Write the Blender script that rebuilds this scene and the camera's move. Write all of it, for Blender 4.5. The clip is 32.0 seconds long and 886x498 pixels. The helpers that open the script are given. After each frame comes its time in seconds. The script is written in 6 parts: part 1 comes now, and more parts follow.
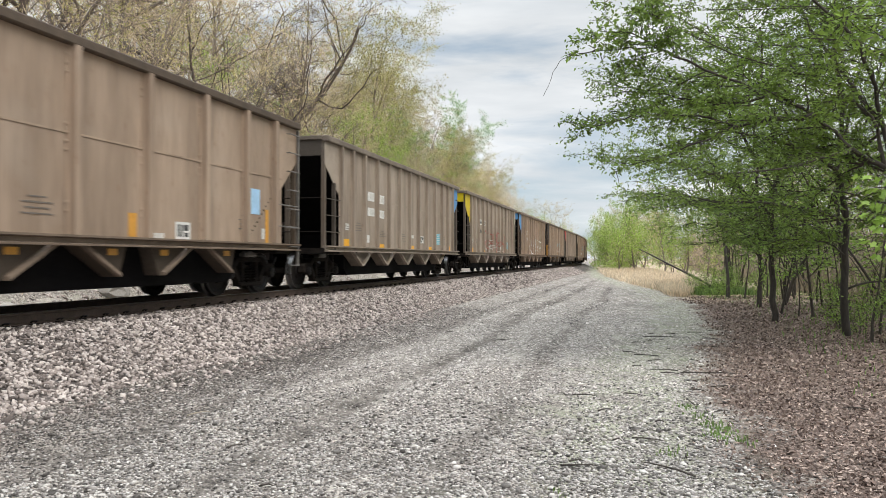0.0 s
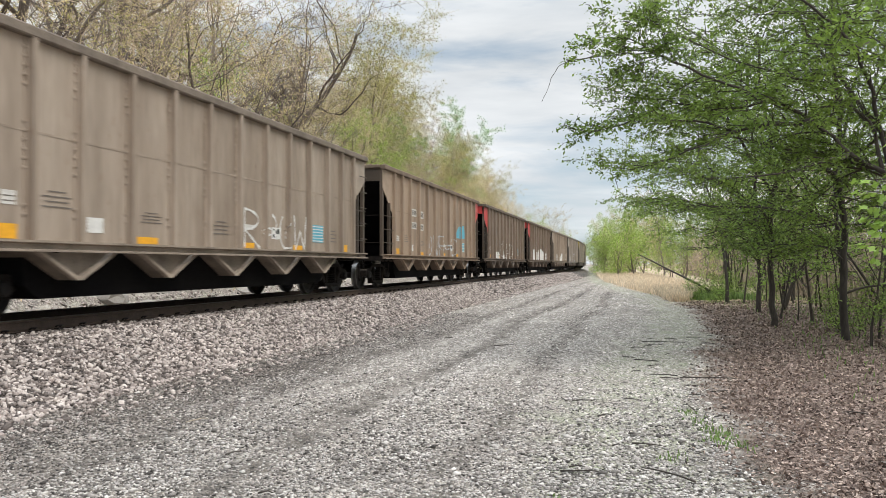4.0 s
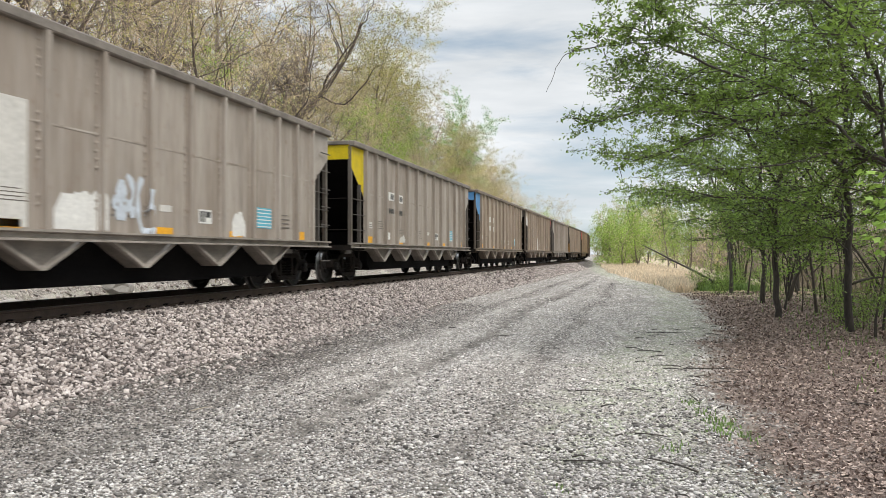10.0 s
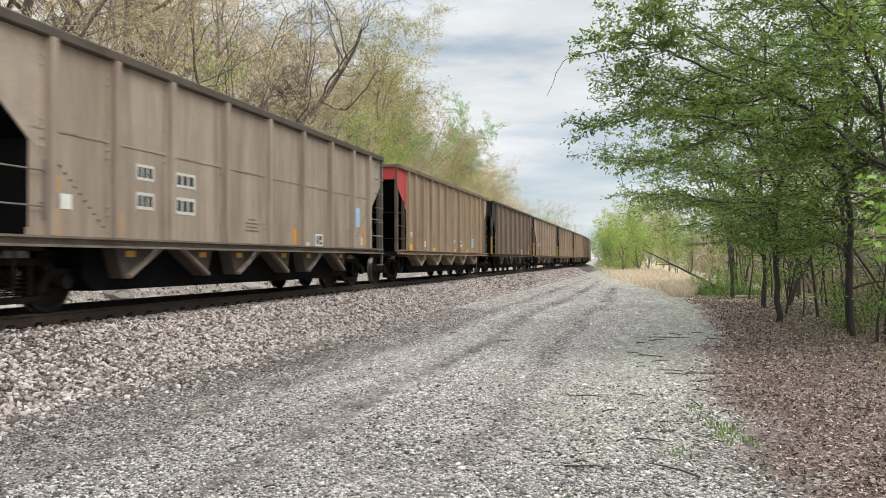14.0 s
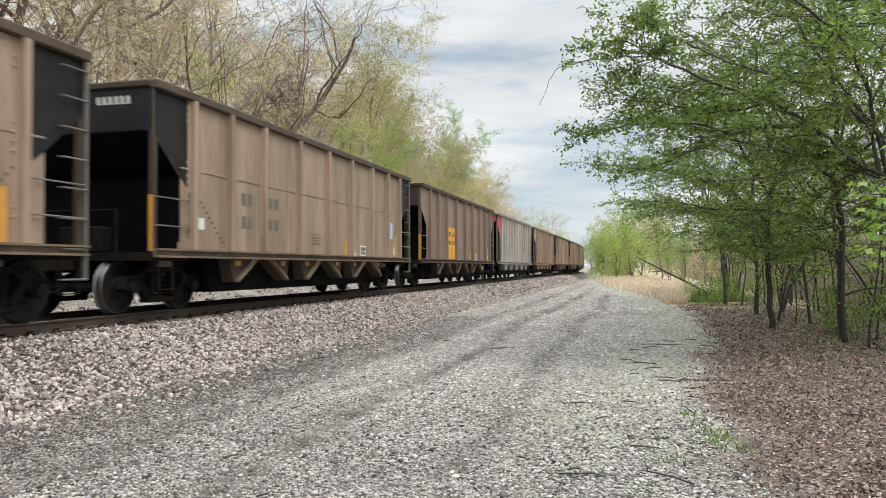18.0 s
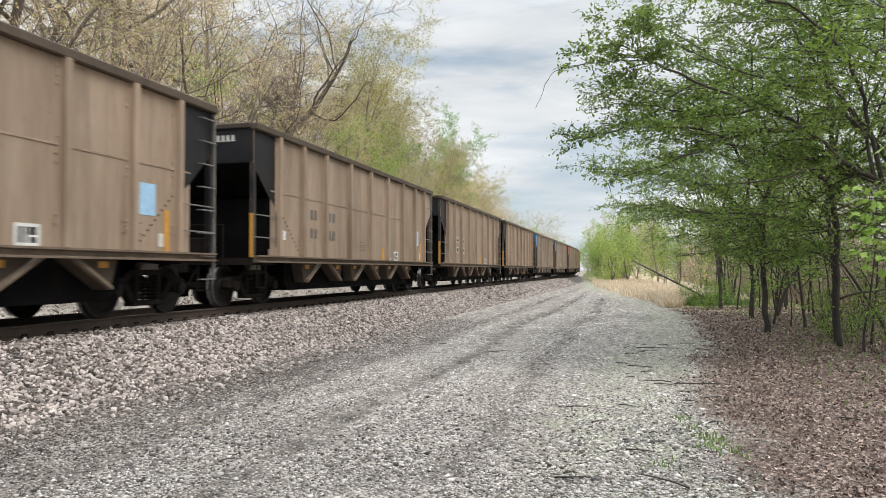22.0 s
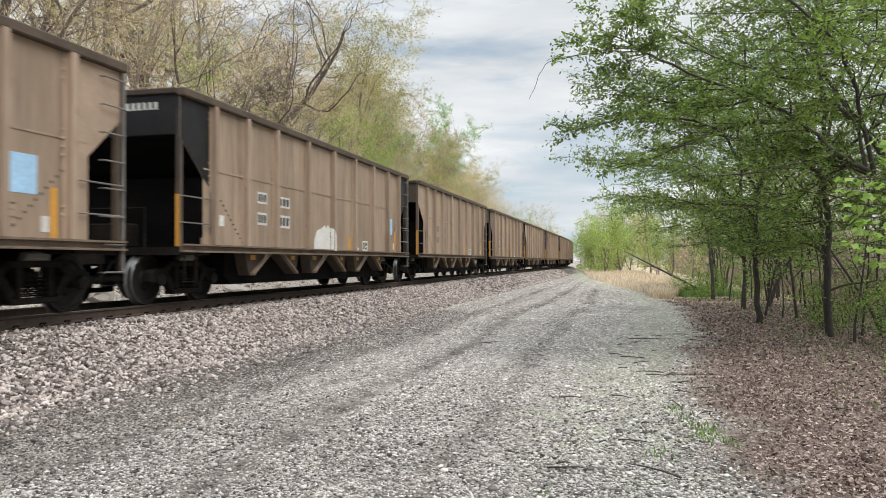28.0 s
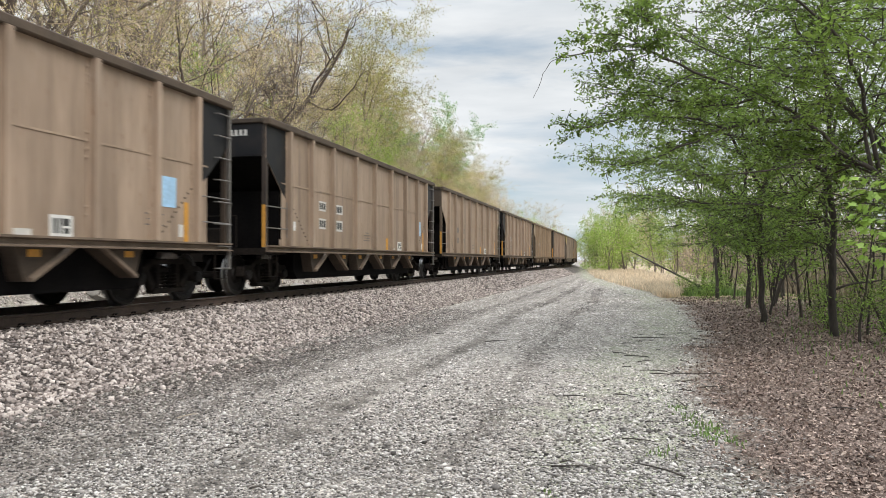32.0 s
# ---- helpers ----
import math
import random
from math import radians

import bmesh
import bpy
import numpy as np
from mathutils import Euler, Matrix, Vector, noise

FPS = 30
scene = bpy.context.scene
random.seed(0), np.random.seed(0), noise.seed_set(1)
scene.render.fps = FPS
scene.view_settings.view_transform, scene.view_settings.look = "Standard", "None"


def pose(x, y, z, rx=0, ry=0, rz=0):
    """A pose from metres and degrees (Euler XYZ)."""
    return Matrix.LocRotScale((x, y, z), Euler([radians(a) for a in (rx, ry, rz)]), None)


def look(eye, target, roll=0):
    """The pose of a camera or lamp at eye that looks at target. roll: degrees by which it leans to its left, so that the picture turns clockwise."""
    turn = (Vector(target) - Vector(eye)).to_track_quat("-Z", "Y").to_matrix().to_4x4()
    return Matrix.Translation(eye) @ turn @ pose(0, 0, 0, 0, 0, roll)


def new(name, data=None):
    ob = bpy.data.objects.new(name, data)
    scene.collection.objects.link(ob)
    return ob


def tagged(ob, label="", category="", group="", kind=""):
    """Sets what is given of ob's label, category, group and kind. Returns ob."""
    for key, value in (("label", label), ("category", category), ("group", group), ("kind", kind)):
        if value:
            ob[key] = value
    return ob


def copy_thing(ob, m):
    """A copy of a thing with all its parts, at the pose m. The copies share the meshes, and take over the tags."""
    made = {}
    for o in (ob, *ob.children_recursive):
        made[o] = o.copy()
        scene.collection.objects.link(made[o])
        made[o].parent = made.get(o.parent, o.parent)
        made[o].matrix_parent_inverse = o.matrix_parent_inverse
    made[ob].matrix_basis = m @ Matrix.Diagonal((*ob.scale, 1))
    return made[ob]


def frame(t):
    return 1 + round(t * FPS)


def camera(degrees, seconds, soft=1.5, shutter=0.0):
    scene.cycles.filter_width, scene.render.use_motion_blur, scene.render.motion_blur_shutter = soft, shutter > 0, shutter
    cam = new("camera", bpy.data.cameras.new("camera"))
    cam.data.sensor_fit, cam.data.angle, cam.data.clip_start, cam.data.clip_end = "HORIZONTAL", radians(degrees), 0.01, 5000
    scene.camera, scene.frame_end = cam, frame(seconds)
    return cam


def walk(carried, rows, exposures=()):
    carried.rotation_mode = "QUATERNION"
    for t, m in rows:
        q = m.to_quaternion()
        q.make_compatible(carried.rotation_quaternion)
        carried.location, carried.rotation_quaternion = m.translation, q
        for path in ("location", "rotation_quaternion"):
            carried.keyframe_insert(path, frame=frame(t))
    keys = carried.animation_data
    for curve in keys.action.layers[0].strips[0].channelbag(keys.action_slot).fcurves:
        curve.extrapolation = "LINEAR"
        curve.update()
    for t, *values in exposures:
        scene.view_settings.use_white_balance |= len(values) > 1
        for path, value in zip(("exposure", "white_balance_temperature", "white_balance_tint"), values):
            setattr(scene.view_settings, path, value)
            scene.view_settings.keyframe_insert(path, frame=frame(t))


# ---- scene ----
cam = camera(60.8, 32.0, soft=0.5, shutter=0.16)
# seconds, yaw to the left, pitch up, roll, in degrees: a camera held by hand on one spot
SWAY = [
    (0, 14.586, 0.755, 0.002),
    (0.5, 14.570, 0.732, 0.067),
    (1, 14.566, 0.678, 0.073),
    (1.5, 14.553, 0.730, 0.032),
    (2, 14.548, 0.835, -0.046),
    (2.5, 14.554, 0.976, -0.143),
    (3, 14.540, 1.105, -0.168),
    (3.5, 14.521, 1.195, -0.201),
    (5.5, 14.427, 1.158, -0.019),
    (6, 14.408, 1.156, 0.001),
    (6.5, 14.410, 1.126, 0.047),
    (7, 14.447, 1.015, 0.041),
    (7.5, 14.456, 0.919, 0.116),
    (8, 14.456, 0.809, 0.143),
    (8.5, 14.451, 0.701, 0.161),
    (9, 14.510, 0.604, 0.092),
    (9.5, 14.656, 0.487, 0.031),
    (10, 14.802, 0.446, -0.033),
    (10.5, 14.856, 0.411, -0.077),
    (11, 14.844, 0.430, -0.105),
    (11.5, 14.752, 0.524, -0.104),
    (12, 14.725, 0.663, -0.109),
    (12.5, 14.723, 0.783, -0.129),
    (13, 14.755, 0.848, -0.140),
    (13.5, 14.809, 0.868, -0.156),
    (14, 14.859, 0.830, -0.137),
    (14.5, 14.872, 0.815, -0.104),
    (16.5, 14.581, 0.840, -0.039),
    (17, 14.483, 1.010, -0.126),
    (17.5, 14.416, 1.219, -0.220),
    (18, 14.362, 1.404, -0.254),
    (18.5, 14.334, 1.520, -0.273),
    (19, 14.327, 1.557, -0.309),
    (19.5, 14.360, 1.516, -0.294),
    (20, 14.361, 1.433, -0.241),
    (20.5, 14.313, 1.437, -0.211),
    (21, 14.231, 1.486, -0.191),
    (21.5, 14.168, 1.577, -0.178),
    (22, 14.054, 1.648, -0.172),
    (22.5, 13.938, 1.682, -0.235),
    (23, 13.780, 1.679, -0.266),
    (23.5, 13.623, 1.614, -0.241),
    (24, 13.495, 1.573, -0.257),
    (24.5, 13.415, 1.472, -0.217),
    (25, 13.374, 1.369, -0.175),
    (25.5, 13.333, 1.235, -0.120),
    (27.5, 13.487, 0.904, -0.137),
    (28, 13.556, 0.978, -0.170),
    (28.5, 13.624, 1.093, -0.176),
    (29, 13.685, 1.227, -0.183),
    (29.5, 13.746, 1.309, -0.219),
    (30, 13.805, 1.324, -0.150),
    (30.5, 13.826, 1.271, -0.186),
    (31, 13.869, 1.148, -0.183),
    (31.5, 13.881, 1.004, -0.111),
    (32, 13.858, 0.871, -0.082),
]
EYE = (0.0, 0.0, 1.6)


def aim(yaw, pitch, roll):
    return pose(*EYE, 90 + pitch, 0, yaw) @ pose(0, 0, 0, 0, 0, roll)


walk(cam, [(t, aim(y, p, r)) for t, y, p, r in SWAY], exposures=[(0.0, 0.0), (32.0, 0.0)])

# ---- world and sun ----
SUN_ELEV, SUN_AZ = 56.0, 115.0  # degrees; azimuth clockwise from +y


def sky_world():
    w = bpy.data.worlds.new("sky")
    scene.world = w
    w.use_nodes = True
    nt = w.node_tree
    nt.nodes.clear()
    N, K = nt.nodes.new, nt.links.new
    out, bg = N("ShaderNodeOutputWorld"), N("ShaderNodeBackground")
    sky = N("ShaderNodeTexSky")
    sky.sky_type, sky.sun_disc = "NISHITA", False
    sky.sun_elevation, sky.sun_rotation = radians(SUN_ELEV), radians(SUN_AZ)
    sky.air_density, sky.dust_density = 1.0, 1.5
    # cloud deck: noise stretched along the horizon
    co, mp = N("ShaderNodeTexCoord"), N("ShaderNodeMapping")
    mp.inputs["Scale"].default_value = (1.3, 1.3, 7.5)
    mp.inputs["Location"].default_value = (0.4, 1.7, 0.3)
    K(co.outputs["Generated"], mp.inputs["Vector"])
    n1 = N("ShaderNodeTexNoise")
    n1.inputs["Scale"].default_value, n1.inputs["Detail"].default_value, n1.inputs["Roughness"].default_value = 2.2, 8, 0.55
    n1.inputs["Distortion"].default_value = 0.3
    K(mp.outputs["Vector"], n1.inputs["Vector"])
    cover, tone = N("ShaderNodeValToRGB"), N("ShaderNodeValToRGB")
    cover.color_ramp.elements[0].position, cover.color_ramp.elements[1].position = 0.34, 0.56
    K(n1.outputs["Fac"], cover.inputs["Fac"])
    n2 = N("ShaderNodeTexNoise")
    n2.inputs["Scale"].default_value, n2.inputs["Detail"].default_value = 3.1, 6
    K(mp.outputs["Vector"], n2.inputs["Vector"])
    tone.color_ramp.elements[0].position, tone.color_ramp.elements[1].position = 0.35, 0.68
    tone.color_ramp.elements[0].color = (0.66, 0.70, 0.735, 1)
    tone.color_ramp.elements[1].color = (0.88, 0.905, 0.925, 1)
    K(n2.outputs["Fac"], tone.inputs["Fac"])
    sc = N("ShaderNodeVectorMath")
    sc.operation = "SCALE"
    sc.inputs["Scale"].default_value = 0.1
    K(sky.outputs["Color"], sc.inputs[0])
    haze = N("ShaderNodeMix")
    haze.data_type = "RGBA"
    haze.inputs["Factor"].default_value = 0.5
    haze.inputs[7].default_value = (0.55, 0.68, 0.78, 1)
    K(sc.outputs["Vector"], haze.inputs[6])
    mix = N("ShaderNodeMix")
    mix.data_type = "RGBA"
    K(cover.outputs["Color"], mix.inputs["Factor"])
    K(haze.outputs[2], mix.inputs[6])
    K(tone.outputs["Color"], mix.inputs[7])
    # an overcast sky is brightest overhead
    sep, rise, lift = N("ShaderNodeSeparateXYZ"), N("ShaderNodeMapRange"), N("ShaderNodeVectorMath")
    K(co.outputs["Generated"], sep.inputs["Vector"])
    rise.inputs["From Min"].default_value, rise.inputs["To Min"].default_value, rise.inputs["To Max"].default_value = 0.30, 1.0, 3.5
    K(sep.outputs["Z"], rise.inputs["Value"])
    lift.operation = "SCALE"
    K(mix.outputs[2], lift.inputs[0])
    K(rise.outputs["Result"], lift.inputs["Scale"])
    # and paler again towards the horizon
    low, pale = N("ShaderNodeMapRange"), N("ShaderNodeVectorMath")
    low.inputs["From Max"].default_value, low.inputs["To Min"].default_value, low.inputs["To Max"].default_value = 0.25, 1.16, 1.0
    K(sep.outputs["Z"], low.inputs["Value"])
    pale.operation = "SCALE"
    K(lift.outputs["Vector"], pale.inputs[0])
    K(low.outputs["Result"], pale.inputs["Scale"])
    K(pale.outputs["Vector"], bg.inputs["Color"])
    bg.inputs["Strength"].default_value = 1.0
    K(bg.outputs["Background"], out.inputs["Surface"])


sky_world()
sun = new("sun", bpy.data.lights.new("sun", "SUN"))
sun.data.energy, sun.data.angle, sun.data.color = 2.0, radians(45), (1.0, 0.92, 0.80)
_e, _a = radians(SUN_ELEV), radians(SUN_AZ)
sun.matrix_world = look((math.sin(_a) * math.cos(_e) * 50, math.cos(_a) * math.cos(_e) * 50, math.sin(_e) * 50), (0, 0, 0))


# ---- materials ----
def material(name, base=(0.5, 0.5, 0.5), rough=0.7, metal=0.0, scale=4.0, vary=0.35, fine=40.0, fine_vary=0.25, bump=0.3, tint=None,
             objcolor=False, stones=None, stretch=(1, 1, 1), world=False, island=0.0, per_object=0.0, trans=0.0, bump_dist=0.01, spec=0.5, streaks=0.0):
    """Grain and stains at two scales over one base colour; tint is what the stains turn to."""
    m = bpy.data.materials.new(name)
    m.use_nodes = True
    nt = m.node_tree
    N, K = nt.nodes.new, nt.links.new
    b = nt.nodes["Principled BSDF"]
    b.inputs["Roughness"].default_value, b.inputs["Metallic"].default_value = rough, metal
    b.inputs["Specular IOR Level"].default_value = spec
    info = N("ShaderNodeObjectInfo")
    geo = N("ShaderNodeNewGeometry")
    if world:
        vec = geo.outputs["Position"]
    else:
        co = N("ShaderNodeTexCoord")
        off = N("ShaderNodeVectorMath")
        off.operation = "MULTIPLY_ADD"
        off.inputs[1].default_value = (1, 1, 1)
        comb = N("ShaderNodeCombineXYZ")
        mul = N("ShaderNodeMath")
        mul.operation = "MULTIPLY"
        mul.inputs[1].default_value = 57.0
        K(info.outputs["Random"], mul.inputs[0])
        K(mul.outputs[0], comb.inputs["Y"])
        K(co.outputs["Object"], off.inputs[0])
        K(comb.outputs["Vector"], off.inputs[2])
        vec = off.outputs["Vector"]
    mp = N("ShaderNodeMapping")
    mp.inputs["Scale"].default_value = stretch
    K(vec, mp.inputs["Vector"])
    big, small = N("ShaderNodeTexNoise"), N("ShaderNodeTexNoise")
    big.inputs["Scale"].default_value, big.inputs["Detail"].default_value = scale, 5
    small.inputs["Scale"].default_value, small.inputs["Detail"].default_value = fine, 3
    K(mp.outputs["Vector"], big.inputs["Vector"])
    K(mp.outputs["Vector"], small.inputs["Vector"])
    stain = N("ShaderNodeMix")
    stain.data_type = "RGBA"
    ramp = N("ShaderNodeMapRange")
    ramp.inputs["From Min"].default_value, ramp.inputs["From Max"].default_value = 0.38, 0.68
    ramp.inputs["To Max"].default_value = vary
    K(big.outputs["Fac"], ramp.inputs["Value"])
    K(ramp.outputs["Result"], stain.inputs["Factor"])
    t = tint or tuple(c * 0.45 for c in base)
    if stones:
        tones = N("ShaderNodeValToRGB")
        tones.color_ramp.elements[0].color, tones.color_ramp.elements[1].color = (*stones[0], 1), (*stones[1], 1)
        mid = tones.color_ramp.elements.new(0.45)
        mid.color = (*base, 1)
        K(geo.outputs["Random Per Island"], tones.inputs["Fac"])
        K(tones.outputs["Color"], stain.inputs[6])
    if objcolor:
        K(info.outputs["Color"], stain.inputs[6])
    elif not stones:
        stain.inputs[6].default_value = (*base, 1)
    stain.inputs[7].default_value = (*t, 1)
    hsv = N("ShaderNodeHueSaturation")
    toned = stain.outputs[2]
    if streaks:
        # narrow runs of grime down the sheet, and pale scuffed patches
        for size, lo, hi, rgb, amount in (((3.2, 3.2, 0.22), 0.52, 0.72, tuple(c * 0.6 for c in t), streaks), ((0.9, 0.9, 0.9), 0.55, 0.75, (0.40, 0.34, 0.28), streaks * 0.55), ((14, 14, 5), 0.64, 0.72, (0.17, 0.075, 0.035), streaks)):
            way, tex, lim, mx2 = N("ShaderNodeMapping"), N("ShaderNodeTexNoise"), N("ShaderNodeMapRange"), N("ShaderNodeMix")
            way.inputs["Scale"].default_value = size
            K(vec, way.inputs["Vector"])
            K(way.outputs["Vector"], tex.inputs["Vector"])
            tex.inputs["Scale"].default_value, tex.inputs["Detail"].default_value = 1.0, 6
            lim.inputs["From Min"].default_value, lim.inputs["From Max"].default_value, lim.inputs["To Max"].default_value = lo, hi, amount
            K(tex.outputs["Fac"], lim.inputs["Value"])
            mx2.data_type = "RGBA"
            K(lim.outputs["Result"], mx2.inputs["Factor"])
            K(toned, mx2.inputs[6])
            mx2.inputs[7].default_value = (*rgb, 1)
            toned = mx2.outputs[2]
    K(toned, hsv.inputs["Color"])
    val = N("ShaderNodeMapRange")
    val.inputs["From Min"].default_value, val.inputs["From Max"].default_value = 0.25, 0.75
    val.inputs["To Min"].default_value, val.inputs["To Max"].default_value = 1 - fine_vary, 1 + fine_vary
    K(small.outputs["Fac"], val.inputs["Value"])
    last = val.outputs["Result"]
    for amount, src in ((island, geo.outputs["Random Per Island"]), (per_object, info.outputs["Random"])):
        if amount:
            r = N("ShaderNodeMapRange")
            r.inputs["To Min"].default_value, r.inputs["To Max"].default_value = 1 - amount, 1 + amount
            K(src, r.inputs["Value"])
            mm = N("ShaderNodeMath")
            mm.operation = "MULTIPLY"
            K(last, mm.inputs[0])
            K(r.outputs["Result"], mm.inputs[1])
            last = mm.outputs[0]
    K(last, hsv.inputs["Value"])
    K(hsv.outputs["Color"], b.inputs["Base Color"])
    if bump:
        bp = N("ShaderNodeBump")
        bp.inputs["Strength"].default_value, bp.inputs["Distance"].default_value = bump, bump_dist
        K(small.outputs["Fac"], bp.inputs["Height"])
        K(bp.outputs["Normal"], b.inputs["Normal"])
    if trans:
        tr = N("ShaderNodeBsdfTranslucent")
        K(hsv.outputs["Color"], tr.inputs["Color"])
        mx = N("ShaderNodeMixShader")
        mx.inputs[0].default_value = trans
        K(b.outputs[0], mx.inputs[1])
        K(tr.outputs[0], mx.inputs[2])
        K(mx.outputs[0], nt.nodes["Material Output"].inputs["Surface"])
    return m


M_BODY = material("weathered_car_paint", rough=0.62, scale=1.5, vary=0.6, fine=16, fine_vary=0.13, bump=0.08, tint=(0.16, 0.115, 0.082), objcolor=True, stretch=(1, 1, 0.12), spec=0.3, streaks=0.36)
M_PAINT = material("bright_paint", rough=0.5, scale=3, vary=0.22, fine=30, fine_vary=0.12, bump=0.05, tint=(0.05, 0.04, 0.032), objcolor=True, spec=0.25)
# grimy trim: object colours also carry the shade under and at the ends
M_TRIM = material("grimy_primer", rough=0.7, scale=2.5, vary=0.4, fine=25, fine_vary=0.2, bump=0.08, tint=(0.03, 0.024, 0.02), objcolor=True, spec=0.25)
# near black: the deep shade inside and beneath the cars is in this colour
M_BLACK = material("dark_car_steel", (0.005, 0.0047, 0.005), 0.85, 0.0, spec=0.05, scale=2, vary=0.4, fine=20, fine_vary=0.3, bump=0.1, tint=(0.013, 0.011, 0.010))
# grimy steel, its colour lowered further for the shade under the cars
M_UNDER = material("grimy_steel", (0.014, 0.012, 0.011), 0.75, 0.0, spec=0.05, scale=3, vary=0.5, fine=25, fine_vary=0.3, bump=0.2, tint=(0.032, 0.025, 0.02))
M_WHEEL = material("wheel_steel", (0.015, 0.0125, 0.0115), 0.65, 0.0, spec=0.2, scale=5, vary=0.5, fine=30, fine_vary=0.3, bump=0.15)
M_TREAD = material("polished_tread", (0.26, 0.255, 0.25), 0.35, 1.0, scale=5, vary=0.2, fine=60, fine_vary=0.1, bump=0.03)
M_GALV = material("worn_grab_steel", (0.19, 0.175, 0.16), 0.5, 0.3, scale=5, vary=0.4, fine=40, fine_vary=0.2, bump=0.05)
M_RAIL = material("rusty_rail_steel", (0.095, 0.066, 0.052), 0.75, 0.2, scale=6, vary=0.5, fine=60, fine_vary=0.25, bump=0.2, tint=(0.04, 0.028, 0.022))
M_RAILTOP = material("polished_rail_head", (0.35, 0.34, 0.33), 0.35, 1.0, scale=3, vary=0.3, fine=60, fine_vary=0.1, bump=0.03)
M_SLEEPER = material("creosoted_timber", (0.07, 0.05, 0.04), 0.85, 0, scale=4, vary=0.5, fine=40, fine_vary=0.3, bump=0.4, stretch=(0.3, 1, 1), per_object=0.2)
M_STONE = material("crushed_ballast_stone", (0.29, 0.243, 0.22), 0.85, 0, scale=1.5, vary=0.25, fine=90, fine_vary=0.2, bump=0.3, world=True, stones=((0.045, 0.036, 0.032), (0.66, 0.585, 0.54)))
M_GRAVEL = material("limestone_gravel", (0.47, 0.43, 0.395), 0.9, 0, scale=1.2, vary=0.25, fine=120, fine_vary=0.2, bump=0.3, world=True, stones=((0.035, 0.03, 0.027), (0.78, 0.735, 0.69)))
M_CHIP = material("angular_grey_chips", (0.31, 0.284, 0.262), 0.9, 0, scale=1.2, vary=0.3, fine=120, fine_vary=0.25, bump=0.3, world=True, stones=((0.03, 0.026, 0.023), (0.72, 0.68, 0.64)))
M_COALCHIP = material("coal_dusted_chips", (0.075, 0.062, 0.054), 0.8, 0, scale=1.2, vary=0.25, fine=120, fine_vary=0.2, bump=0.3, world=True, stones=((0.012, 0.010, 0.009), (0.42, 0.37, 0.33)))
M_ROCK = material("pale_boulder", (0.33, 0.31, 0.28), 0.9, 0, scale=2, vary=0.4, fine=20, fine_vary=0.3, bump=0.5)
M_LITTER = material("dead_leaves", (0.185, 0.13, 0.105), 0.8, 0, scale=2, vary=0.3, fine=50, fine_vary=0.2, bump=0.1, world=True, stones=((0.07, 0.048, 0.04), (0.56, 0.44, 0.37)))
M_BARK = material("grey_brown_bark", (0.21, 0.172, 0.142), 0.9, 0, scale=3, vary=0.4, fine=30, fine_vary=0.35, bump=0.6, stretch=(1, 1, 0.25), per_object=0.2)
M_BARKD = material("dark_wet_bark", (0.062, 0.052, 0.044), 0.9, 0, scale=3, vary=0.4, fine=30, fine_vary=0.35, bump=0.6, stretch=(1, 1, 0.25), per_object=0.2)
M_OAK = material("dark_grey_oak_bark", (0.125, 0.10, 0.083), 0.9, 0, scale=3, vary=0.4, fine=30, fine_vary=0.35, bump=0.6, stretch=(1, 1, 0.25), per_object=0.2)
M_DRYWOOD = material("bleached_wood", (0.42, 0.36, 0.28), 0.85, 0, scale=6, vary=0.3, fine=40, fine_vary=0.2, bump=0.3)
M_TWIG = material("tan_spring_twigs", (0.60, 0.48, 0.35), 0.85, 0, scale=2, vary=0.3, fine=20, fine_vary=0.2, bump=0.0, per_object=0.25)
M_LEAF = material("fresh_green_leaf", (0.21, 0.305, 0.06), 0.5, 0, scale=0.7, vary=0.4, fine=6, fine_vary=0.15, bump=0.0, tint=(0.12, 0.22, 0.05), island=0.45, per_object=0.12, trans=0.55)
M_BUD = material("yellow_green_buds", (0.60, 0.53, 0.22), 0.6, 0, scale=0.5, vary=0.5, fine=6, fine_vary=0.15, bump=0.0, tint=(0.22, 0.16, 0.07), island=0.3, per_object=0.2, trans=0.4)
M_BRIGHT = material("bright_spring_leaf", (0.29, 0.44, 0.08), 0.55, 0, scale=0.7, vary=0.4, fine=6, fine_vary=0.15, bump=0.0, tint=(0.16, 0.27, 0.06), island=0.3, per_object=0.1, trans=0.45)
M_GOLD = material("young_golden_leaf", (0.42, 0.42, 0.13), 0.6, 0, scale=0.5, vary=0.4, fine=6, fine_vary=0.15, bump=0.0, tint=(0.24, 0.19, 0.08), island=0.3, per_object=0.15, trans=0.4)
M_LIME = material("lime_young_leaf", (0.35, 0.49, 0.10), 0.55, 0, scale=0.7, vary=0.4, fine=6, fine_vary=0.15, bump=0.0, tint=(0.22, 0.31, 0.07), island=0.3, per_object=0.1, trans=0.45)
M_LEAFH = material("green_hillside_leaf", (0.20, 0.40, 0.11), 0.55, 0, scale=0.7, vary=0.4, fine=6, fine_vary=0.15, bump=0.0, island=0.3, per_object=0.1, trans=0.45)
M_BRUSH = material("tan_brush", (0.73, 0.59, 0.41), 0.85, 0, scale=0.3, vary=0.6, fine=6, fine_vary=0.15, bump=0.0, tint=(0.24, 0.17, 0.10), world=True, island=0.4)
M_WOODS = material("grey_brown_brush", (0.38, 0.315, 0.245), 0.85, 0, scale=0.3, vary=0.6, fine=6, fine_vary=0.15, bump=0.0, tint=(0.24, 0.19, 0.13), world=True, island=0.45)
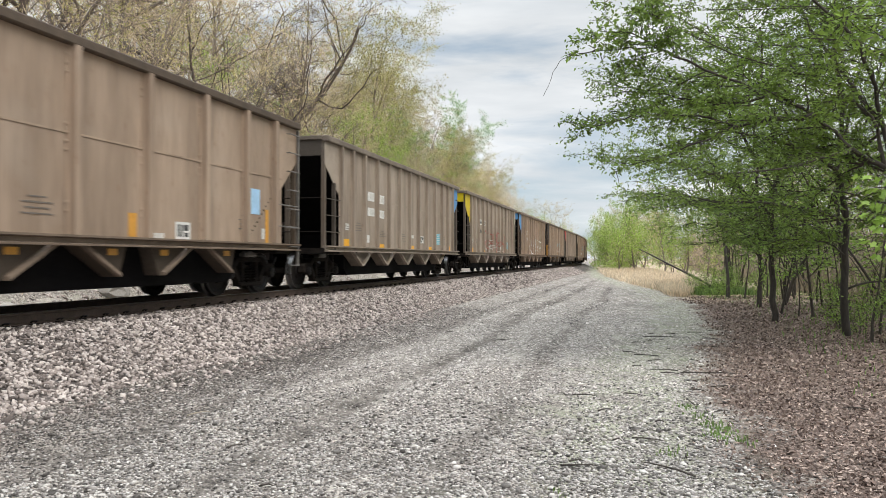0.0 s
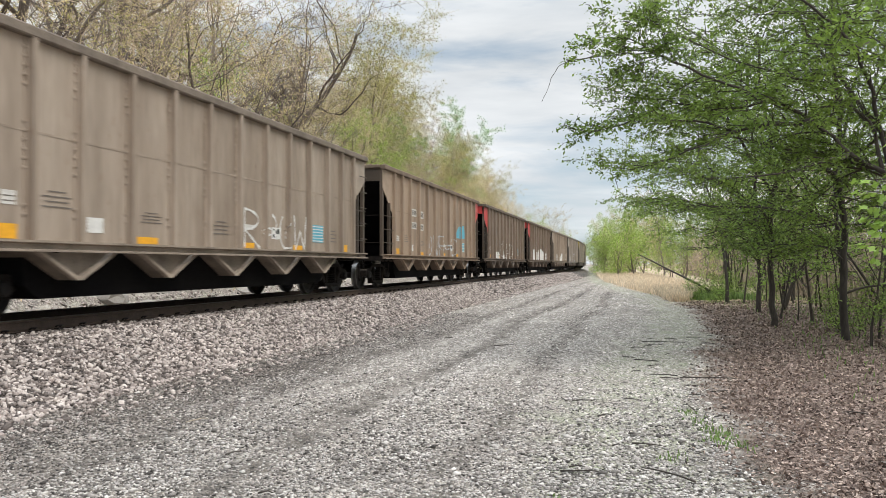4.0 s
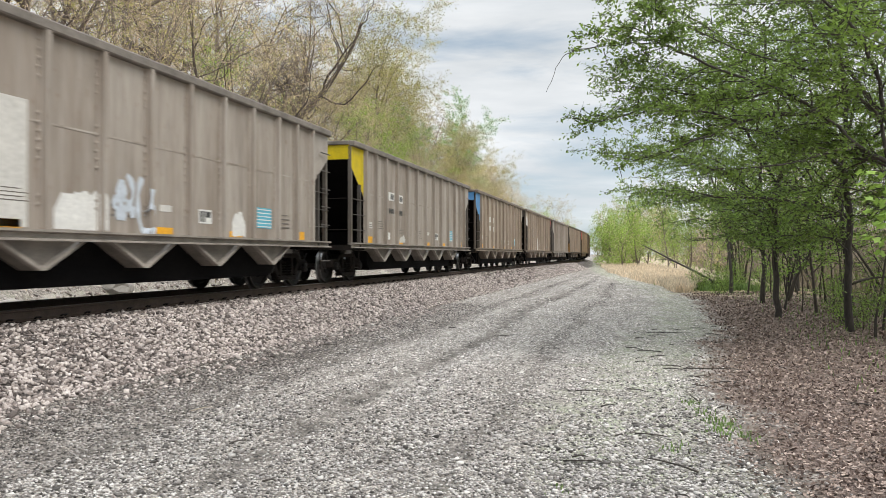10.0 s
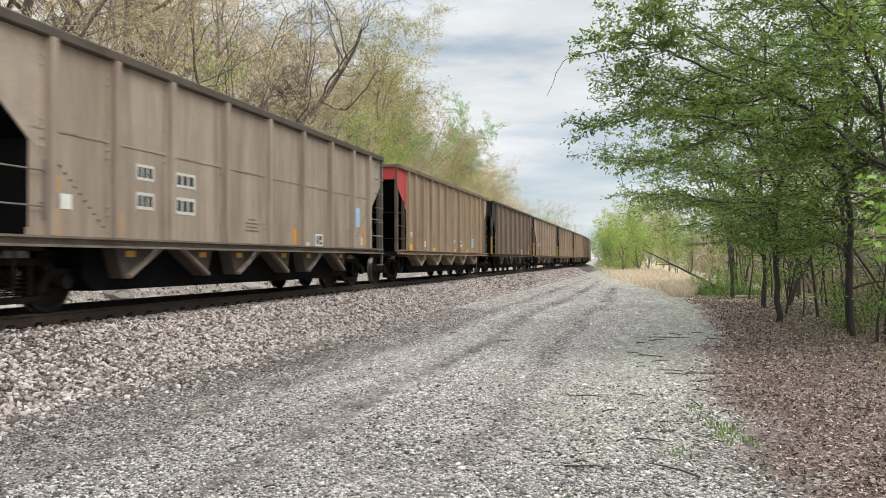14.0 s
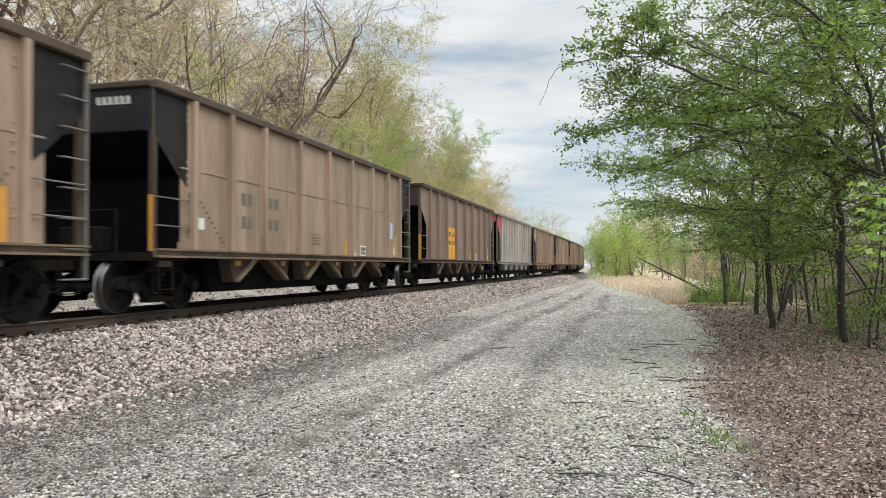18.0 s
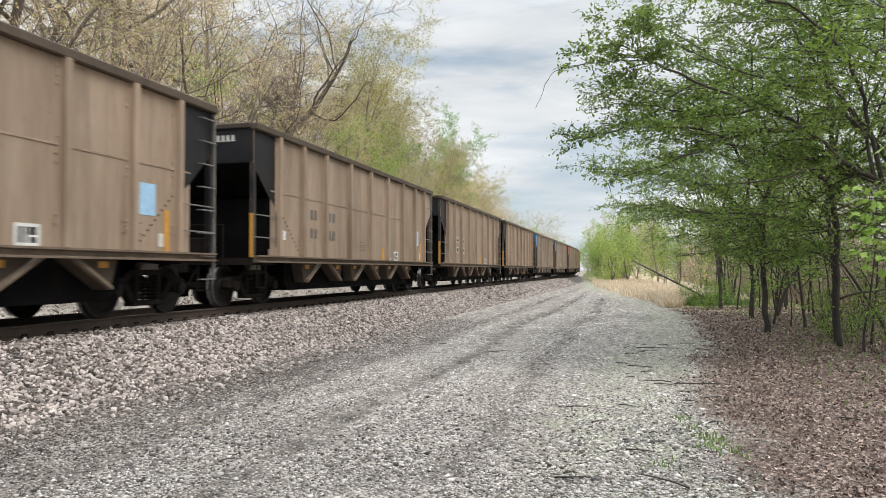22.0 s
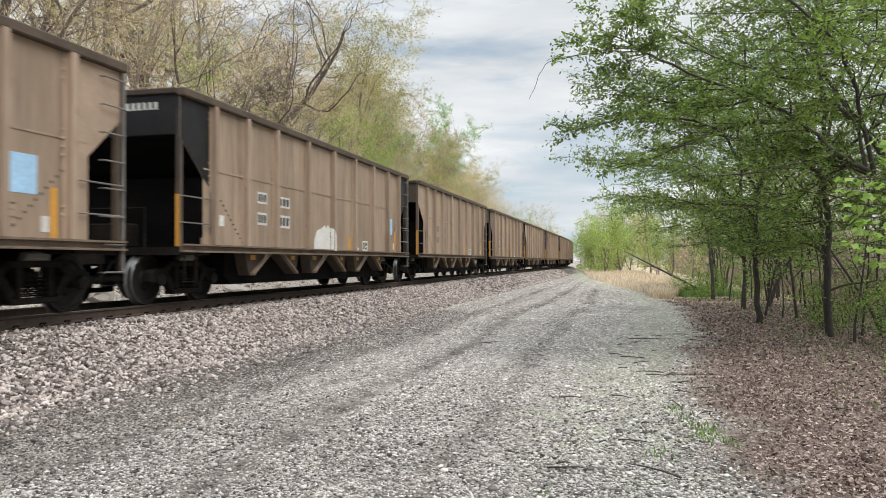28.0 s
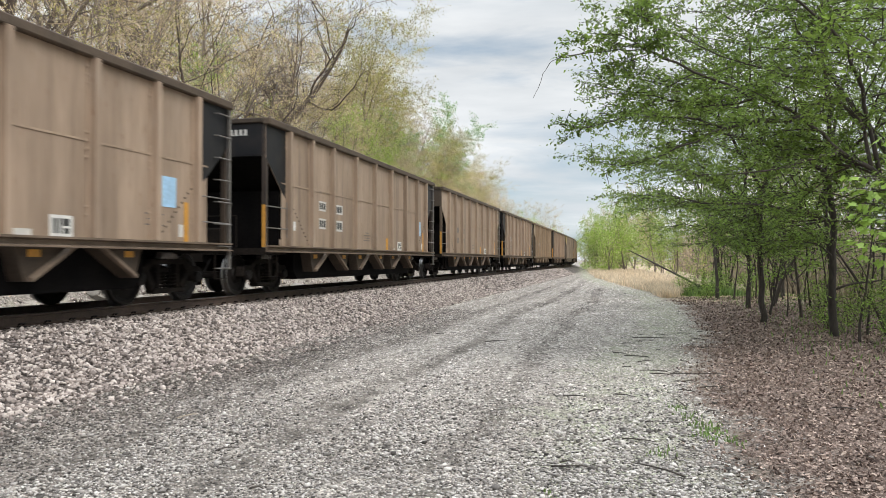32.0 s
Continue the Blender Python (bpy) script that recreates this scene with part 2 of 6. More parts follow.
M_REDBUD = material("redbud_blossom", (0.25, 0.11, 0.19), 0.6, 0, scale=0.7, vary=0.3, fine=6, fine_vary=0.15, bump=0.0, island=0.3, trans=0.3)
M_STRAW = material("dry_straw_grass", (0.76, 0.64, 0.48), 0.8, 0, scale=0.8, vary=0.3, fine=6, fine_vary=0.15, bump=0.0, world=True, island=0.3, trans=0.25)
M_WEED = material("green_weeds", (0.19, 0.29, 0.085), 0.6, 0, scale=1, vary=0.3, fine=6, fine_vary=0.15, bump=0.0, world=True, island=0.3, trans=0.35)
PAINTS = {}


def paint(name, rgb):
    if name not in PAINTS:
        PAINTS[name] = material(name, rgb, 0.55, scale=2.5, vary=0.3, fine=18, fine_vary=0.15, bump=0.04, tint=tuple(c * 0.5 + 0.06 for c in rgb))
    return PAINTS[name]


# ---- mesh helpers ----
class Geo:
    """Vertices and faces of one mesh, filled piece by piece."""

    def __init__(self):
        self.v, self.f = [], []

    def add(self, verts, faces):
        n = len(self.v)
        self.v += [tuple(p) for p in verts]
        self.f += [tuple(i + n for i in f) for f in faces]
        return self

    def box(self, x0, x1, y0, y1, z0, z1):
        return self.add([(x0, y0, z0), (x1, y0, z0), (x1, y1, z0), (x0, y1, z0), (x0, y0, z1), (x1, y0, z1), (x1, y1, z1), (x0, y1, z1)],
                        [(0, 3, 2, 1), (4, 5, 6, 7), (0, 1, 5, 4), (1, 2, 6, 5), (2, 3, 7, 6), (3, 0, 4, 7)])

    def prism(self, outline, lo, hi, axis="x"):
        """An outline of (a, b) pairs pulled along an axis: x takes (y, z), y takes (x, z), z takes (x, y)."""
        n = len(outline)
        put = {"x": lambda a, b, c: (c, a, b), "y": lambda a, b, c: (a, c, b), "z": lambda a, b, c: (a, b, c)}[axis]
        vs = [put(a, b, lo) for a, b in outline] + [put(a, b, hi) for a, b in outline]
        return self.add(vs, [tuple(range(n))[::-1], tuple(range(n, 2 * n))] + [(i, (i + 1) % n, n + (i + 1) % n, n + i) for i in range(n)])

    def tube(self, pts, radii, sides=6, caps=True):
        pts = [Vector(p) for p in pts]
        if not hasattr(radii, "__len__"):
            radii = [radii] * len(pts)
        n0, side = len(self.v), None
        for i, p in enumerate(pts):
            way = (pts[min(i + 1, len(pts) - 1)] - pts[max(i - 1, 0)])
            way = way.normalized() if way.length > 1e-9 else Vector((0, 0, 1))
            if side is None:
                side = way.orthogonal().normalized()
            side = (side - way * side.dot(way))
            side = side.normalized() if side.length > 1e-6 else way.orthogonal().normalized()
            up = way.cross(side)
            for k in range(sides):
                a = 2 * math.pi * k / sides
                self.v.append(tuple(p + (side * math.cos(a) + up * math.sin(a)) * radii[i]))
        for i in range(len(pts) - 1):
            for k in range(sides):
                a, b = n0 + i * sides + k, n0 + i * sides + (k + 1) % sides
                self.f.append((a, b, b + sides, a + sides))
        if caps:
            self.f.append(tuple(range(n0, n0 + sides))[::-1])
            self.f.append(tuple(range(len(self.v) - sides, len(self.v))))
        return self

    def lathe(self, profile, sides=24, axis="x"):
        """A profile of (along, radius) pairs turned about an axis through the origin."""
        n0 = len(self.v)
        for a, r in profile:
            for k in range(sides):
                w = 2 * math.pi * k / sides
                self.v.append((a, r * math.cos(w), r * math.sin(w)) if axis == "x" else (r * math.cos(w), r * math.sin(w), a))
        for i in range(len(profile) - 1):
            for k in range(sides):
                a, b = n0 + i * sides + k, n0 + i * sides + (k + 1) % sides
                self.f.append((a, b, b + sides, a + sides))
        return self

    def mesh(self, name, mat, smooth=False, bevel=0.0):
        me = bpy.data.meshes.new(name)
        me.from_pydata(self.v, [], self.f)
        bm = bmesh.new()
        bm.from_mesh(me)
        bmesh.ops.recalc_face_normals(bm, faces=bm.faces)
        if bevel:
            bmesh.ops.bevel(bm, geom=[e for e in bm.edges if e.is_manifold and e.calc_face_angle(0) > 0.5], offset=bevel, segments=1, affect="EDGES")
        bm.to_mesh(me)
        bm.free()
        for mm in mat if isinstance(mat, (list, tuple)) else [mat]:
            me.materials.append(mm)
        if smooth:
            me.polygons.foreach_set("use_smooth", [True] * len(me.polygons))
        return me


def part(name, geo, mat, parent, label="", smooth=False, bevel=0.0, at=None):
    ob = new(name, geo if isinstance(geo, bpy.types.Mesh) else geo.mesh(name, mat, smooth, bevel))
    ob.parent = parent
    if at:
        ob.location = at
    return tagged(ob, label)


def raw_mesh(name, verts, faces, mat):
    me = bpy.data.meshes.new(name)
    me.from_pydata(verts, [], faces)
    me.materials.append(mat)
    return me


def quick_mesh(name, verts, tris, mat, smooth=False):
    """From arrays of vertices (n, 3) and triangles or quads (m, k)."""
    me = bpy.data.meshes.new(name)
    verts, tris = np.asarray(verts, np.float32), np.asarray(tris, np.int32)
    k = tris.shape[1]
    me.vertices.add(len(verts))
    me.vertices.foreach_set("co", verts.ravel())
    me.loops.add(tris.size)
    me.loops.foreach_set("vertex_index", tris.ravel())
    me.polygons.add(len(tris))
    me.polygons.foreach_set("loop_start", np.arange(0, tris.size, k, dtype=np.int32))
    me.update(calc_edges=True)
    if smooth:
        me.polygons.foreach_set("use_smooth", np.ones(len(tris), bool))
    me.materials.append(mat)
    return me


# ---- the line of the track ----
TRACK_X, RAIL_Z, BEND_Y, BEND_R, LEAVE = -9.25, 0.836, 94.0, 600.0, 0.27


def track_x(y):
    """The x of the track's middle: straight, then a long bend to the left, then straight again."""
    u = np.maximum(np.asarray(y, float) - BEND_Y, 0)
    m = np.minimum(u, LEAVE * BEND_R)
    return TRACK_X - m * m / (2 * BEND_R) - (u - m) * LEAVE


_ys = np.arange(-900.0, 1600.0, 1.0)
_xs = track_x(_ys)
_arc = np.concatenate([[0], np.cumsum(np.hypot(np.diff(_xs), np.diff(_ys)))])
_arc += -900.0 - _arc[0]


def on_track(s):
    """Place and heading (degrees) at s metres along the track; s is y on the straight."""
    y = float(np.interp(s, _arc, _ys))
    x = float(track_x(y))
    slope = (float(track_x(y + 0.5)) - float(track_x(y - 0.5)))
    return x, y, math.degrees(math.atan2(-slope, 1.0))


def wobble(x, y, size, seed=0.0):
    """Smooth noise in -1..1 on arrays."""
    x, y = np.asarray(x, float) / size + seed, np.asarray(y, float) / size - seed * 1.7
    return (np.sin(x * 1.7 + 1.3 * np.sin(y * 1.1)) + np.sin(y * 2.3 + 1.7 * np.sin(x * 0.9 + 2)) + np.sin((x + y) * 1.3 + np.sin(x * 2.1 - y))) / 3


def edge_x(y):
    """The right edge of the gravel."""
    return np.interp(y, [-50, 5, 8, 12, 18, 27, 38, 48, 70, 112, 150], [0.9, 0.66, 0.46, 0.60, 1.35, 1.6, 1.0, -0.4, -3.0, -6.0, -9.0])


def ground_z(x, y):
    x, y = np.asarray(x, float), np.asarray(y, float)
    lat = x - track_x(y)
    z = 0.015 * wobble(x, y, 0.7) + 0.03 * wobble(x, y, 2.3, 3.1)
    # wheel ruts along the gravel
    for c, w, d in ((4.4, 0.35, 0.035), (6.2, 0.3, 0.05), (7.6, 0.4, 0.03)):
        z = z - d * np.exp(-((lat - c - 0.2 * wobble(0 * y, y, 6)) / w) ** 2)
    # ballast bed
    bed = np.interp(np.abs(lat), [0, 1.55, 2.95, 3.4], [0.625, 0.635, 0.04, 0.0])
    z = np.where(np.abs(lat) < 3.4, np.maximum(bed, z * np.interp(np.abs(lat), [2.6, 3.4], [0, 1])), z)
    # wooded hill beyond the track, lower and lower along the bend
    up = np.clip(-lat - 8.0, 0, None)
    tall = np.interp(y, [-600, -100, 75, 105, 145, 205, 270, 3000], [19, 19, 19, 17, 11, 6, 3, 2])
    hill = tall * (1 - np.exp(-up * 0.05))
    hill = hill * (1 + 0.12 * wobble(x, y, 14, 5.0)) + np.clip(up, 0, 4) * 0.12 * wobble(x, y, 3.0, 1.0)
    z = z + np.where(lat < -8, hill, 0)
    # forest floor: uneven
    right = np.clip(x - edge_x(y), 0, 3) / 3
    return z + right * (0.05 * wobble(x, y, 1.3, 7) + 0.04)


# ---- ground ----
def steps(*runs):
    out = []
    for a, b, d in runs:
        out += list(np.arange(a, b, d))
    return np.array(out + [runs[-1][1]])


def zone(a, lo, hi):
    return np.clip((a - lo) / (hi - lo), 0, 1)


def ground_material():
    m = bpy.data.materials.new("gravel_litter_and_grass")
    m.use_nodes = True
    nt = m.node_tree
    N, K = nt.nodes.new, nt.links.new
    b = nt.nodes["Principled BSDF"]
    b.inputs["Roughness"].default_value = 0.93
    pos = N("ShaderNodeNewGeometry").outputs["Position"]

    def noise_tex(scale, detail=4, rough=0.5):
        n = N("ShaderNodeTexNoise")
        n.inputs["Scale"].default_value, n.inputs["Detail"].default_value, n.inputs["Roughness"].default_value = scale, detail, rough
        K(pos, n.inputs["Vector"])
        return n.outputs["Fac"]

    def mixed(fac, a, c):
        x = N("ShaderNodeMix")
        x.data_type = "RGBA"
        K(fac, x.inputs["Factor"])
        for i, s in ((6, a), (7, c)):
            if isinstance(s, tuple):
                x.inputs[i].default_value = (*s, 1)
            else:
                K(s, x.inputs[i])
        return x.outputs[2]

    def mapped(v, lo, hi, a=0.0, c=1.0):
        r = N("ShaderNodeMapRange")
        for k, w in (("From Min", lo), ("From Max", hi), ("To Min", a), ("To Max", c)):
            r.inputs[k].default_value = w
        K(v, r.inputs["Value"])
        return r.outputs["Result"]

    def attr(name, ragged, width=0.35):
        a = N("ShaderNodeAttribute")
        a.attribute_name = name
        s = N("ShaderNodeMath")
        s.operation = "ADD"
        K(a.outputs["Fac"], s.inputs[0])
        K(mapped(ragged, 0.3, 0.7, -0.4, 0.4), s.inputs[1])
        there = N("ShaderNodeMath")
        there.operation = "MULTIPLY"
        K(mapped(s.outputs[0], 0.5 - width, 0.5 + width), there.inputs[0])
        K(mapped(a.outputs["Fac"], 0.0, 0.2), there.inputs[1])
        return there.outputs[0]

    cell = N("ShaderNodeTexVoronoi")
    cell.inputs["Scale"].default_value = 42
    K(pos, cell.inputs["Vector"])
    cell2 = N("ShaderNodeTexVoronoi")
    cell2.inputs["Scale"].default_value = 17
    K(pos, cell2.inputs["Vector"])
    sep = N("ShaderNodeSeparateColor")
    K(cell.outputs["Color"], sep.inputs["Color"])
    sep2 = N("ShaderNodeSeparateColor")
    K(cell2.outputs["Color"], sep2.inputs["Color"])
    gritty, patch, broad = noise_tex(60, 4, 0.6), noise_tex(2.2, 5), noise_tex(0.35, 5)
    # each chip of stone has its own tone
    chip = mixed(sep.outputs["Red"], (0.27, 0.235, 0.205), (0.72, 0.65, 0.59))
    chip = mixed(mapped(cell.outputs["Distance"], 0.30, 0.62), chip, (0.15, 0.133, 0.118))
    gravel = mixed(mapped(patch, 0.45, 0.75, 0, 0.4), chip, (0.27, 0.237, 0.21))
    rough_spots = noise_tex(13, 6, 0.65)
    gravel = mixed(mapped(rough_spots, 0.53, 0.59, 0, 0.65), gravel, (0.10, 0.088, 0.076))
    gravel = mixed(mapped(rough_spots, 0.46, 0.38, 0, 0.7), gravel, (0.66, 0.61, 0.54))
    drawn = N("ShaderNodeMapping")
    drawn.inputs["Scale"].default_value = (3.2, 0.45, 1)
    K(pos, drawn.inputs["Vector"])
    streak = N("ShaderNodeTexNoise")
    streak.inputs["Scale"].default_value, streak.inputs["Detail"].default_value, streak.inputs["Roughness"].default_value = 1.0, 7, 0.65
    K(drawn.outputs["Vector"], streak.inputs["Vector"])
    gravel = mixed(mapped(streak.outputs["Fac"], 0.54, 0.66, 0, 0.6), gravel, (0.15, 0.13, 0.112))
    gravel = mixed(mapped(streak.outputs["Fac"], 0.46, 0.34, 0, 0.5), gravel, (0.66, 0.61, 0.545))
    soil = mixed(gritty, (0.10, 0.088, 0.078), (0.30, 0.265, 0.23))
    gravel = mixed(mapped(broad, 0.5, 0.75, 0, 0.22), gravel, soil)
    ballast = mixed(sep2.outputs["Red"], (0.06, 0.05, 0.045), (0.36, 0.31, 0.29))
    ballast = mixed(mapped(cell2.outputs["Distance"], 0.3, 0.6), ballast, (0.06, 0.05, 0.045))
    litter = mixed(sep.outputs["Green"], (0.09, 0.062, 0.05), (0.32, 0.235, 0.195))
    litter = mixed(mapped(gritty, 0.45, 0.7, 0, 0.7), litter, (0.06, 0.042, 0.032))
    straw = mixed(gritty, (0.32, 0.25, 0.155), (0.54, 0.44, 0.28))
    wood = mixed(patch, (0.44, 0.345, 0.24), (0.62, 0.50, 0.36))
    moss = mixed(sep.outputs["Red"], (0.12, 0.14, 0.075), (0.56, 0.56, 0.44))
    dark = mixed(sep.outputs["Blue"], (0.02, 0.017, 0.015), (0.20, 0.175, 0.15))
    col = gravel
    col = mixed(attr("coal", patch), col, dark)
    col = mixed(attr("ballast", patch, 0.15), col, ballast)
    col = mixed(attr("moss", patch), col, moss)
    col = mixed(attr("litter", patch), col, litter)
    col = mixed(attr("straw", patch), col, straw)
    col = mixed(attr("wood", patch), col, wood)
    K(col, b.inputs["Base Color"])
    bp = N("ShaderNodeBump")
    bp.inputs["Strength"].default_value, bp.inputs["Distance"].default_value = 0.9, 0.02
    h = N("ShaderNodeMath")
    h.operation = "MULTIPLY_ADD"
    h.inputs[1].default_value = -1.2
    K(cell.outputs["Distance"], h.inputs[0])
    K(gritty, h.inputs[2])
    K(h.outputs[0], bp.inputs["Height"])
    K(bp.outputs["Normal"], b.inputs["Normal"])
    return m


def build_ground():
    ys = steps((-3000, -700, 460), (-700, -100, 40), (-100, -6, 4), (-6, 30, 0.3), (30, 70, 0.8), (70, 160, 2.5), (160, 400, 10), (400, 1000, 60), (1000, 4200, 800))
    lats = steps((-3000, -200, 350), (-200, -60, 10), (-60, -16, 2), (-16, -4, 0.5), (-4, 16, 0.2), (16, 40, 1.2), (40, 200, 16), (200, 3200, 500))
    Y, LAT = np.meshgrid(ys, lats, indexing="ij")
    X = track_x(Y) + LAT
    Z = ground_z(X, Y)
    ny, nl = Y.shape
    idx = np.arange(ny * nl).reshape(ny, nl)
    quads = np.stack([idx[:-1, :-1], idx[:-1, 1:], idx[1:, 1:], idx[1:, :-1]], -1).reshape(-1, 4)
    me = quick_mesh("ground", np.stack([X, Y, Z], -1).reshape(-1, 3), quads, ground_material(), smooth=True)
    past = X - edge_x(Y) + 0.30 * wobble(X, Y, 0.9, 2.0) + 0.16 * wobble(X, Y, 0.35, 6.0)
    al = np.abs(LAT)
    bands = {
        "ballast": zone(-al, -3.25, -2.75),
        "litter": zone(past, -0.1, 0.9) * zone(-Y, -34, -27),
        "straw": zone(past, -0.5, 1.2) * zone(Y, 27, 33) * zone(-past, -9, -6),
        "wood": np.maximum(zone(-LAT, 9, 12), zone(past, 5, 9)),
        "moss": np.exp(-((past + 0.55) / 0.85) ** 2) * 0.62 + 0.16 * zone(-LAT, 6.5, 8) * (LAT > -9) + 0.6 * zone(past, 3.5, 5) * (past < 9),
        "coal": (1.05 * np.exp(-((LAT - 3.65) / 0.75) ** 2) * (0.75 + 0.5 * wobble(X, Y, 3.0, 2)) * zone(-Y, -23, -12)
                 + 0.60 * np.exp(-((LAT - 6.1 - 0.25 * wobble(0 * Y, Y, 6)) / 0.22) ** 2)
                 + 0.85 * np.exp(-((past - 0.30) / 0.28) ** 2) * zone(-Y, -9, -6.5)
                 + 0.48 * np.exp(-((LAT - 4.75) / 0.3) ** 2) + 0.40 * np.exp(-((LAT - 7.7 - 0.2 * wobble(0 * Y, Y, 4, 2)) / 0.25) ** 2)),
    }
    for name, values in bands.items():
        a = me.attributes.new(name, "FLOAT", "POINT")
        a.data.foreach_set("value", np.asarray(values, np.float32).ravel())
    tagged(new("ground", me), "grey limestone gravel beside a railway, leaf litter and grass", "ground", kind="structure")


build_ground()

OCTA_V = np.array([(1, 0, 0), (0, 1, 0), (-1, 0, 0), (0, -1, 0), (0, 0, 1), (0, 0, -1)], float)
OCTA_F = np.array([(0, 1, 4), (1, 2, 4), (2, 3, 4), (3, 0, 4), (1, 0, 5), (2, 1, 5), (3, 2, 5), (0, 3, 5)])


def turns(rng, n):
    q = rng.normal(size=(n, 4))
    q /= np.linalg.norm(q, axis=1, keepdims=True)
    w, x, y, z = q.T
    return np.stack([1 - 2 * (y * y + z * z), 2 * (x * y - z * w), 2 * (x * z + y * w), 2 * (x * y + z * w), 1 - 2 * (x * x + z * z), 2 * (y * z - x * w),
                     2 * (x * z - y * w), 2 * (y * z + x * w), 1 - 2 * (x * x + y * y)], 1).reshape(n, 3, 3)


CUBE_V = np.array([(x, y, z) for z in (-1, 1) for y in (-1, 1) for x in (-1, 1)], float) * 0.72
CUBE_F = np.array([(0, 2, 3), (0, 3, 1), (4, 5, 7), (4, 7, 6), (0, 1, 5), (0, 5, 4), (2, 6, 7), (2, 7, 3), (0, 4, 6), (0, 6, 2), (1, 3, 7), (1, 7, 5)])


def stones(name, places, sizes, mat, seed, label, flat=0.75, category="stones", half=False, block=False):
    """Broken stones, each a jagged block of its own, joined as stuff."""
    rng = np.random.default_rng(seed)
    n = len(places)
    if block:
        # crushed stone: long, flat-faced lumps that lie at any tilt
        v0 = CUBE_V[None] * (1 + rng.uniform(-0.45, 0.3, (n, 8, 3))) * rng.uniform(0.55, 1.0, (n, 1, 3)) * np.array([1.45, 1.0, 0.75])
        v = np.einsum("nij,nkj->nki", turns(rng, n), v0) * np.array([1, 1, flat]) * sizes[:, None, None] * 0.5 + places[:, None, :]
        f = (CUBE_F[None] + 8 * np.arange(n)[:, None, None]).reshape(-1, 3)
        return tagged(new(name, quick_mesh(name, v.reshape(-1, 3), f, mat)), label, category, kind="stuff")
    v0 = OCTA_V[None] * (1 + rng.uniform(-0.35, 0.35, (n, 6, 3))) + rng.uniform(-0.28, 0.28, (n, 6, 3)) * rng.uniform(0.6, 1.25, (n, 1, 3))
    v = np.einsum("nij,nkj->nki", turns(rng, n), v0)
    v[..., 2] *= flat
    v = v * sizes[:, None, None] * 0.5 + places[:, None, :]
    if half:
        # small chips sit half sunk: four faces are enough
        top = v0[:, [0, 1, 2, 3, 4]] * np.array([1, 1, 0.7])
        az = rng.uniform(0, 2 * np.pi, n)
        c, s = np.cos(az)[:, None], np.sin(az)[:, None]
        tip = rng.normal(size=(n, 2)) * 0.5
        top[:, :4, 2] *= 0.5
        top[:, 4, :2] += tip
        v = np.stack([top[..., 0] * c - top[..., 1] * s, top[..., 0] * s + top[..., 1] * c, top[..., 2] * flat], -1) * sizes[:, None, None] * 0.5 + places[:, None, :]
        f = (OCTA_F[None, :4] + 5 * np.arange(n)[:, None, None]).reshape(-1, 3)
        return tagged(new(name, quick_mesh(name, v.reshape(-1, 3), f, mat)), label, category, kind="stuff")
    f = (OCTA_F[None] + 6 * np.arange(n)[:, None, None]).reshape(-1, 3)
    return tagged(new(name, quick_mesh(name, v.reshape(-1, 3), f, mat)), label, category, kind="stuff")


def scatter_ballast():
    rng = np.random.default_rng(5)
    def field(n, y0, y1, l0, l1, size):
        y = rng.uniform(y0, y1, n)
        lat = rng.uniform(l0, l1, n)
        x = track_x(y) + lat
        s = rng.uniform(*size, n) * np.where(rng.random(n) < 0.12, 1.35, 1.0)
        return np.stack([x, y, ground_z(x, y) + s * 0.12], 1), s
    a = [field(22000, 4, 17, 0.9, 3.15, (0.042, 0.088)), field(17000, 17, 36, 0.9, 3.15, (0.05, 0.10)), field(9000, 36, 90, 0.95, 3.2, (0.08, 0.15)),
         field(3000, 4, 30, -1.45, 0.66, (0.05, 0.09)), field(5000, 8, 70, -4.4, -1.5, (0.05, 0.11)), field(5000, 8, 45, -9.0, -4.4, (0.05, 0.18)), field(900, 4, 22, 3.1, 3.8, (0.03, 0.09))]
    stones("ballast_stones", np.concatenate([p for p, s in a]), np.concatenate([s for p, s in a]), M_STONE, 6, "pinkish grey crushed stone heaped along the railway track", category="ballast", block=True, flat=0.8)


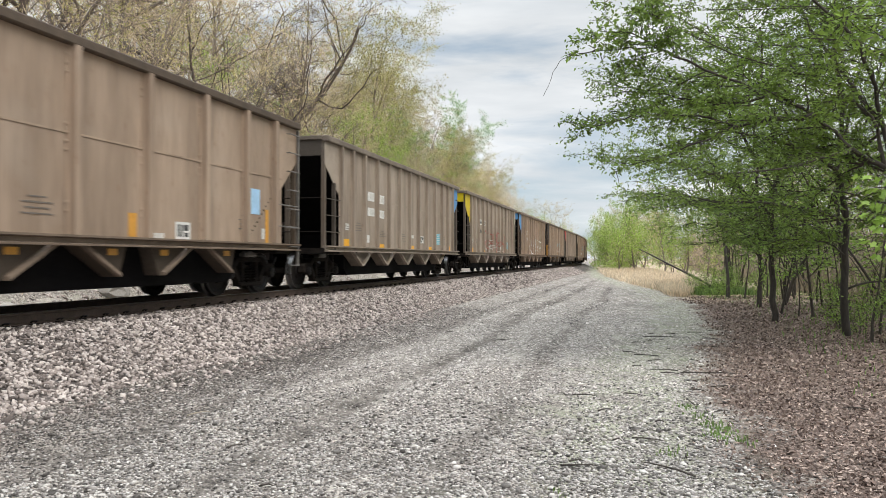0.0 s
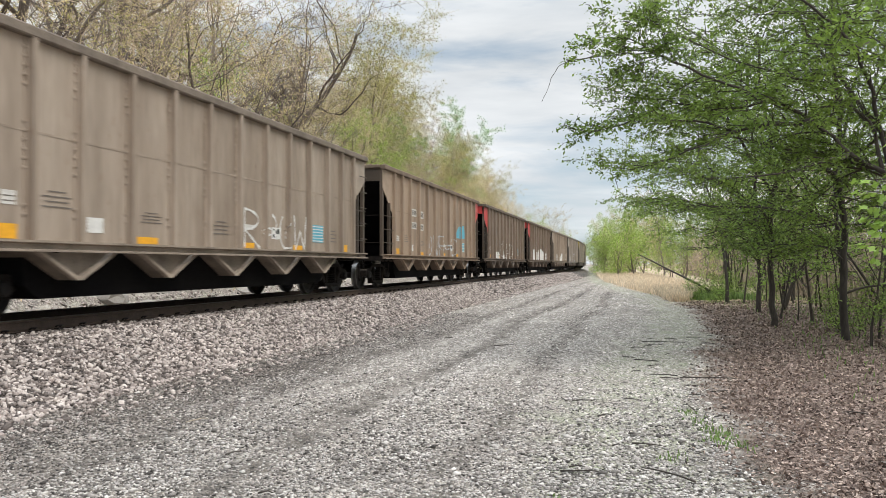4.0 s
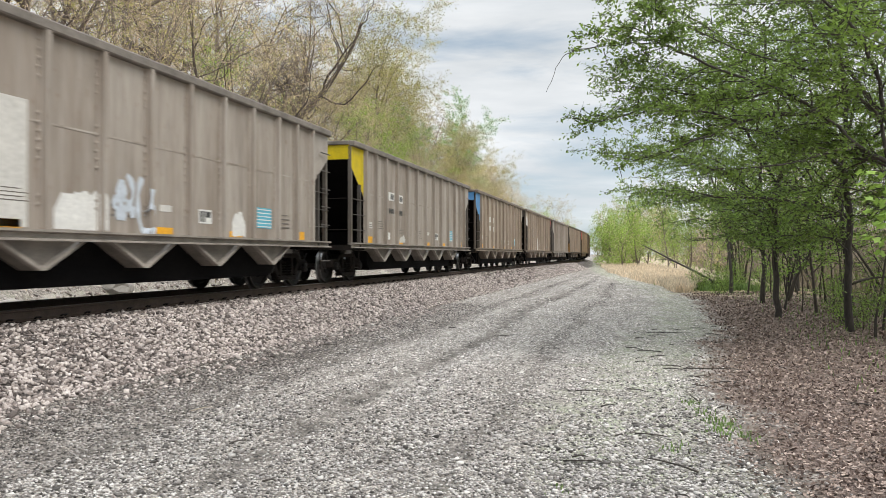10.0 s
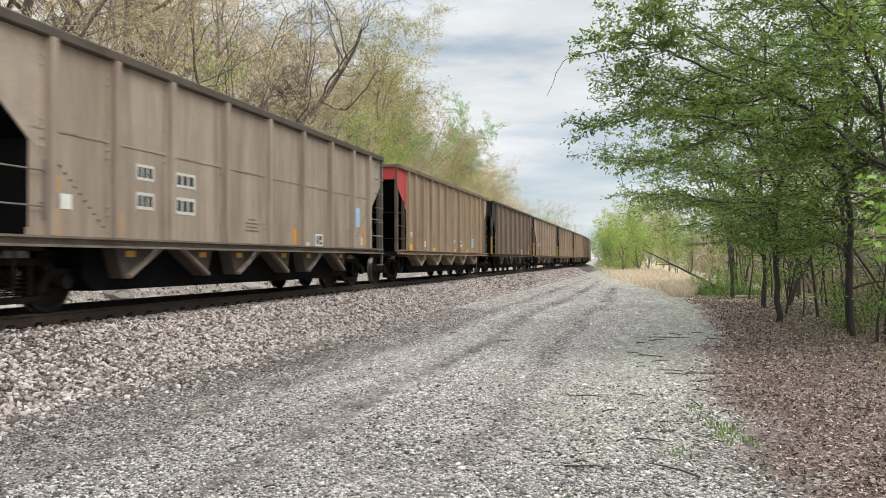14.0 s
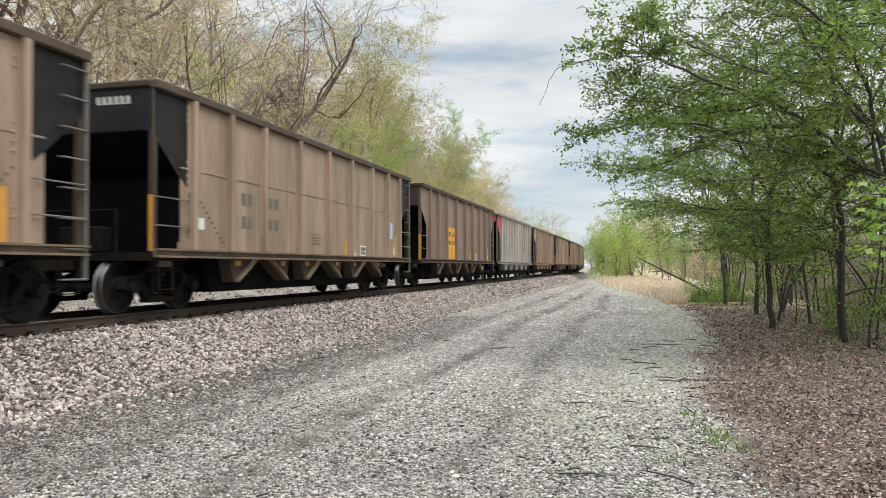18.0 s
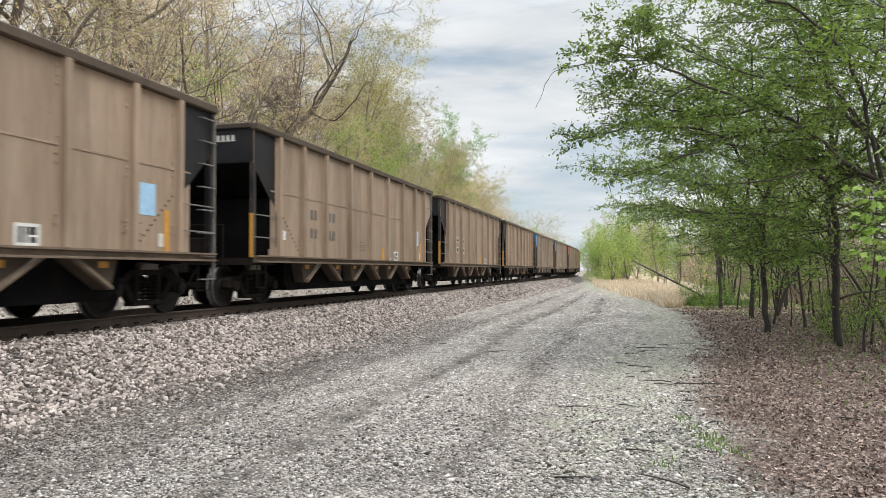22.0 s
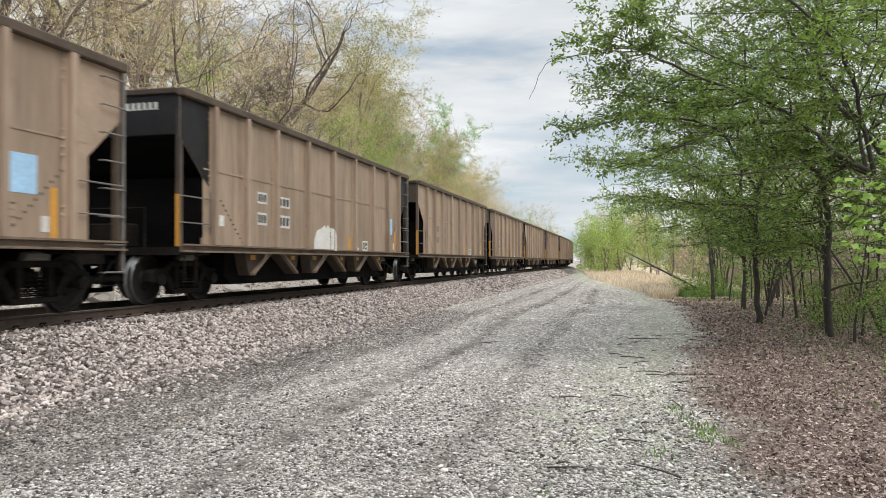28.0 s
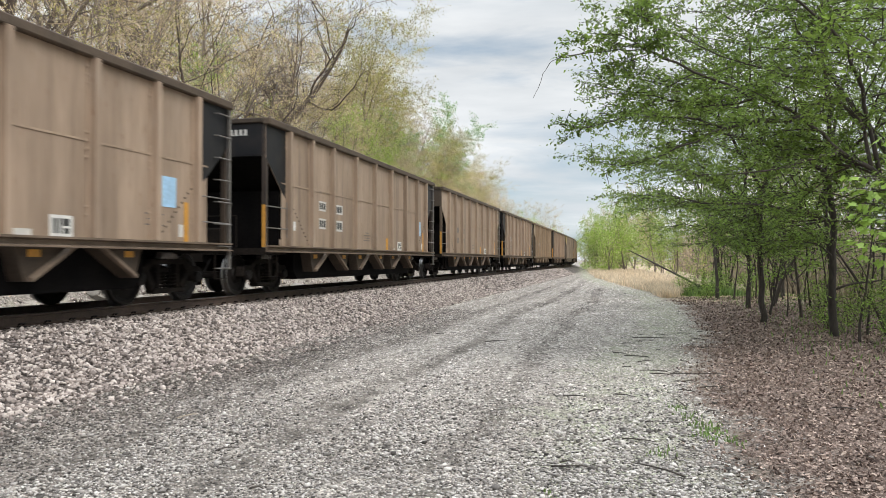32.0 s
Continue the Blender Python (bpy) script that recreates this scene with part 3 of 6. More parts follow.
def scatter_gravel():
    rng = np.random.default_rng(8)
    n = 300000
    depth = 3.4 * (62 / 3.4) ** rng.random(n) ** 0.95
    ang = rng.uniform(-0.83, 0.30, n)
    x, y = depth * np.tan(ang + 0.0), depth
    lat = x - track_x(y)
    dusty = 0.9 * np.exp(-((lat - 3.65) / 0.75) ** 2) * np.clip((23 - y) / 11, 0, 1) + 0.95 * np.exp(-((lat - 6.1 - 0.25 * wobble(0 * y, y, 6)) / 0.25) ** 2) + 0.85 * np.exp(-((lat - 4.75) / 0.28) ** 2) + 0.8 * np.exp(-((lat - 7.7 - 0.2 * wobble(0 * y, y, 4, 2)) / 0.25) ** 2)
    keep = (lat > 3.2) & (x < edge_x(y) + 0.2 + 0.45 * rng.normal(size=n) * (rng.random(n) < 0.3) - 0.30 * wobble(x, y, 0.9, 2.0)) & (rng.random(n) > dusty * 0.8)
    # bare and heaped patches, drawn out along the lane
    thin = 0.5 * wobble(x * 2.2, y * 0.45, 1.0, 4.0) + 0.5 * wobble(x * 4.1, y * 1.1, 0.6, 9.0)
    keep &= rng.random(n) < np.clip(0.72 + 0.75 * thin, 0.12, 1.0)
    x, y, depth = x[keep], y[keep], depth[keep]
    s = rng.uniform(0.011, 0.029, len(x)) * np.interp(depth, [3, 12, 30, 62], [1.15, 1.35, 2.0, 2.6]) * np.where(rng.random(len(x)) < 0.03, 1.9, 1)
    m = 34000
    yc = 3.4 * (24 / 3.4) ** rng.random(m)
    lc = 3.75 + rng.normal(size=m) * 0.55
    # dark ruts besides
    k = 11000
    yr = 3.6 * (48 / 3.6) ** rng.random(k)
    which = rng.integers(0, 3, k)
    lr = np.choose(which, [4.75 + 0 * yr, 6.1 + 0.25 * wobble(0 * yr, yr, 6), 7.7 + 0.2 * wobble(0 * yr, yr, 4, 2)]) + rng.normal(size=k) * 0.15
    broken = rng.random(k) < 0.55 + 0.9 * wobble(which * 9.0, yr, 2.2, 3.0)
    yc, lc = np.concatenate([yc, yr[broken]]), np.concatenate([lc, lr[broken]])
    xc = track_x(yc) + lc
    ok = (lc > 3.1) & (xc < edge_x(yc))
    xc, yc = xc[ok], yc[ok]
    sc = rng.uniform(0.012, 0.034, len(xc)) * np.interp(yc, [3, 12, 30, 50], [0.95, 1.2, 2.0, 2.8])
    stones("coal_chips", np.stack([xc, yc, ground_z(xc, yc) + sc * 0.1], 1), sc, M_COALCHIP, 10, "coal-blackened stone chips at the foot of the ballast", 0.9, category="gravel", half=True)
    near = depth < 6.5 + 5 * rng.random(len(depth))
    xn, yn, sn = x[near], y[near], s[near] * 1.15
    stones("gravel", np.stack([xn, yn, ground_z(xn, yn) + sn * 0.14], 1), sn, M_CHIP, 12, "loose grey limestone chips on a gravel lane", 0.5, category="gravel")
    x, y, s = x[~near], y[~near], s[~near]
    stones("gravel", np.stack([x, y, ground_z(x, y) + s * 0.1], 1), s, M_GRAVEL, 9, "loose grey limestone chips on a gravel lane", 0.9, category="gravel", half=True)


def scatter_litter():
    rng = np.random.default_rng(11)
    n = 130000
    y = 3.4 * (34 / 3.4) ** rng.random(n)
    x = edge_x(y) - 0.4 + rng.uniform(0, 1, n) ** 0.85 * (3.4 + 0.25 * y)
    keep = rng.random(n) < np.clip((x - edge_x(y) + 0.30 * wobble(x, y, 0.9, 2.0)) / 0.8 + 0.05, 0, 1)
    x, y = x[keep], y[keep]
    n = len(x)
    s = rng.uniform(0.010, 0.025, n) * np.interp(y, [3, 30], [1.0, 2.4])
    v0 = np.array([(-1, 0, 0.25), (0, -0.55, -0.1), (1, 0, 0.3), (0, 0.55, 0.15)])[None] * (1 + rng.uniform(-0.4, 0.4, (n, 4, 3)))
    tilt = np.where(rng.random((n, 1, 1)) < 0.7, 0.35, 1.0)
    v = np.einsum("nij,nkj->nki", turns(rng, n), v0) * np.concatenate([np.ones((n, 1, 2)), tilt], 2)
    v = v * s[:, None, None] + np.stack([x, y, ground_z(x, y) + 0.012], 1)[:, None, :]
    f = (np.array([(0, 1, 2), (0, 2, 3)])[None] + 4 * np.arange(n)[:, None, None]).reshape(-1, 3)
    tagged(new("leaf_litter", quick_mesh("leaf_litter", v.reshape(-1, 3), f, M_LITTER)), "brown dead leaves strewn over the forest floor", "leaf litter", kind="stuff")


scatter_ballast()
scatter_gravel()
scatter_litter()


# ---- track ----
def build_track():
    base = tagged(new("railway_track"), "rusty steel rails on timber sleepers in ballast", "railway track", kind="structure")
    ys = steps((-800, -20, 60), (-20, 94, 6), (94, 262, 4), (262, 1300, 80))
    web = [(-0.07, 0), (0.07, 0), (0.07, 0.012), (0.012, 0.03), (0.012, 0.13), (0.036, 0.14), (0.036, 0.165), (-0.036, 0.165), (-0.036, 0.14), (-0.012, 0.13), (-0.012, 0.03), (-0.07, 0.012)]
    for side in (-1, 1):
        for name, prof, z0, mat in (("rail", web, RAIL_Z - 0.172, M_RAIL), ("rail_head", [(-0.035, 0.165), (0.035, 0.165), (0.03, 0.172), (-0.03, 0.172)], RAIL_Z - 0.172, M_RAILTOP)):
            g = Geo()
            n = len(prof)
            for y in ys:
                x = float(track_x(y)) + side * 0.75
                g.v += [(x + a, y, z0 + b) for a, b in prof]
            for i in range(len(ys) - 1):
                for k in range(n):
                    a, b = i * n + k, i * n + (k + 1) % n
                    g.f.append((a, b, b + n, a + n))
            part(name, g, mat, base)
    tie = Geo().box(-1.3, 1.3, -0.115, 0.115, -0.18, 0).mesh("sleeper", M_SLEEPER, bevel=0.012)
    clip = Geo()
    clip.box(-0.075, 0.095, -0.05, 0.05, 0, 0.012)
    clip.tube([(0.035, -0.04, 0.03), (0.075, -0.045, 0.05), (0.10, 0, 0.05), (0.075, 0.045, 0.05), (0.035, 0.04, 0.03)], 0.013, 5)
    clip = clip.mesh("rail_clip", M_WHEEL)
    y = 3.0
    while y < 100:
        x = float(track_x(y))
        t = part("sleeper", tie, None, base, at=(x, y, RAIL_Z - 0.174))
        t.rotation_euler = (0, 0, random.uniform(-0.01, 0.01))
        if y < 62:
            part("rail_clip", clip, None, base, at=(x + 0.75 + 0.055, y, RAIL_Z - 0.172))
        y += 0.5 if y < 62 else 0.6


build_track()


# ---- coal cars ----
# local space: y along the car (front end at -7.1), x across, z from the rail top
CAR, BODY, HALF, TOP, SILL, WHEEL_R = 15.8, 14.2, 1.62, 3.87, 1.04, 0.457
HL = BODY / 2
POSTS_A = [-6.1, -5.26, -4.36, -3.27, -2.18, -1.09, 0.0, 1.09, 2.18, 3.27, 4.36, 5.26, 6.1]
POSTS_B = [-6.03, -4.77, -3.4, -1.68, 0.0, 1.62, 3.25, 4.73, 5.95]


def bogie_meshes():
    out = {}
    for side in (-1, 1):
        g = Geo()
        x = side * 0.98
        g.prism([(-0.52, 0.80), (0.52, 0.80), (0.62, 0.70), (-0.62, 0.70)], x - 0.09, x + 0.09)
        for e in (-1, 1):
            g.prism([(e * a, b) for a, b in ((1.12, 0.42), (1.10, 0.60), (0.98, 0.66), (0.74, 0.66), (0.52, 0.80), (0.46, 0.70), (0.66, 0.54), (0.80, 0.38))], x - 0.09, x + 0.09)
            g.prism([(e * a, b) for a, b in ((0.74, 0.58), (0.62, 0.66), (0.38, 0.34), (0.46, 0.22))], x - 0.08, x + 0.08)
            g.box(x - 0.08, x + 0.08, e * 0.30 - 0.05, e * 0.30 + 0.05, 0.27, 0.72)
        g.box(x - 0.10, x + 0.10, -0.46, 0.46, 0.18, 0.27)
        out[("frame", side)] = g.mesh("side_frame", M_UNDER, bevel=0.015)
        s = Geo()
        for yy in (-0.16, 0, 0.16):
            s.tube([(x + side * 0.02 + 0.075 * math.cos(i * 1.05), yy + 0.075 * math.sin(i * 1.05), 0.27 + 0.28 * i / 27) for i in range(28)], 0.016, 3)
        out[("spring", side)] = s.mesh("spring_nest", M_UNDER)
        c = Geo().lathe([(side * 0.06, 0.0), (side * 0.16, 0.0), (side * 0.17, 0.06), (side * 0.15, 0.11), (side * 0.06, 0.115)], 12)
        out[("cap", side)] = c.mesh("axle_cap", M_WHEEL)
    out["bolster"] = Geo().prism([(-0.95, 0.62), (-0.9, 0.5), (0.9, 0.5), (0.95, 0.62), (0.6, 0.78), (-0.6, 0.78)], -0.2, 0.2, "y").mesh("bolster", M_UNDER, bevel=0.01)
    w = Geo()
    for side in (-1, 1):
        x = side * 0.75
        w.lathe([(x + side * 0.075, 0.09), (x + side * 0.08, 0.17), (x + side * 0.035, 0.20), (x + side * 0.03, 0.34), (x + side * 0.065, 0.37), (x + side * 0.068, 0.443)], 24)
        w.lathe([(x - side * 0.068, 0.48), (x - side * 0.068, 0.36), (x - side * 0.03, 0.34), (x - side * 0.03, 0.10)], 24)
    w.tube([(-0.98, 0, 0), (0.98, 0, 0)], 0.085, 8)
    plain = len(w.f)
    for side in (-1, 1):
        x = side * 0.75
        w.lathe([(x + side * 0.068, 0.443), (x + side * 0.06, WHEEL_R - 0.004), (x - side * 0.03, WHEEL_R), (x - side * 0.045, 0.482), (x - side * 0.068, 0.48)], 24)
    me = w.mesh("wheelset", [M_WHEEL, M_TREAD])
    me.polygons.foreach_set("material_index", [0 if i < plain else 1 for i in range(len(me.polygons))])
    out["wheelset"] = me
    return out


BOGIE = bogie_meshes()
BEARING = Geo().prism([(-0.26, 0.80), (0.26, 0.80), (0.20, 0.93), (-0.20, 0.93)], 0.92, 1.10).mesh("side_bearing", M_GALV, bevel=0.03)


def add_bogie(car, y):
    bogie = part("bogie", BOGIE["bolster"], None, car, at=(0, y, 0))
    for side in (-1, 1):
        part("side_frame", BOGIE[("frame", side)], None, bogie)
        if side < 0:
            continue
        part("spring_nest", BOGIE[("spring", side)], None, bogie)
        for e in (-0.89, 0.89):
            part("axle_cap", BOGIE[("cap", side)], None, bogie, at=(side * 0.98, e, WHEEL_R))
    part("side_bearing", BEARING, None, bogie)
    for e in (-0.89, 0.89):
        part("wheelset", BOGIE["wheelset"], None, bogie, at=(0, e, WHEEL_R))


def chute_meshes(type_b, side=0):
    """A discharge trough: a V-shaped bin, and the raised lips along its slopes. side: which slope of a B car's trough is the long one."""
    z0, x = SILL - 0.08, HALF - 0.10
    if type_b:
        edge = [(-side * 0.20, z0), (side * 0.86, z0), (0.03 * side, z0 - 0.47), (-0.03 * side, z0 - 0.47)]
    else:
        edge = [(-0.80, z0), (0.80, z0), (0.05, z0 - 0.40), (-0.05, z0 - 0.40)]
    bin_ = Geo().prism(edge, -x, x)
    line = [edge[1], edge[2]] if type_b else [edge[1], edge[2], edge[3], edge[0]]
    inner = [(y * 0.86, z + 0.055) for y, z in line]
    inner[0] = (line[0][0] * 0.88, line[0][1])
    if not type_b:
        inner[-1] = (line[-1][0] * 0.88, line[-1][1])
    lip = Geo().prism(line + inner[::-1], x, HALF - 0.01)
    return bin_.mesh("chute", M_TRIM, bevel=0.008), lip.mesh("chute_lip", M_TRIM)


def post_mesh(side, type_b):
    w, d = (0.05, 0.10) if not type_b else (0.07, 0.115)
    g = Geo()
    prof = [(-w * 1.7, 0), (w * 1.7, 0), (w * 1.7, 0.012), (w, 0.018), (w * 0.85, d), (-w * 0.85, d), (-w, 0.018), (-w * 1.7, 0.012)]
    n = len(prof)
    for z in (SILL + 0.06, TOP - 0.14):
        g.v += [(side * (HALF + b), a, z) for a, b in prof]
    g.f += [tuple(range(n))[::-1], tuple(range(n, 2 * n))] + [(i, (i + 1) % n, n + (i + 1) % n, n + i) for i in range(n)]
    # stitch welds and bolts down the front flange, with gaps
    z = TOP - 0.28
    k = 0
    while z > SILL + 0.3 and side > 0:
        k += 1
        if k % 9 < (6 if not type_b else 4):
            y, h = -w * 1.5, 0.022
            g.add([(HALF + 0.012, y - 0.05, z - h), (HALF + 0.012, y + 0.02, z - h), (HALF + 0.012, y + 0.02, z + h), (HALF + 0.012, y - 0.05, z + h), (HALF + 0.03, y - 0.015, z)],
                  [(0, 1, 4), (1, 2, 4), (2, 3, 4), (3, 0, 4)])
        z -= 0.12
    return g.mesh("post", M_BODY)


POST_MESH = {(s, b): post_mesh(s, b) for s in (-1, 1) for b in (False, True)}
CHUTE = {False: chute_meshes(False), -1: chute_meshes(True, -1), 1: chute_meshes(True, 1)}
CHUTES_A = [(y, False) for y in (-4.3, -2.15, 0.0, 2.15, 4.3)]
CHUTES_B = [(-4.35, 1), (-2.1, -1), (-1.07, 1), (1.1, -1), (2.13, 1), (4.37, -1)]


def decal(car, name, y0, y1, z0, z1, mat, label="", proud=0.004, x=None):
    """A thin painted or stuck-on sheet on the near side."""
    xx = (HALF if x is None else x) + proud
    return part(name, Geo().box(xx, xx + 0.002, y0, y1, z0, z1), mat, car, label)


def barred(car, name, y0, y1, z0, z1, base, ink, bars, label=""):
    """A sheet with plain bars for writing that cannot be read."""
    g = Geo()
    if base is not None:
        g.box(HALF + 0.004, HALF + 0.006, y0, y1, z0, z1)
    plain = len(g.f)
    ly, lz = y1 - y0, z1 - z0
    for a, b, c, d in bars:
        g.box(HALF + 0.0062, HALF + 0.0075, y0 + a * ly, y0 + b * ly, z0 + c * lz, z0 + d * lz)
    me = g.mesh(name, [base or ink, ink])
    me.polygons.foreach_set("material_index", [0 if i < plain else 1 for i in range(len(me.polygons))])
    return part(name, me, None, car, label)


P_WHITE, P_ORANGE, P_CYAN, P_SKY, P_INK, P_DIM = (paint("white_paint", (0.72, 0.71, 0.68)), paint("orange_paint", (0.60, 0.29, 0.04)), paint("cyan_sheet", (0.10, 0.42, 0.55)),
                                                   paint("pale_blue_sheet", (0.36, 0.58, 0.80)), paint("black_paint", (0.03, 0.03, 0.03)), paint("faded_lettering", (0.14, 0.118, 0.10)))
P_AMBER = paint("amber_paint", (0.78, 0.38, 0.015))
P_SILVER, P_REDPAINT, P_LILAC, P_GREYW = paint("silver_spray", (0.52, 0.54, 0.56)), paint("red_spray", (0.30, 0.085, 0.06)), paint("pale_spray", (0.55, 0.60, 0.66)), paint("chalky_white", (0.60, 0.58, 0.54))
FOUR = [(0.08, 0.28, 0.18, 0.82), (0.36, 0.58, 0.18, 0.82), (0.66, 0.9, 0.18, 0.82)]
PAIR = [(0.08, 0.40, 0.04, 0.96), (0.56, 0.88, 0.04, 0.96)]
LINES = [(0.0, 1.0, 0.0, 0.08), (0.1, 0.9, 0.3, 0.38), (0.0, 1.0, 0.6, 0.68), (0.2, 0.8, 0.9, 0.98)]
STRIPES = [(0.0, 1.0, k / 6 + 0.05, k / 6 + 0.10) for k in range(6)]


def base_car(name, type_b):
    car = new(name)
    p = lambda n, g, m=M_BODY, lab="", bevel=0.0: part(n, g, m, car, lab, bevel=bevel)
    cut_in, cut_z0, cut_z1 = (0.95, 2.40, 3.15) if not type_b else (0.75, 2.33, 3.0)
    for side in (-1, 1):
        x0, x1 = sorted((side * HALF, side * (HALF - 0.012)))
        o = [(-HL, TOP - 0.06), (-HL, cut_z1), (-HL + cut_in, cut_z0), (-HL + cut_in, SILL), (HL - cut_in, SILL), (HL - cut_in, cut_z0), (HL, cut_z1), (HL, TOP - 0.06)]
        p("side_sheet", Geo().prism(o, x0, x1))
        xs = sorted((side * HALF, side * (HALF + (0.012 if type_b else 0.005))))
        p("seam", Geo().box(*xs, -HL + cut_in, HL - cut_in, 2.50, 2.53))
        xa, xb = sorted((side * (HALF - 0.06), side * (HALF + 0.11)))
        p("top_chord", Geo().box(xa, xb, -HL - 0.03, HL + 0.03, TOP - 0.15, TOP), M_TRIM, bevel=0.02)
        p("side_sill", Geo().prism([(side * (HALF - 0.05), SILL - 0.09), (side * (HALF + 0.11), SILL - 0.09), (side * (HALF + 0.11), SILL - 0.065), (side * (HALF + 0.03), SILL - 0.05),
                                    (side * (HALF + 0.03), SILL + 0.01), (side * (HALF + 0.11), SILL + 0.03), (side * (HALF + 0.11), SILL + 0.06), (side * (HALF - 0.05), SILL + 0.06)], -HL if side > 0 else 1.2 - HL, HL if side > 0 else HL - 1.2, "y"), M_TRIM)
        for y in (POSTS_B if type_b else POSTS_A) if side > 0 else ():
            part("post", POST_MESH[(side, type_b)], None, car, at=(0, y, 0))
    for e in (-1, 1):
        y0, y1 = sorted((e * HL, e * (HL - 0.015)))
        drop = 0.82 if type_b else 0.50
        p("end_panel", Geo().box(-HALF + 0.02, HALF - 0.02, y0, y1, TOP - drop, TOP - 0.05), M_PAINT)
        # near-black sheets: the shade of the open end is put into their colour
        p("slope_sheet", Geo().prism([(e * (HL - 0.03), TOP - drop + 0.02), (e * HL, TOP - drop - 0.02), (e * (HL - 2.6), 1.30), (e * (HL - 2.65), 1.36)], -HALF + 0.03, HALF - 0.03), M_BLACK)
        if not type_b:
            # sheet added to close the gap under the slope sheet as dark shade
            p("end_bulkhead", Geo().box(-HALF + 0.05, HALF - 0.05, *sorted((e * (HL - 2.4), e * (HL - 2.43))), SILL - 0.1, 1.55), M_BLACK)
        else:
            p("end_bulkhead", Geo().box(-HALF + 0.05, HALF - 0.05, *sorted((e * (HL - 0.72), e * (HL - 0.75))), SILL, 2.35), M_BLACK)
        p("end_chord", Geo().box(-HALF + 0.06, HALF - 0.06, *sorted((e * (HL - 0.05), e * (HL + 0.06))), TOP - 0.11, TOP - 0.004), M_TRIM, bevel=0.015)
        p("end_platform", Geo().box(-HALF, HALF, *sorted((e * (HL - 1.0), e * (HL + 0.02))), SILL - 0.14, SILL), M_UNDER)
        for side in (-1, 1):
            x0, x1 = sorted((side * (HALF - 0.10), side * (HALF + 0.0)))
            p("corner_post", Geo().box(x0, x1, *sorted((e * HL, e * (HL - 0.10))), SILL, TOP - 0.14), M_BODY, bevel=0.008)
            xs = sorted((side * (HALF + 0.003), side * (HALF + 0.006)))
            inner = 6.0
            p("corner_plate", Geo().prism([(e * HL, TOP - 0.15), (e * HL, cut_z1), (e * (HL - cut_in), cut_z0), (e * inner, cut_z0 - (0.25 if type_b else 0.1)), (e * inner, TOP - 0.15)], *xs), M_PAINT)
            if side < 0:
                continue
            lad, rungs = Geo(), []
            if type_b:
                for z in (1.48, 1.95):
                    rungs.append([(side * HALF, e * HL, z), (side * (HALF + 0.06), e * (HL - 0.06), z), (side * (HALF + 0.06), e * (HL - 0.95), z), (side * HALF, e * (HL - 1.0), z)])
                if e > 0:
                    for z in np.arange(0.62, 3.7, 0.42):
                        rungs.append([(side * HALF, e * (HL - 0.03), z), (side * (HALF + 0.09), e * (HL - 0.03), z), (side * (HALF + 0.09), e * (HL - 0.50), z), (side * HALF, e * (HL - 0.50), z)])
                    lad.box(*sorted((side * (HALF + 0.02), side * (HALF + 0.07))), HL - 0.06, HL, 0.6, 3.7)
            else:
                for z in np.arange(1.45, 2.6, 0.42):
                    rungs.append([(side * (HALF + 0.03), e * (HL - 0.03), z), (side * (HALF + 0.03), e * (HL - 0.95), z)])
                for z in np.arange(0.62, 3.6, 0.44) if e > 0 else ():
                    rungs.append([(side * (HALF + 0.07), e * (HL - 0.02), z), (side * (HALF + 0.07), e * (HL - 0.55), z)])
                lad.box(*sorted((side * (HALF - 0.05), side * (HALF + 0.04))), *sorted((e * (HL - 0.56), e * (HL - 0.64))), SILL - 0.1, 2.72)
            if not lad.v:
                lad.box(HALF + 0.0, HALF + 0.03, *sorted((e * (HL - 0.97), e * (HL - 1.03))), 1.3, 2.1)
            ladder = p("ladder", lad, M_GALV if type_b else M_TRIM)
            for rung in rungs:
                part("rung", Geo().tube(rung, 0.014, 5), M_GALV if type_b else M_TRIM, ladder)
            p("sill_step", Geo().tube([(side * (HALF + 0.02), e * (HL - a), b) for a, b in ((0.12, 0.9), (0.12, 0.42), (0.5, 0.42), (0.5, 0.9))], 0.016, 5), M_UNDER)
        if not type_b:
            for x in (-0.58, 0.58):
                p("end_post", Geo().box(x - 0.06, x + 0.06, *sorted((e * (HL - 0.02), e * (HL - 0.10))), SILL, TOP - 0.50), M_BODY, bevel=0.008)
            for z in (1.45, 2.3):
                p("handrail", Geo().tube([(-HALF + 0.08, e * (HL + 0.03), z), (HALF - 0.08, e * (HL + 0.03), z)], 0.014, 5), M_UNDER)
            if e < 0:
                p("end_lettering", Geo().box(-0.42, 0.30, -HL - 0.005, -HL - 0.003, TOP - 0.36, TOP - 0.16), P_GREYW, "white stencil block")
            p("brake_cylinder", Geo().tube([(-0.35, e * (HL - 0.7), 1.55), (0.5, e * (HL - 0.7), 1.55)], 0.2, 10), M_UNDER)
        else:
            p("handrail", Geo().tube([(-0.5, e * (HL - 0.02), SILL), (-0.5, e * (HL - 0.02), 1.75), (0.9, e * (HL - 0.02), 1.75), (0.9, e * (HL - 0.02), SILL)], 0.018, 5), M_UNDER)
            p("brake_box", Geo().box(-0.35, 0.45, *sorted((e * (HL - 0.5), e * (HL - 0.15))), SILL, SILL + 0.45), M_UNDER, bevel=0.03)
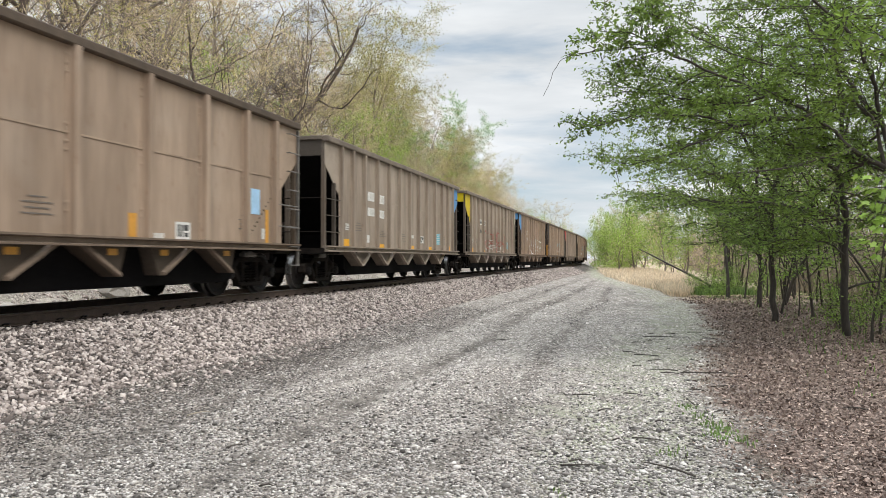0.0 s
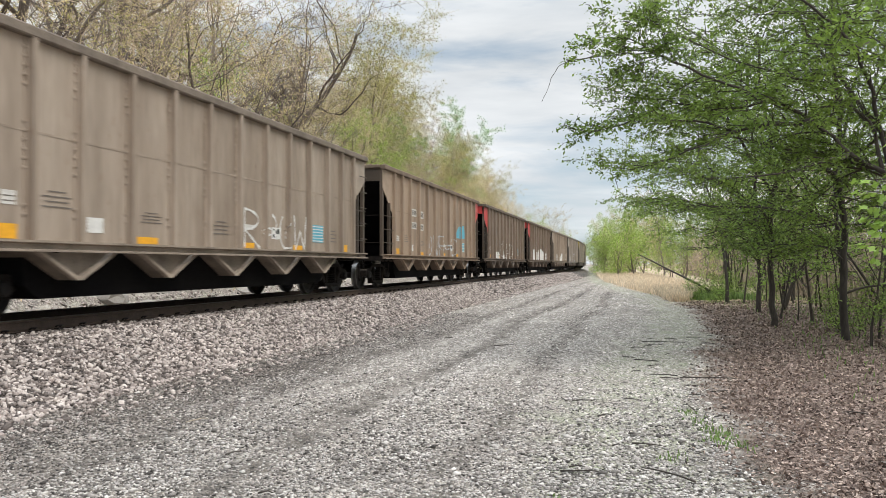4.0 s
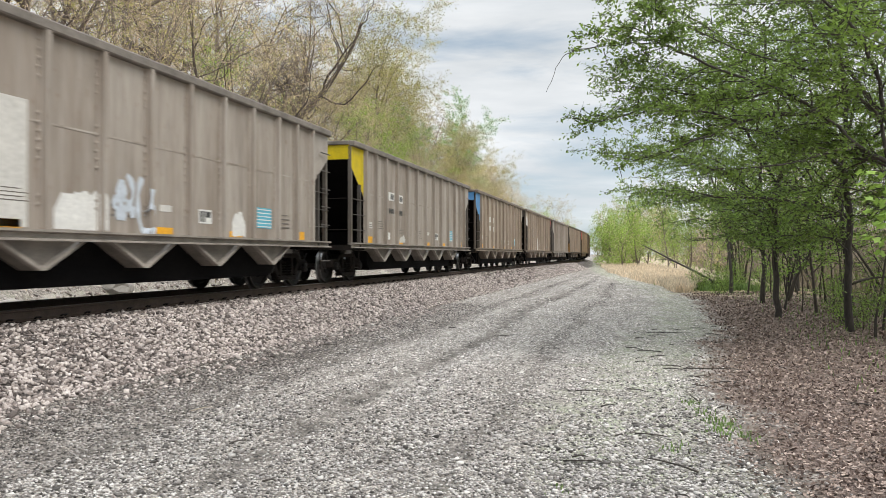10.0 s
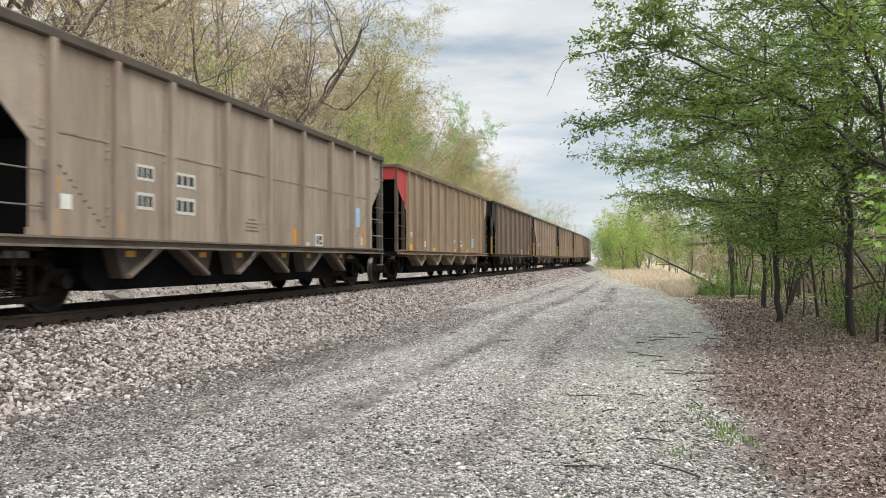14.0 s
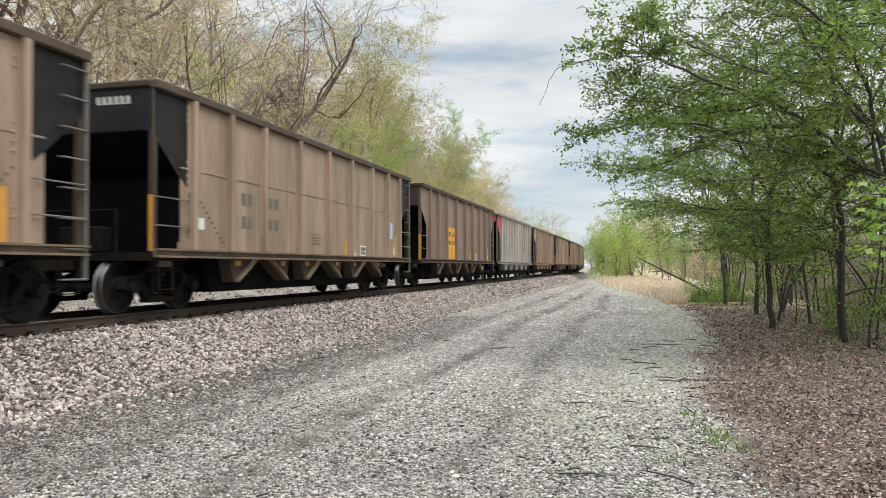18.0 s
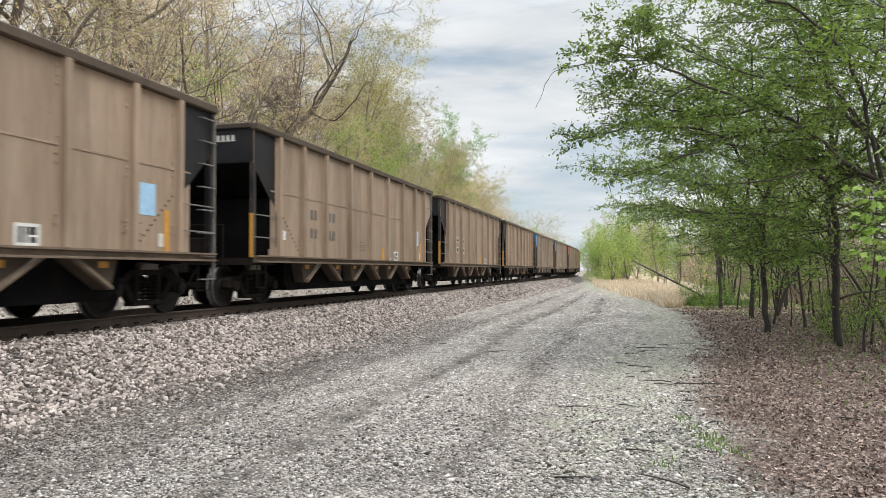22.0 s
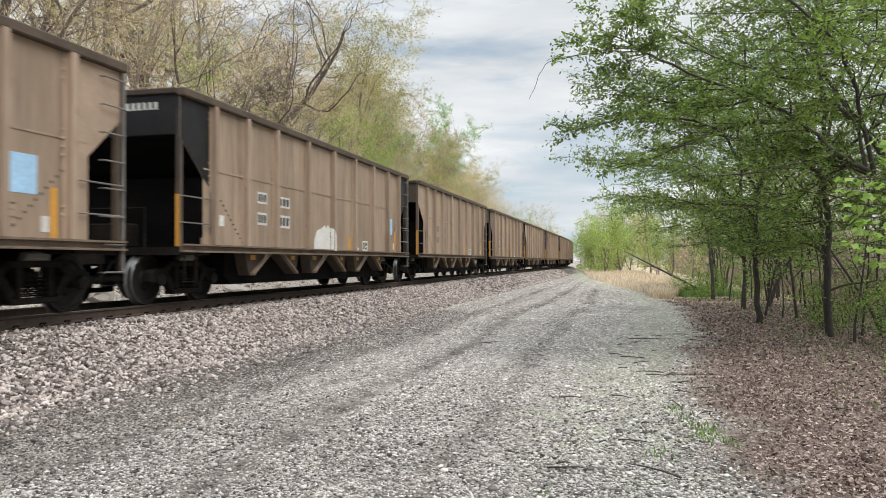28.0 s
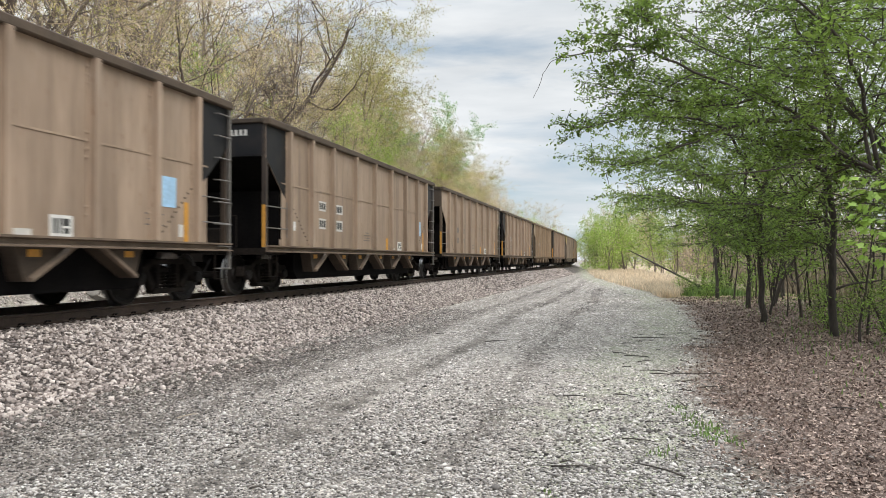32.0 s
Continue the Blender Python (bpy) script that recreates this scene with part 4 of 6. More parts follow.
            if e < 0:
                # plain bars on the upper end panel
                for k0, k1 in ((0, 4), (5, 11)):
                    g = Geo()
                    g.box(-0.05 + k0 * 0.115, -0.08 + k1 * 0.115, -HL - 0.005, -HL - 0.003, TOP - 0.37, TOP - 0.355)
                    for k in range(k0, k1):
                        g.box(-0.05 + k * 0.115, 0.02 + k * 0.115, -HL - 0.006, -HL - 0.003, TOP - 0.36, TOP - 0.24)
                    p("end_lettering", g, P_GREYW)
                p("safety_strip", Geo().box(HALF - 0.09, HALF - 0.005, -HL - 0.008, -HL - 0.003, SILL + 0.02, 1.98), P_ORANGE, "orange safety strip")
        c = Geo()
        c.box(-0.10, 0.10, *sorted((e * (HL - 0.2), e * (HL + 0.62))), 0.74, 0.98)
        c.prism([(-0.16, e * (HL + 0.6)), (0.16, e * (HL + 0.6)), (0.18, e * (HL + 0.82)), (0.05, e * (HL + 0.97)), (-0.14, e * (HL + 0.92))], 0.72, 1.0, "z")
        p("coupler", c, M_UNDER, bevel=0.01)
        p("brake_hose", Geo().tube([(0.35, e * (HL + 0.1), 0.8), (0.35, e * (HL + 0.4), 0.5), (0.30, e * (HL + 0.7), 0.38), (0.2, e * (HL + 0.93), 0.46)], 0.025, 5), M_BLACK)
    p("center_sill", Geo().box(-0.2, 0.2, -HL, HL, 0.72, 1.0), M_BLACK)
    # solid block standing for the black shade between and behind the troughs
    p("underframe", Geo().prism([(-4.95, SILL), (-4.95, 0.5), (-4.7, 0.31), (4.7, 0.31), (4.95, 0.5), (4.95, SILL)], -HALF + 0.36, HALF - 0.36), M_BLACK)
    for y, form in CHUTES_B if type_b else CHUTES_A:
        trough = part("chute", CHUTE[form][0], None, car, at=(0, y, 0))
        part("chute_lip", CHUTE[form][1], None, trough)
        if type_b:
            part("safety_patch", Geo().box(HALF - 0.098, HALF - 0.094, *sorted((form * 0.02, form * 0.24)), SILL - 0.22, SILL - 0.12), P_ORANGE, trough, "faded orange patch")
    for y in (-6.0, 6.0):
        add_bogie(car, y)
    # the marks that every car of the kind wears
    if type_b:
        barred(car, "placard", 2.42, 2.86, 1.10, 1.40, P_WHITE, P_INK, [(0.14, 0.3, 0.15, 0.85), (0.38, 0.5, 0.15, 0.85), (0.55, 0.86, 0.5, 0.85), (0.6, 0.86, 0.15, 0.4)], "white framed placard")
        decal(car, "tag", 1.77, 2.10, 1.10, 1.19, P_GREYW)
        decal(car, "consolidated_plate", 4.66, 5.36, 1.68, 2.20, P_SKY, "pale blue stencil sheet")
        barred(car, "tag", -5.92, -5.60, 1.47, 1.68, P_WHITE, P_INK, [(0, 0.12, k / 5, k / 5 + 0.1) for k in range(5)])
        decal(car, "safety_strip", -5.93, -5.82, 1.09, 1.92, P_ORANGE, "orange safety strip")
        decal(car, "safety_strip", -4.66, -4.54, 1.09, 1.50, P_ORANGE, "orange safety strip")
        decal(car, "safety_strip", 1.20, 1.40, 1.11, 1.48, P_ORANGE, "orange safety strip")
        decal(car, "safety_strip", 5.60, 5.74, 1.10, 1.80, P_ORANGE, "orange safety strip")
        decal(car, "tag", 5.44, 5.58, 1.18, 1.40, P_GREYW)
        # bolts that follow the slope sheet inside
        for e in (-1, 1):
            g = Geo()
            for k in range(11):
                y, z = e * (5.82 - 0.095 * k), 2.05 - 0.088 * k
                g.box(HALF, HALF + 0.014, y - 0.016, y + 0.016, z - 0.016, z + 0.016)
            tagged(p("bolt_row", g, M_TRIM), kind="stuff")
    else:
        decal(car, "safety_strip", -6.0, -5.45, 1.11, 1.30, P_AMBER, "orange safety patch")
        barred(car, "tag", -4.22, -3.86, 1.24, 1.46, P_WHITE, P_GREYW, [(0, 0.15, k / 5, k / 5 + 0.1) for k in range(5)])
        for a, b in ((-3.08, -2.55), (0.22, 0.66), (2.46, 2.95)):
            decal(car, "safety_strip", a, b, 1.11, 1.22, P_AMBER, "orange safety patch")
        decal(car, "safety_strip", 5.42, 5.76, 1.11, 1.30, P_AMBER, "orange safety patch")
        decal(car, "tag", 0.30, 0.62, 1.48, 1.59, P_GREYW)
        barred(car, "placard", 1.42, 1.84, 1.33, 1.58, P_WHITE, P_INK, [(0.1, 0.28, 0.12, 0.88), (0.35, 0.5, 0.12, 0.88), (0.55, 0.9, 0.45, 0.88)], "white framed placard")
        barred(car, "consolidated_plate", 3.52, 4.14, 1.32, 1.74, P_CYAN, P_WHITE, STRIPES, "blue striped stencil sheet")
        barred(car, "tag", -5.72, -5.48, 1.54, 1.72, P_GREYW, P_DIM, [(0.1, 0.9, 0.2, 0.3), (0.1, 0.9, 0.55, 0.65)])
    for y0, y1, z0, z1 in ((-5.05, -4.5, 1.55, 1.78), (-3.0, -2.45, 1.45, 1.62), (-0.9, -0.35, 1.35, 1.6), (4.5, 5.0, 1.35, 1.65)):
        if not type_b or y0 > -1:
            barred(car, "stencil", y0, y1, z0, z1, None, P_DIM, LINES)
    return car


RED, YELLOW, BLUE, BLK = (0.52, 0.06, 0.058), (0.62, 0.47, 0.01), (0.10, 0.28, 0.55), (0.012, 0.012, 0.014)
MURK = (0.235, 0.18, 0.14)
TAN, GREY, BROWN, DARK, LIGHT, RUST = (0.375, 0.307, 0.246), (0.395, 0.352, 0.308), (0.375, 0.28, 0.207), (0.17, 0.125, 0.095), (0.455, 0.43, 0.40), (0.37, 0.275, 0.185)
COAL = (0.255, 0.188, 0.148)
# kind, body colour, front corner colour, rear corner colour (None: the body's), number panel style
CARS = [
    ("B", BROWN, None, None, 0), ("B", BROWN, None, None, 0), ("A", TAN, None, BLUE, 1), ("A", TAN, YELLOW, None, 2), ("A", BROWN, BLUE, None, 1), ("B", BROWN, BLK, None, 3),
    ("A", TAN, RED, None, 0), ("A", BROWN, None, RED, 4), ("A", MURK, RED, None, 5), ("A", MURK, RED, None, 0), ("A", TAN, None, RED, 5), ("A", GREY, None, RED, 5),
    ("A", GREY, YELLOW, None, 2), ("A", GREY, YELLOW, None, 6), ("A", GREY, YELLOW, None, 2), ("A", TAN, BLUE, None, 1), ("A", TAN, None, RED, 3), ("A", GREY, None, YELLOW, 3),
    ("B", TAN, None, None, 3), ("A", RUST, RED, None, 0), ("B", DARK, BLK, None, 0), ("B", BROWN, None, None, 3), ("B", BROWN, BLK, BLK, 3), ("B", BROWN, BLK, BLK, 5),
    ("B", COAL, None, None, 7), ("A", LIGHT, RED, None, 5), ("A", BROWN, None, RED, 5), ("B", BROWN, BLK, BLK, 3), ("B", BROWN, BLK, None, 5), ("B", BROWN, BLK, None, 3),
    ("B", BROWN, BLK, BLK, 3), ("A", TAN, BLUE, None, 1), ("A", TAN, BLUE, None, 1), ("A", TAN, RED, None, 0), ("B", BROWN, BLK, None, 3), ("B", BROWN, BLK, BLK, 3),
    ("B", BROWN, None, None, 5), ("B", BROWN, DARK, None, 3), ("B", BROWN, None, None, 3), ("B", BROWN, BLK, BLK, 5), ("B", BROWN, BLK, BLK, 3),
    ("B", BROWN, None, None, 5), ("B", BROWN, BLK, None, 3), ("A", RUST, None, None, 1), ("B", BROWN, BLK, BLK, 3), ("A", TAN, YELLOW, None, 0), ("B", BROWN, BLK, None, 3),
    ("B", RUST, None, None, 5), ("A", TAN, RED, None, 0), ("B", BROWN, BLK, None, 3), ("B", BROWN, None, None, 3),
]
FIRST_FRONT = 17.45  # s of the front end of car number 1 at the start; CARS begins with number -1
TRAIN = []


# seconds and metres run: a steady pull of about nineteen metres a second
RUN = [(0, -0.09), (1, 18.80), (2, 37.48), (3, 55.49), (6, 112.19), (7, 130.93), (8, 149.64), (9, 169.38), (10, 187.91), (11, 206.74), (12, 225.64), (13, 244.29), (14, 263.00), (17, 319.56), (18, 338.50), (19, 357.28), (20, 376.43), (21, 395.14), (22, 413.99), (23, 432.97), (24, 451.79), (25, 470.87), (28, 527.00), (29, 545.84), (30, 564.85), (31, 583.81), (32, 602.92)]


def run(t):
    """How far the train has come after t seconds."""
    return float(np.interp(t, [a for a, b in RUN], [b for a, b in RUN]))


def colour_car(car, body, front, rear, kind_b):
    for o in car.children_recursive:
        kind = o.name.split(".")[0]
        tone = body
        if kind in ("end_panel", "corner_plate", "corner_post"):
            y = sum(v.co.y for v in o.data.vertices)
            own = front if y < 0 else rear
            # unpainted end panels: shade on the end face is put into the colour
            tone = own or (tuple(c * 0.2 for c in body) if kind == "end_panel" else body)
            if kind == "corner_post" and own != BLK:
                # corner posts darkened for the shade at the car ends
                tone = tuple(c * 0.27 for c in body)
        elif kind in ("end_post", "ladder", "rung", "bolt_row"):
            # end posts and ladders carry that shade too; bolt rows share the tone
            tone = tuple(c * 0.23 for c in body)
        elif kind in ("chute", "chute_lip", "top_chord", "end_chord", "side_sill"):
            # trough tones hold undercar shade, lips the light; the darker kind's chords are darker
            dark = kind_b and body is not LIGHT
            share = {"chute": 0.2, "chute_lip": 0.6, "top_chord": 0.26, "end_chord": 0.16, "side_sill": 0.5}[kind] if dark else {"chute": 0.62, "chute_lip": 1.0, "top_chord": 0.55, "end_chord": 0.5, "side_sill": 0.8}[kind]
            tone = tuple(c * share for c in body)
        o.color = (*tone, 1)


def skin(y, posts, depth):
    """How far out the side's skin lies at y, over the posts too."""
    return HALF + (depth if any(abs(y - q) < 0.055 for q in posts) else 0.0) + 0.008


def stroke(geo, pts, width, posts, depth):
    """A sprayed line over sheet and posts: a ribbon through (y, z) points."""
    fine = []
    for (a, b), (c, d) in zip(pts[:-1], pts[1:]):
        n = max(1, int(math.hypot(c - a, d - b) / 0.05))
        fine += [(a + (c - a) * i / n, b + (d - b) * i / n) for i in range(n)]
    fine.append(pts[-1])
    n0 = len(geo.v)
    for i, (y, z) in enumerate(fine):
        y1, z1 = fine[min(i + 1, len(fine) - 1)]
        y2, z2 = fine[max(i - 1, 0)]
        dy, dz = y1 - y2, z1 - z2
        ln = math.hypot(dy, dz) or 1
        w = width / 2 * (0.8 + 0.3 * math.sin(i * 0.9))
        for s in (-1, 1):
            yy, zz = y - s * dz / ln * w, z + s * dy / ln * w
            geo.v.append((skin(y, posts, depth), yy, zz))
    for i in range(len(fine) - 1):
        a = n0 + 2 * i
        geo.f.append((a, a + 1, a + 3, a + 2))


def letters(car, y0, y1, z0, z1, count, mat, seed, width=0.06, fill=None, posts=POSTS_A, depth=0.10, label="sprayed graffiti scrawl"):
    """Scrawled loops and bars that spell nothing."""
    rng = random.Random(seed)
    g = Geo()
    w = (y1 - y0) / count
    for k in range(count):
        c, h = y0 + (k + 0.5) * w, z1 - z0
        form = (k + seed) % 4
        r = w * 0.42
        if form == 0:
            stroke(g, [(c + r * math.sin(a) * 0.9, z0 + h * 0.5 + h * 0.48 * math.cos(a)) for a in np.linspace(0.5, 5.8, 14)], width, posts, depth)
            stroke(g, [(c, z0 + h * 0.3), (c + r * 0.2, z0 + h * 0.75)], width, posts, depth)
        elif form == 1:
            stroke(g, [(c - r, z1), (c - r * 0.8, z0), (c, z0 + h * 0.55), (c + r * 0.7, z0), (c + r, z1)], width, posts, depth)
        elif form == 2:
            stroke(g, [(c - r, z0), (c - r, z1)] + [(c - r + r * 1.8 * math.sin(a), z0 + h * 0.74 + h * 0.26 * math.cos(a)) for a in np.linspace(0, math.pi, 8)] + [(c + r, z0)], width, posts, depth)
        else:
            stroke(g, [(c + r * math.cos(a), z0 + h * (0.25 + 0.5 * i / 15) + h * 0.2 * math.sin(a)) for i, a in enumerate(np.linspace(0, 7.5, 16))], width, posts, depth)
        if fill and rng.random() < 0.5:
            stroke(g, [(c - r * 0.3, z0 + h * 0.2), (c - r * 0.2, z0 + h * 0.85)], w * 0.45, posts, depth)
    part("graffiti", raw_mesh("graffiti", g.v, g.f, mat), None, car, label)


def blotch(car, y0, y1, z0, z1, mat, seed, posts=POSTS_A, depth=0.10, label="white paint patch over old lettering"):
    """A patch of paint rolled on with a ragged edge: upright strips of uneven height."""
    rng = random.Random(seed)
    g = Geo()
    y, top = y0, z1 - 0.3 * (z1 - z0)
    while y < y1:
        w = 0.05
        edge = min((y - y0) / 0.15, (y1 - y) / 0.15, 1.0)
        top += rng.uniform(-0.06, 0.06)
        top = min(max(top, z0 + 0.6 * (z1 - z0)), z1)
        t = z0 + (top - z0) * (0.55 + 0.45 * max(edge, 0))
        b = z0 + rng.uniform(0, 0.03)
        g.v += [(skin(y, posts, depth), y, b), (skin(y, posts, depth), y, t)]
        if len(g.v) > 2:
            n = len(g.v)
            g.f.append((n - 4, n - 2, n - 1, n - 3))
        y += w
    part("paint_patch", raw_mesh("paint_patch", g.v, g.f, mat), None, car, label)


def number_panels(car, style, type_b):
    """Painted-out panels with plain bars where the car's marks stand."""
    if type_b:
        boxes = ((-4.22, -3.78, 2.03, 2.28), (-3.2, -2.62, 2.01, 2.26), (-4.22, -3.78, 1.57, 1.84), (-3.2, -2.62, 1.55, 1.84))
    else:
        boxes = ((-4.0, -3.46, 2.46, 2.72), (-3.1, -2.56, 2.44, 2.70), (-4.0, -3.46, 2.02, 2.26), (-3.1, -2.56, 2.0, 2.24))
    if style in (1, 3, 4):
        base, ink = {1: (P_WHITE, P_GREYW), 3: (P_GREYW, P_INK), 4: (P_GREYW, P_DIM)}[style]
        for b in boxes:
            barred(car, "number_panel", *b, base, ink, FOUR if style != 1 else FOUR[1:3], "white number panel")
    elif style == 2:
        for b in boxes[:2]:
            barred(car, "number_panel", *b, P_WHITE, P_INK, FOUR[1:3], "white number panel")
        for b in boxes[2:]:
            barred(car, "number_panel", *b, None, P_INK, FOUR)
    elif style == 5:
        # large faded characters straight on the sheet, two to a bay
        ends = [(-5.05, -4.55), (-4.0, -3.5)] if not type_b else [(-4.3, -3.8), (-3.2, -2.6)]
        rows = ((2.36, 2.70), (1.82, 2.14)) if not type_b else ((2.02, 2.28), (1.56, 1.82))
        for y0, y1 in ends:
            barred(car, "lettering", y0, y1, *rows[0], None, P_DIM, PAIR)
        for y0, y1 in ends + ([(-2.95, -2.45)] if not type_b else []):
            barred(car, "lettering", y0, y1, *rows[1], None, P_DIM, PAIR)
    elif style == 6:
        decal(car, "number_panel", -4.2, -3.3, 1.12, 2.8, P_WHITE, "large white number panel")
        decal(car, "number_panel", -3.2, -2.45, 1.12, 2.76, P_GREYW, "large white number panel")
    elif style == 7:
        for a, b in ((-3.3, -2.4), (-2.3, -1.78)):
            barred(car, "number_panel", a, b, 1.13, 2.45, P_AMBER, P_INK, [(0.15, 0.35, 0.72, 0.86), (0.5, 0.8, 0.72, 0.86), (0.15, 0.35, 0.45, 0.58), (0.5, 0.8, 0.45, 0.58)], "orange number panel")
        for a, b, top in ((-5.9, -4.9, 2.42), (3.45, 4.55, 2.36)):
            decal(car, "door_panel", a, b, 1.16, top, M_BODY, proud=0.001).color = (*COAL, 1)


def own_paint(number, car):
    """What sets single cars apart: scrawls, patches and repainted posts."""
    if number == 2:
        letters(car, -2.7, 3.3, 1.12, 2.2, 7, P_REDPAINT, 2, 0.11)
        letters(car, -2.6, 2.4, 1.14, 1.75, 5, P_GREYW, 5, 0.06)
    elif number == 3:
        letters(car, -2.8, 3.4, 1.1, 2.25, 7, P_WHITE, 1, 0.075)
    elif number == 4:
        letters(car, -0.7, 2.2, 1.14, 1.85, 6, P_WHITE, 3, 0.05, posts=POSTS_B, depth=0.115)
        blotch(car, 1.05, 2.45, 1.9, 2.36, P_CYAN, 4, POSTS_B, 0.115, "cyan sprayed patch")
        blotch(car, -5.4, -4.85, 1.75, 2.0, paint("navy_patch", (0.05, 0.08, 0.16)), 4, POSTS_B, 0.115, "dark blue paint patch")
    elif number == 5:
        letters(car, 0.2, 3.2, 1.12, 1.9, 4, P_WHITE, 2, 0.06)
    elif number == 6:
        letters(car, -2.2, 2.4, 1.12, 1.9, 5, P_SILVER, 0, 0.06)
        blotch(car, 2.6, 4.2, 1.9, 2.5, P_CYAN, 3, label="cyan sprayed patch")
    elif number == 7:
        letters(car, -2.4, 1.2, 1.05, 2.1, 5, P_WHITE, 0, 0.06)
        blotch(car, -4.1, -3.2, 1.05, 1.75, P_WHITE, 8)
        blotch(car, -1.7, -1.0, 1.05, 1.45, P_WHITE, 9)
    elif number == 8:
        for i, (a, b, h) in enumerate(((-4.7, -3.5, 2.1), (-2.95, -1.8, 2.0), (-1.5, 0.3, 2.1), (0.85, 2.1, 2.0), (2.3, 4.2, 2.0))):
            blotch(car, a, b, 1.10, h, P_WHITE, 20 + i)
    elif number == 9:
        for i, (a, b, h) in enumerate(((-3.64, -2.8, 2.0), (-1.45, -0.6, 2.0), (-0.25, 0.45, 1.85), (0.8, 1.5, 2.0), (5.0, 5.8, 2.0))):
            blotch(car, a, b, 1.10, h, P_WHITE, 30 + i)
    elif number == 10:
        letters(car, -2.1, 1.6, 1.10, 2.1, 5, P_LILAC, 0, 0.075, True)
        blotch(car, -5.4, -4.9, 1.14, 2.1, P_WHITE, 41)
    elif number == 11:
        letters(car, -2.5, 1.3, 1.08, 2.0, 5, P_LILAC, 0, 0.08, True)
        blotch(car, 2.15, 2.75, 1.14, 1.75, P_WHITE, 42)
    elif number == 12:
        blotch(car, -2.0, -0.95, 1.1, 1.95, P_WHITE, 43)
        letters(car, -0.85, 0.2, 1.1, 2.05, 2, P_LILAC, 3, 0.12, True)
        blotch(car, 2.55, 3.05, 1.12, 1.85, P_WHITE, 44)
    elif number == 13:
        blotch(car, -2.9, -2.3, 1.15, 1.5, P_GREYW, 45)
    elif number == 15:
        for i, (a, b, h) in enumerate(((-4.3, -4.0, 1.8), (-3.3, -2.5, 1.85), (-2.0, -0.6, 2.0), (0.2, 0.7, 1.7), (2.2, 2.75, 1.85))):
            blotch(car, a, b, 1.10, h, (P_WHITE, P_LILAC)[i % 2], 50 + i)
        blotch(car, -6.95, -6.3, 2.75, 3.6, P_GREYW, 56, label="white overspray on the corner")
    elif number == 20:
        blotch(car, -5.3, -4.2, 1.75, 2.1, P_GREYW, 60, POSTS_B, 0.115)
    elif number == 25:
        blotch(car, 2.4, 3.15, 1.0, 2.15, P_WHITE, 61)
        blotch(car, 5.35, 5.9, 1.3, 1.6, P_WHITE, 62)
    elif number == 29:
        blotch(car, -1.5, -0.65, 1.05, 1.52, P_WHITE, 63, POSTS_B, 0.115)
    elif number == 31:
        blotch(car, -1.6, -0.2, 1.1, 1.8, P_GREYW, 64)
    elif number == 33:
        blotch(car, -4.6, -2.4, 1.05, 1.6, P_WHITE, 65, POSTS_B, 0.115)
    elif number == 34:
        blotch(car, -1.2, 0.1, 1.05, 1.85, P_WHITE, 66, POSTS_B, 0.115)
    pale = {35: (-1.68,), 37: (-1.68, 1.62, 3.25), 38: ()}.get(number, ())
    for y in pale:
        decal(car, "repainted_post", y - 0.06, y + 0.06, SILL + 0.07, TOP - 0.15, paint("pale_tan_paint", (0.52, 0.46, 0.39)), "post repainted pale tan", proud=0.118)


def build_train():
    made = {}
    for i, (kind, body, front, rear, style) in enumerate(CARS):
        number = i - 1
        car = copy_thing(made[kind], Matrix()) if kind in made else base_car("hopper_car", kind == "B")
        if kind not in made:
            made[kind] = car
        words = {RED: "red", YELLOW: "yellow", BLUE: "blue", BLK: "black", None: "plain", DARK: "dark"}
        tint = {TAN: "tan", GREY: "grey", BROWN: "brown", DARK: "dark brown", LIGHT: "pale grey", RUST: "rusty", COAL: "dark brown", MURK: "dull brown"}[body]
        tagged(car, f"{tint} weathered steel coal hopper car with {words[front]} end", "railway car", group="coal cars of the train")
        colour_car(car, body, front, rear, kind == "B")
        TRAIN.append((number, car, style, kind))
    for number, car, style, kind in TRAIN:
        number_panels(car, style, kind == "B")
        own_paint(number, car)


build_train()


# ---- trees ----
def grow(rng, p, way, length, radius, level, out, spec):
    """One limb and, along it, its side branches: (points, radii, level)."""
    n = spec["joints"][level]
    pts, radii = [Vector(p)], [radius]
    way = Vector(way).normalized()
    step = length / n
    for i in range(n):
        jit = Vector((rng.gauss(0, 1), rng.gauss(0, 1), rng.gauss(0, 1))) * spec["crook"][level]
        way = (way + jit + Vector((0, 0, spec["lift"][level]))).normalized()
        pts.append(pts[-1] + way * step)
        radii.append(max(radius * (1 - (i + 1) / n * spec["taper"][level]), 0.003))
    out.append((pts, radii, level))
    if level + 1 >= len(spec["count"]) + 1:
        return
    k = spec["count"][level]
    for j in range(k):
        u = spec["from"][level] + (1 - spec["from"][level]) * (j + rng.random()) / k
        f = min(u, 0.999) * n
        i = int(f)
        q = pts[i].lerp(pts[i + 1], f - i)
        along = (pts[i + 1] - pts[i]).normalized()
        az = rng.uniform(0, 2 * math.pi)
        side = along.orthogonal().normalized()
        side = side * math.cos(az) + along.cross(side) * math.sin(az)
        if level and spec["flat"]:
            side.z *= 1 - spec["flat"]
        if level == 0 and "pull" in spec:
            side = (side + Vector(spec["pull"])).normalized()
        a = radians(rng.uniform(*spec["angle"][level]))
        d = along * math.cos(a) + side.normalized() * math.sin(a)
        ln = length * rng.uniform(*spec["ratio"][level]) * (1 - spec["cone"][level] * u)
        grow(rng, q, d, ln, radii[i] * spec["thin"][level] * rng.uniform(0.75, 1.1), level + 1, out, spec)


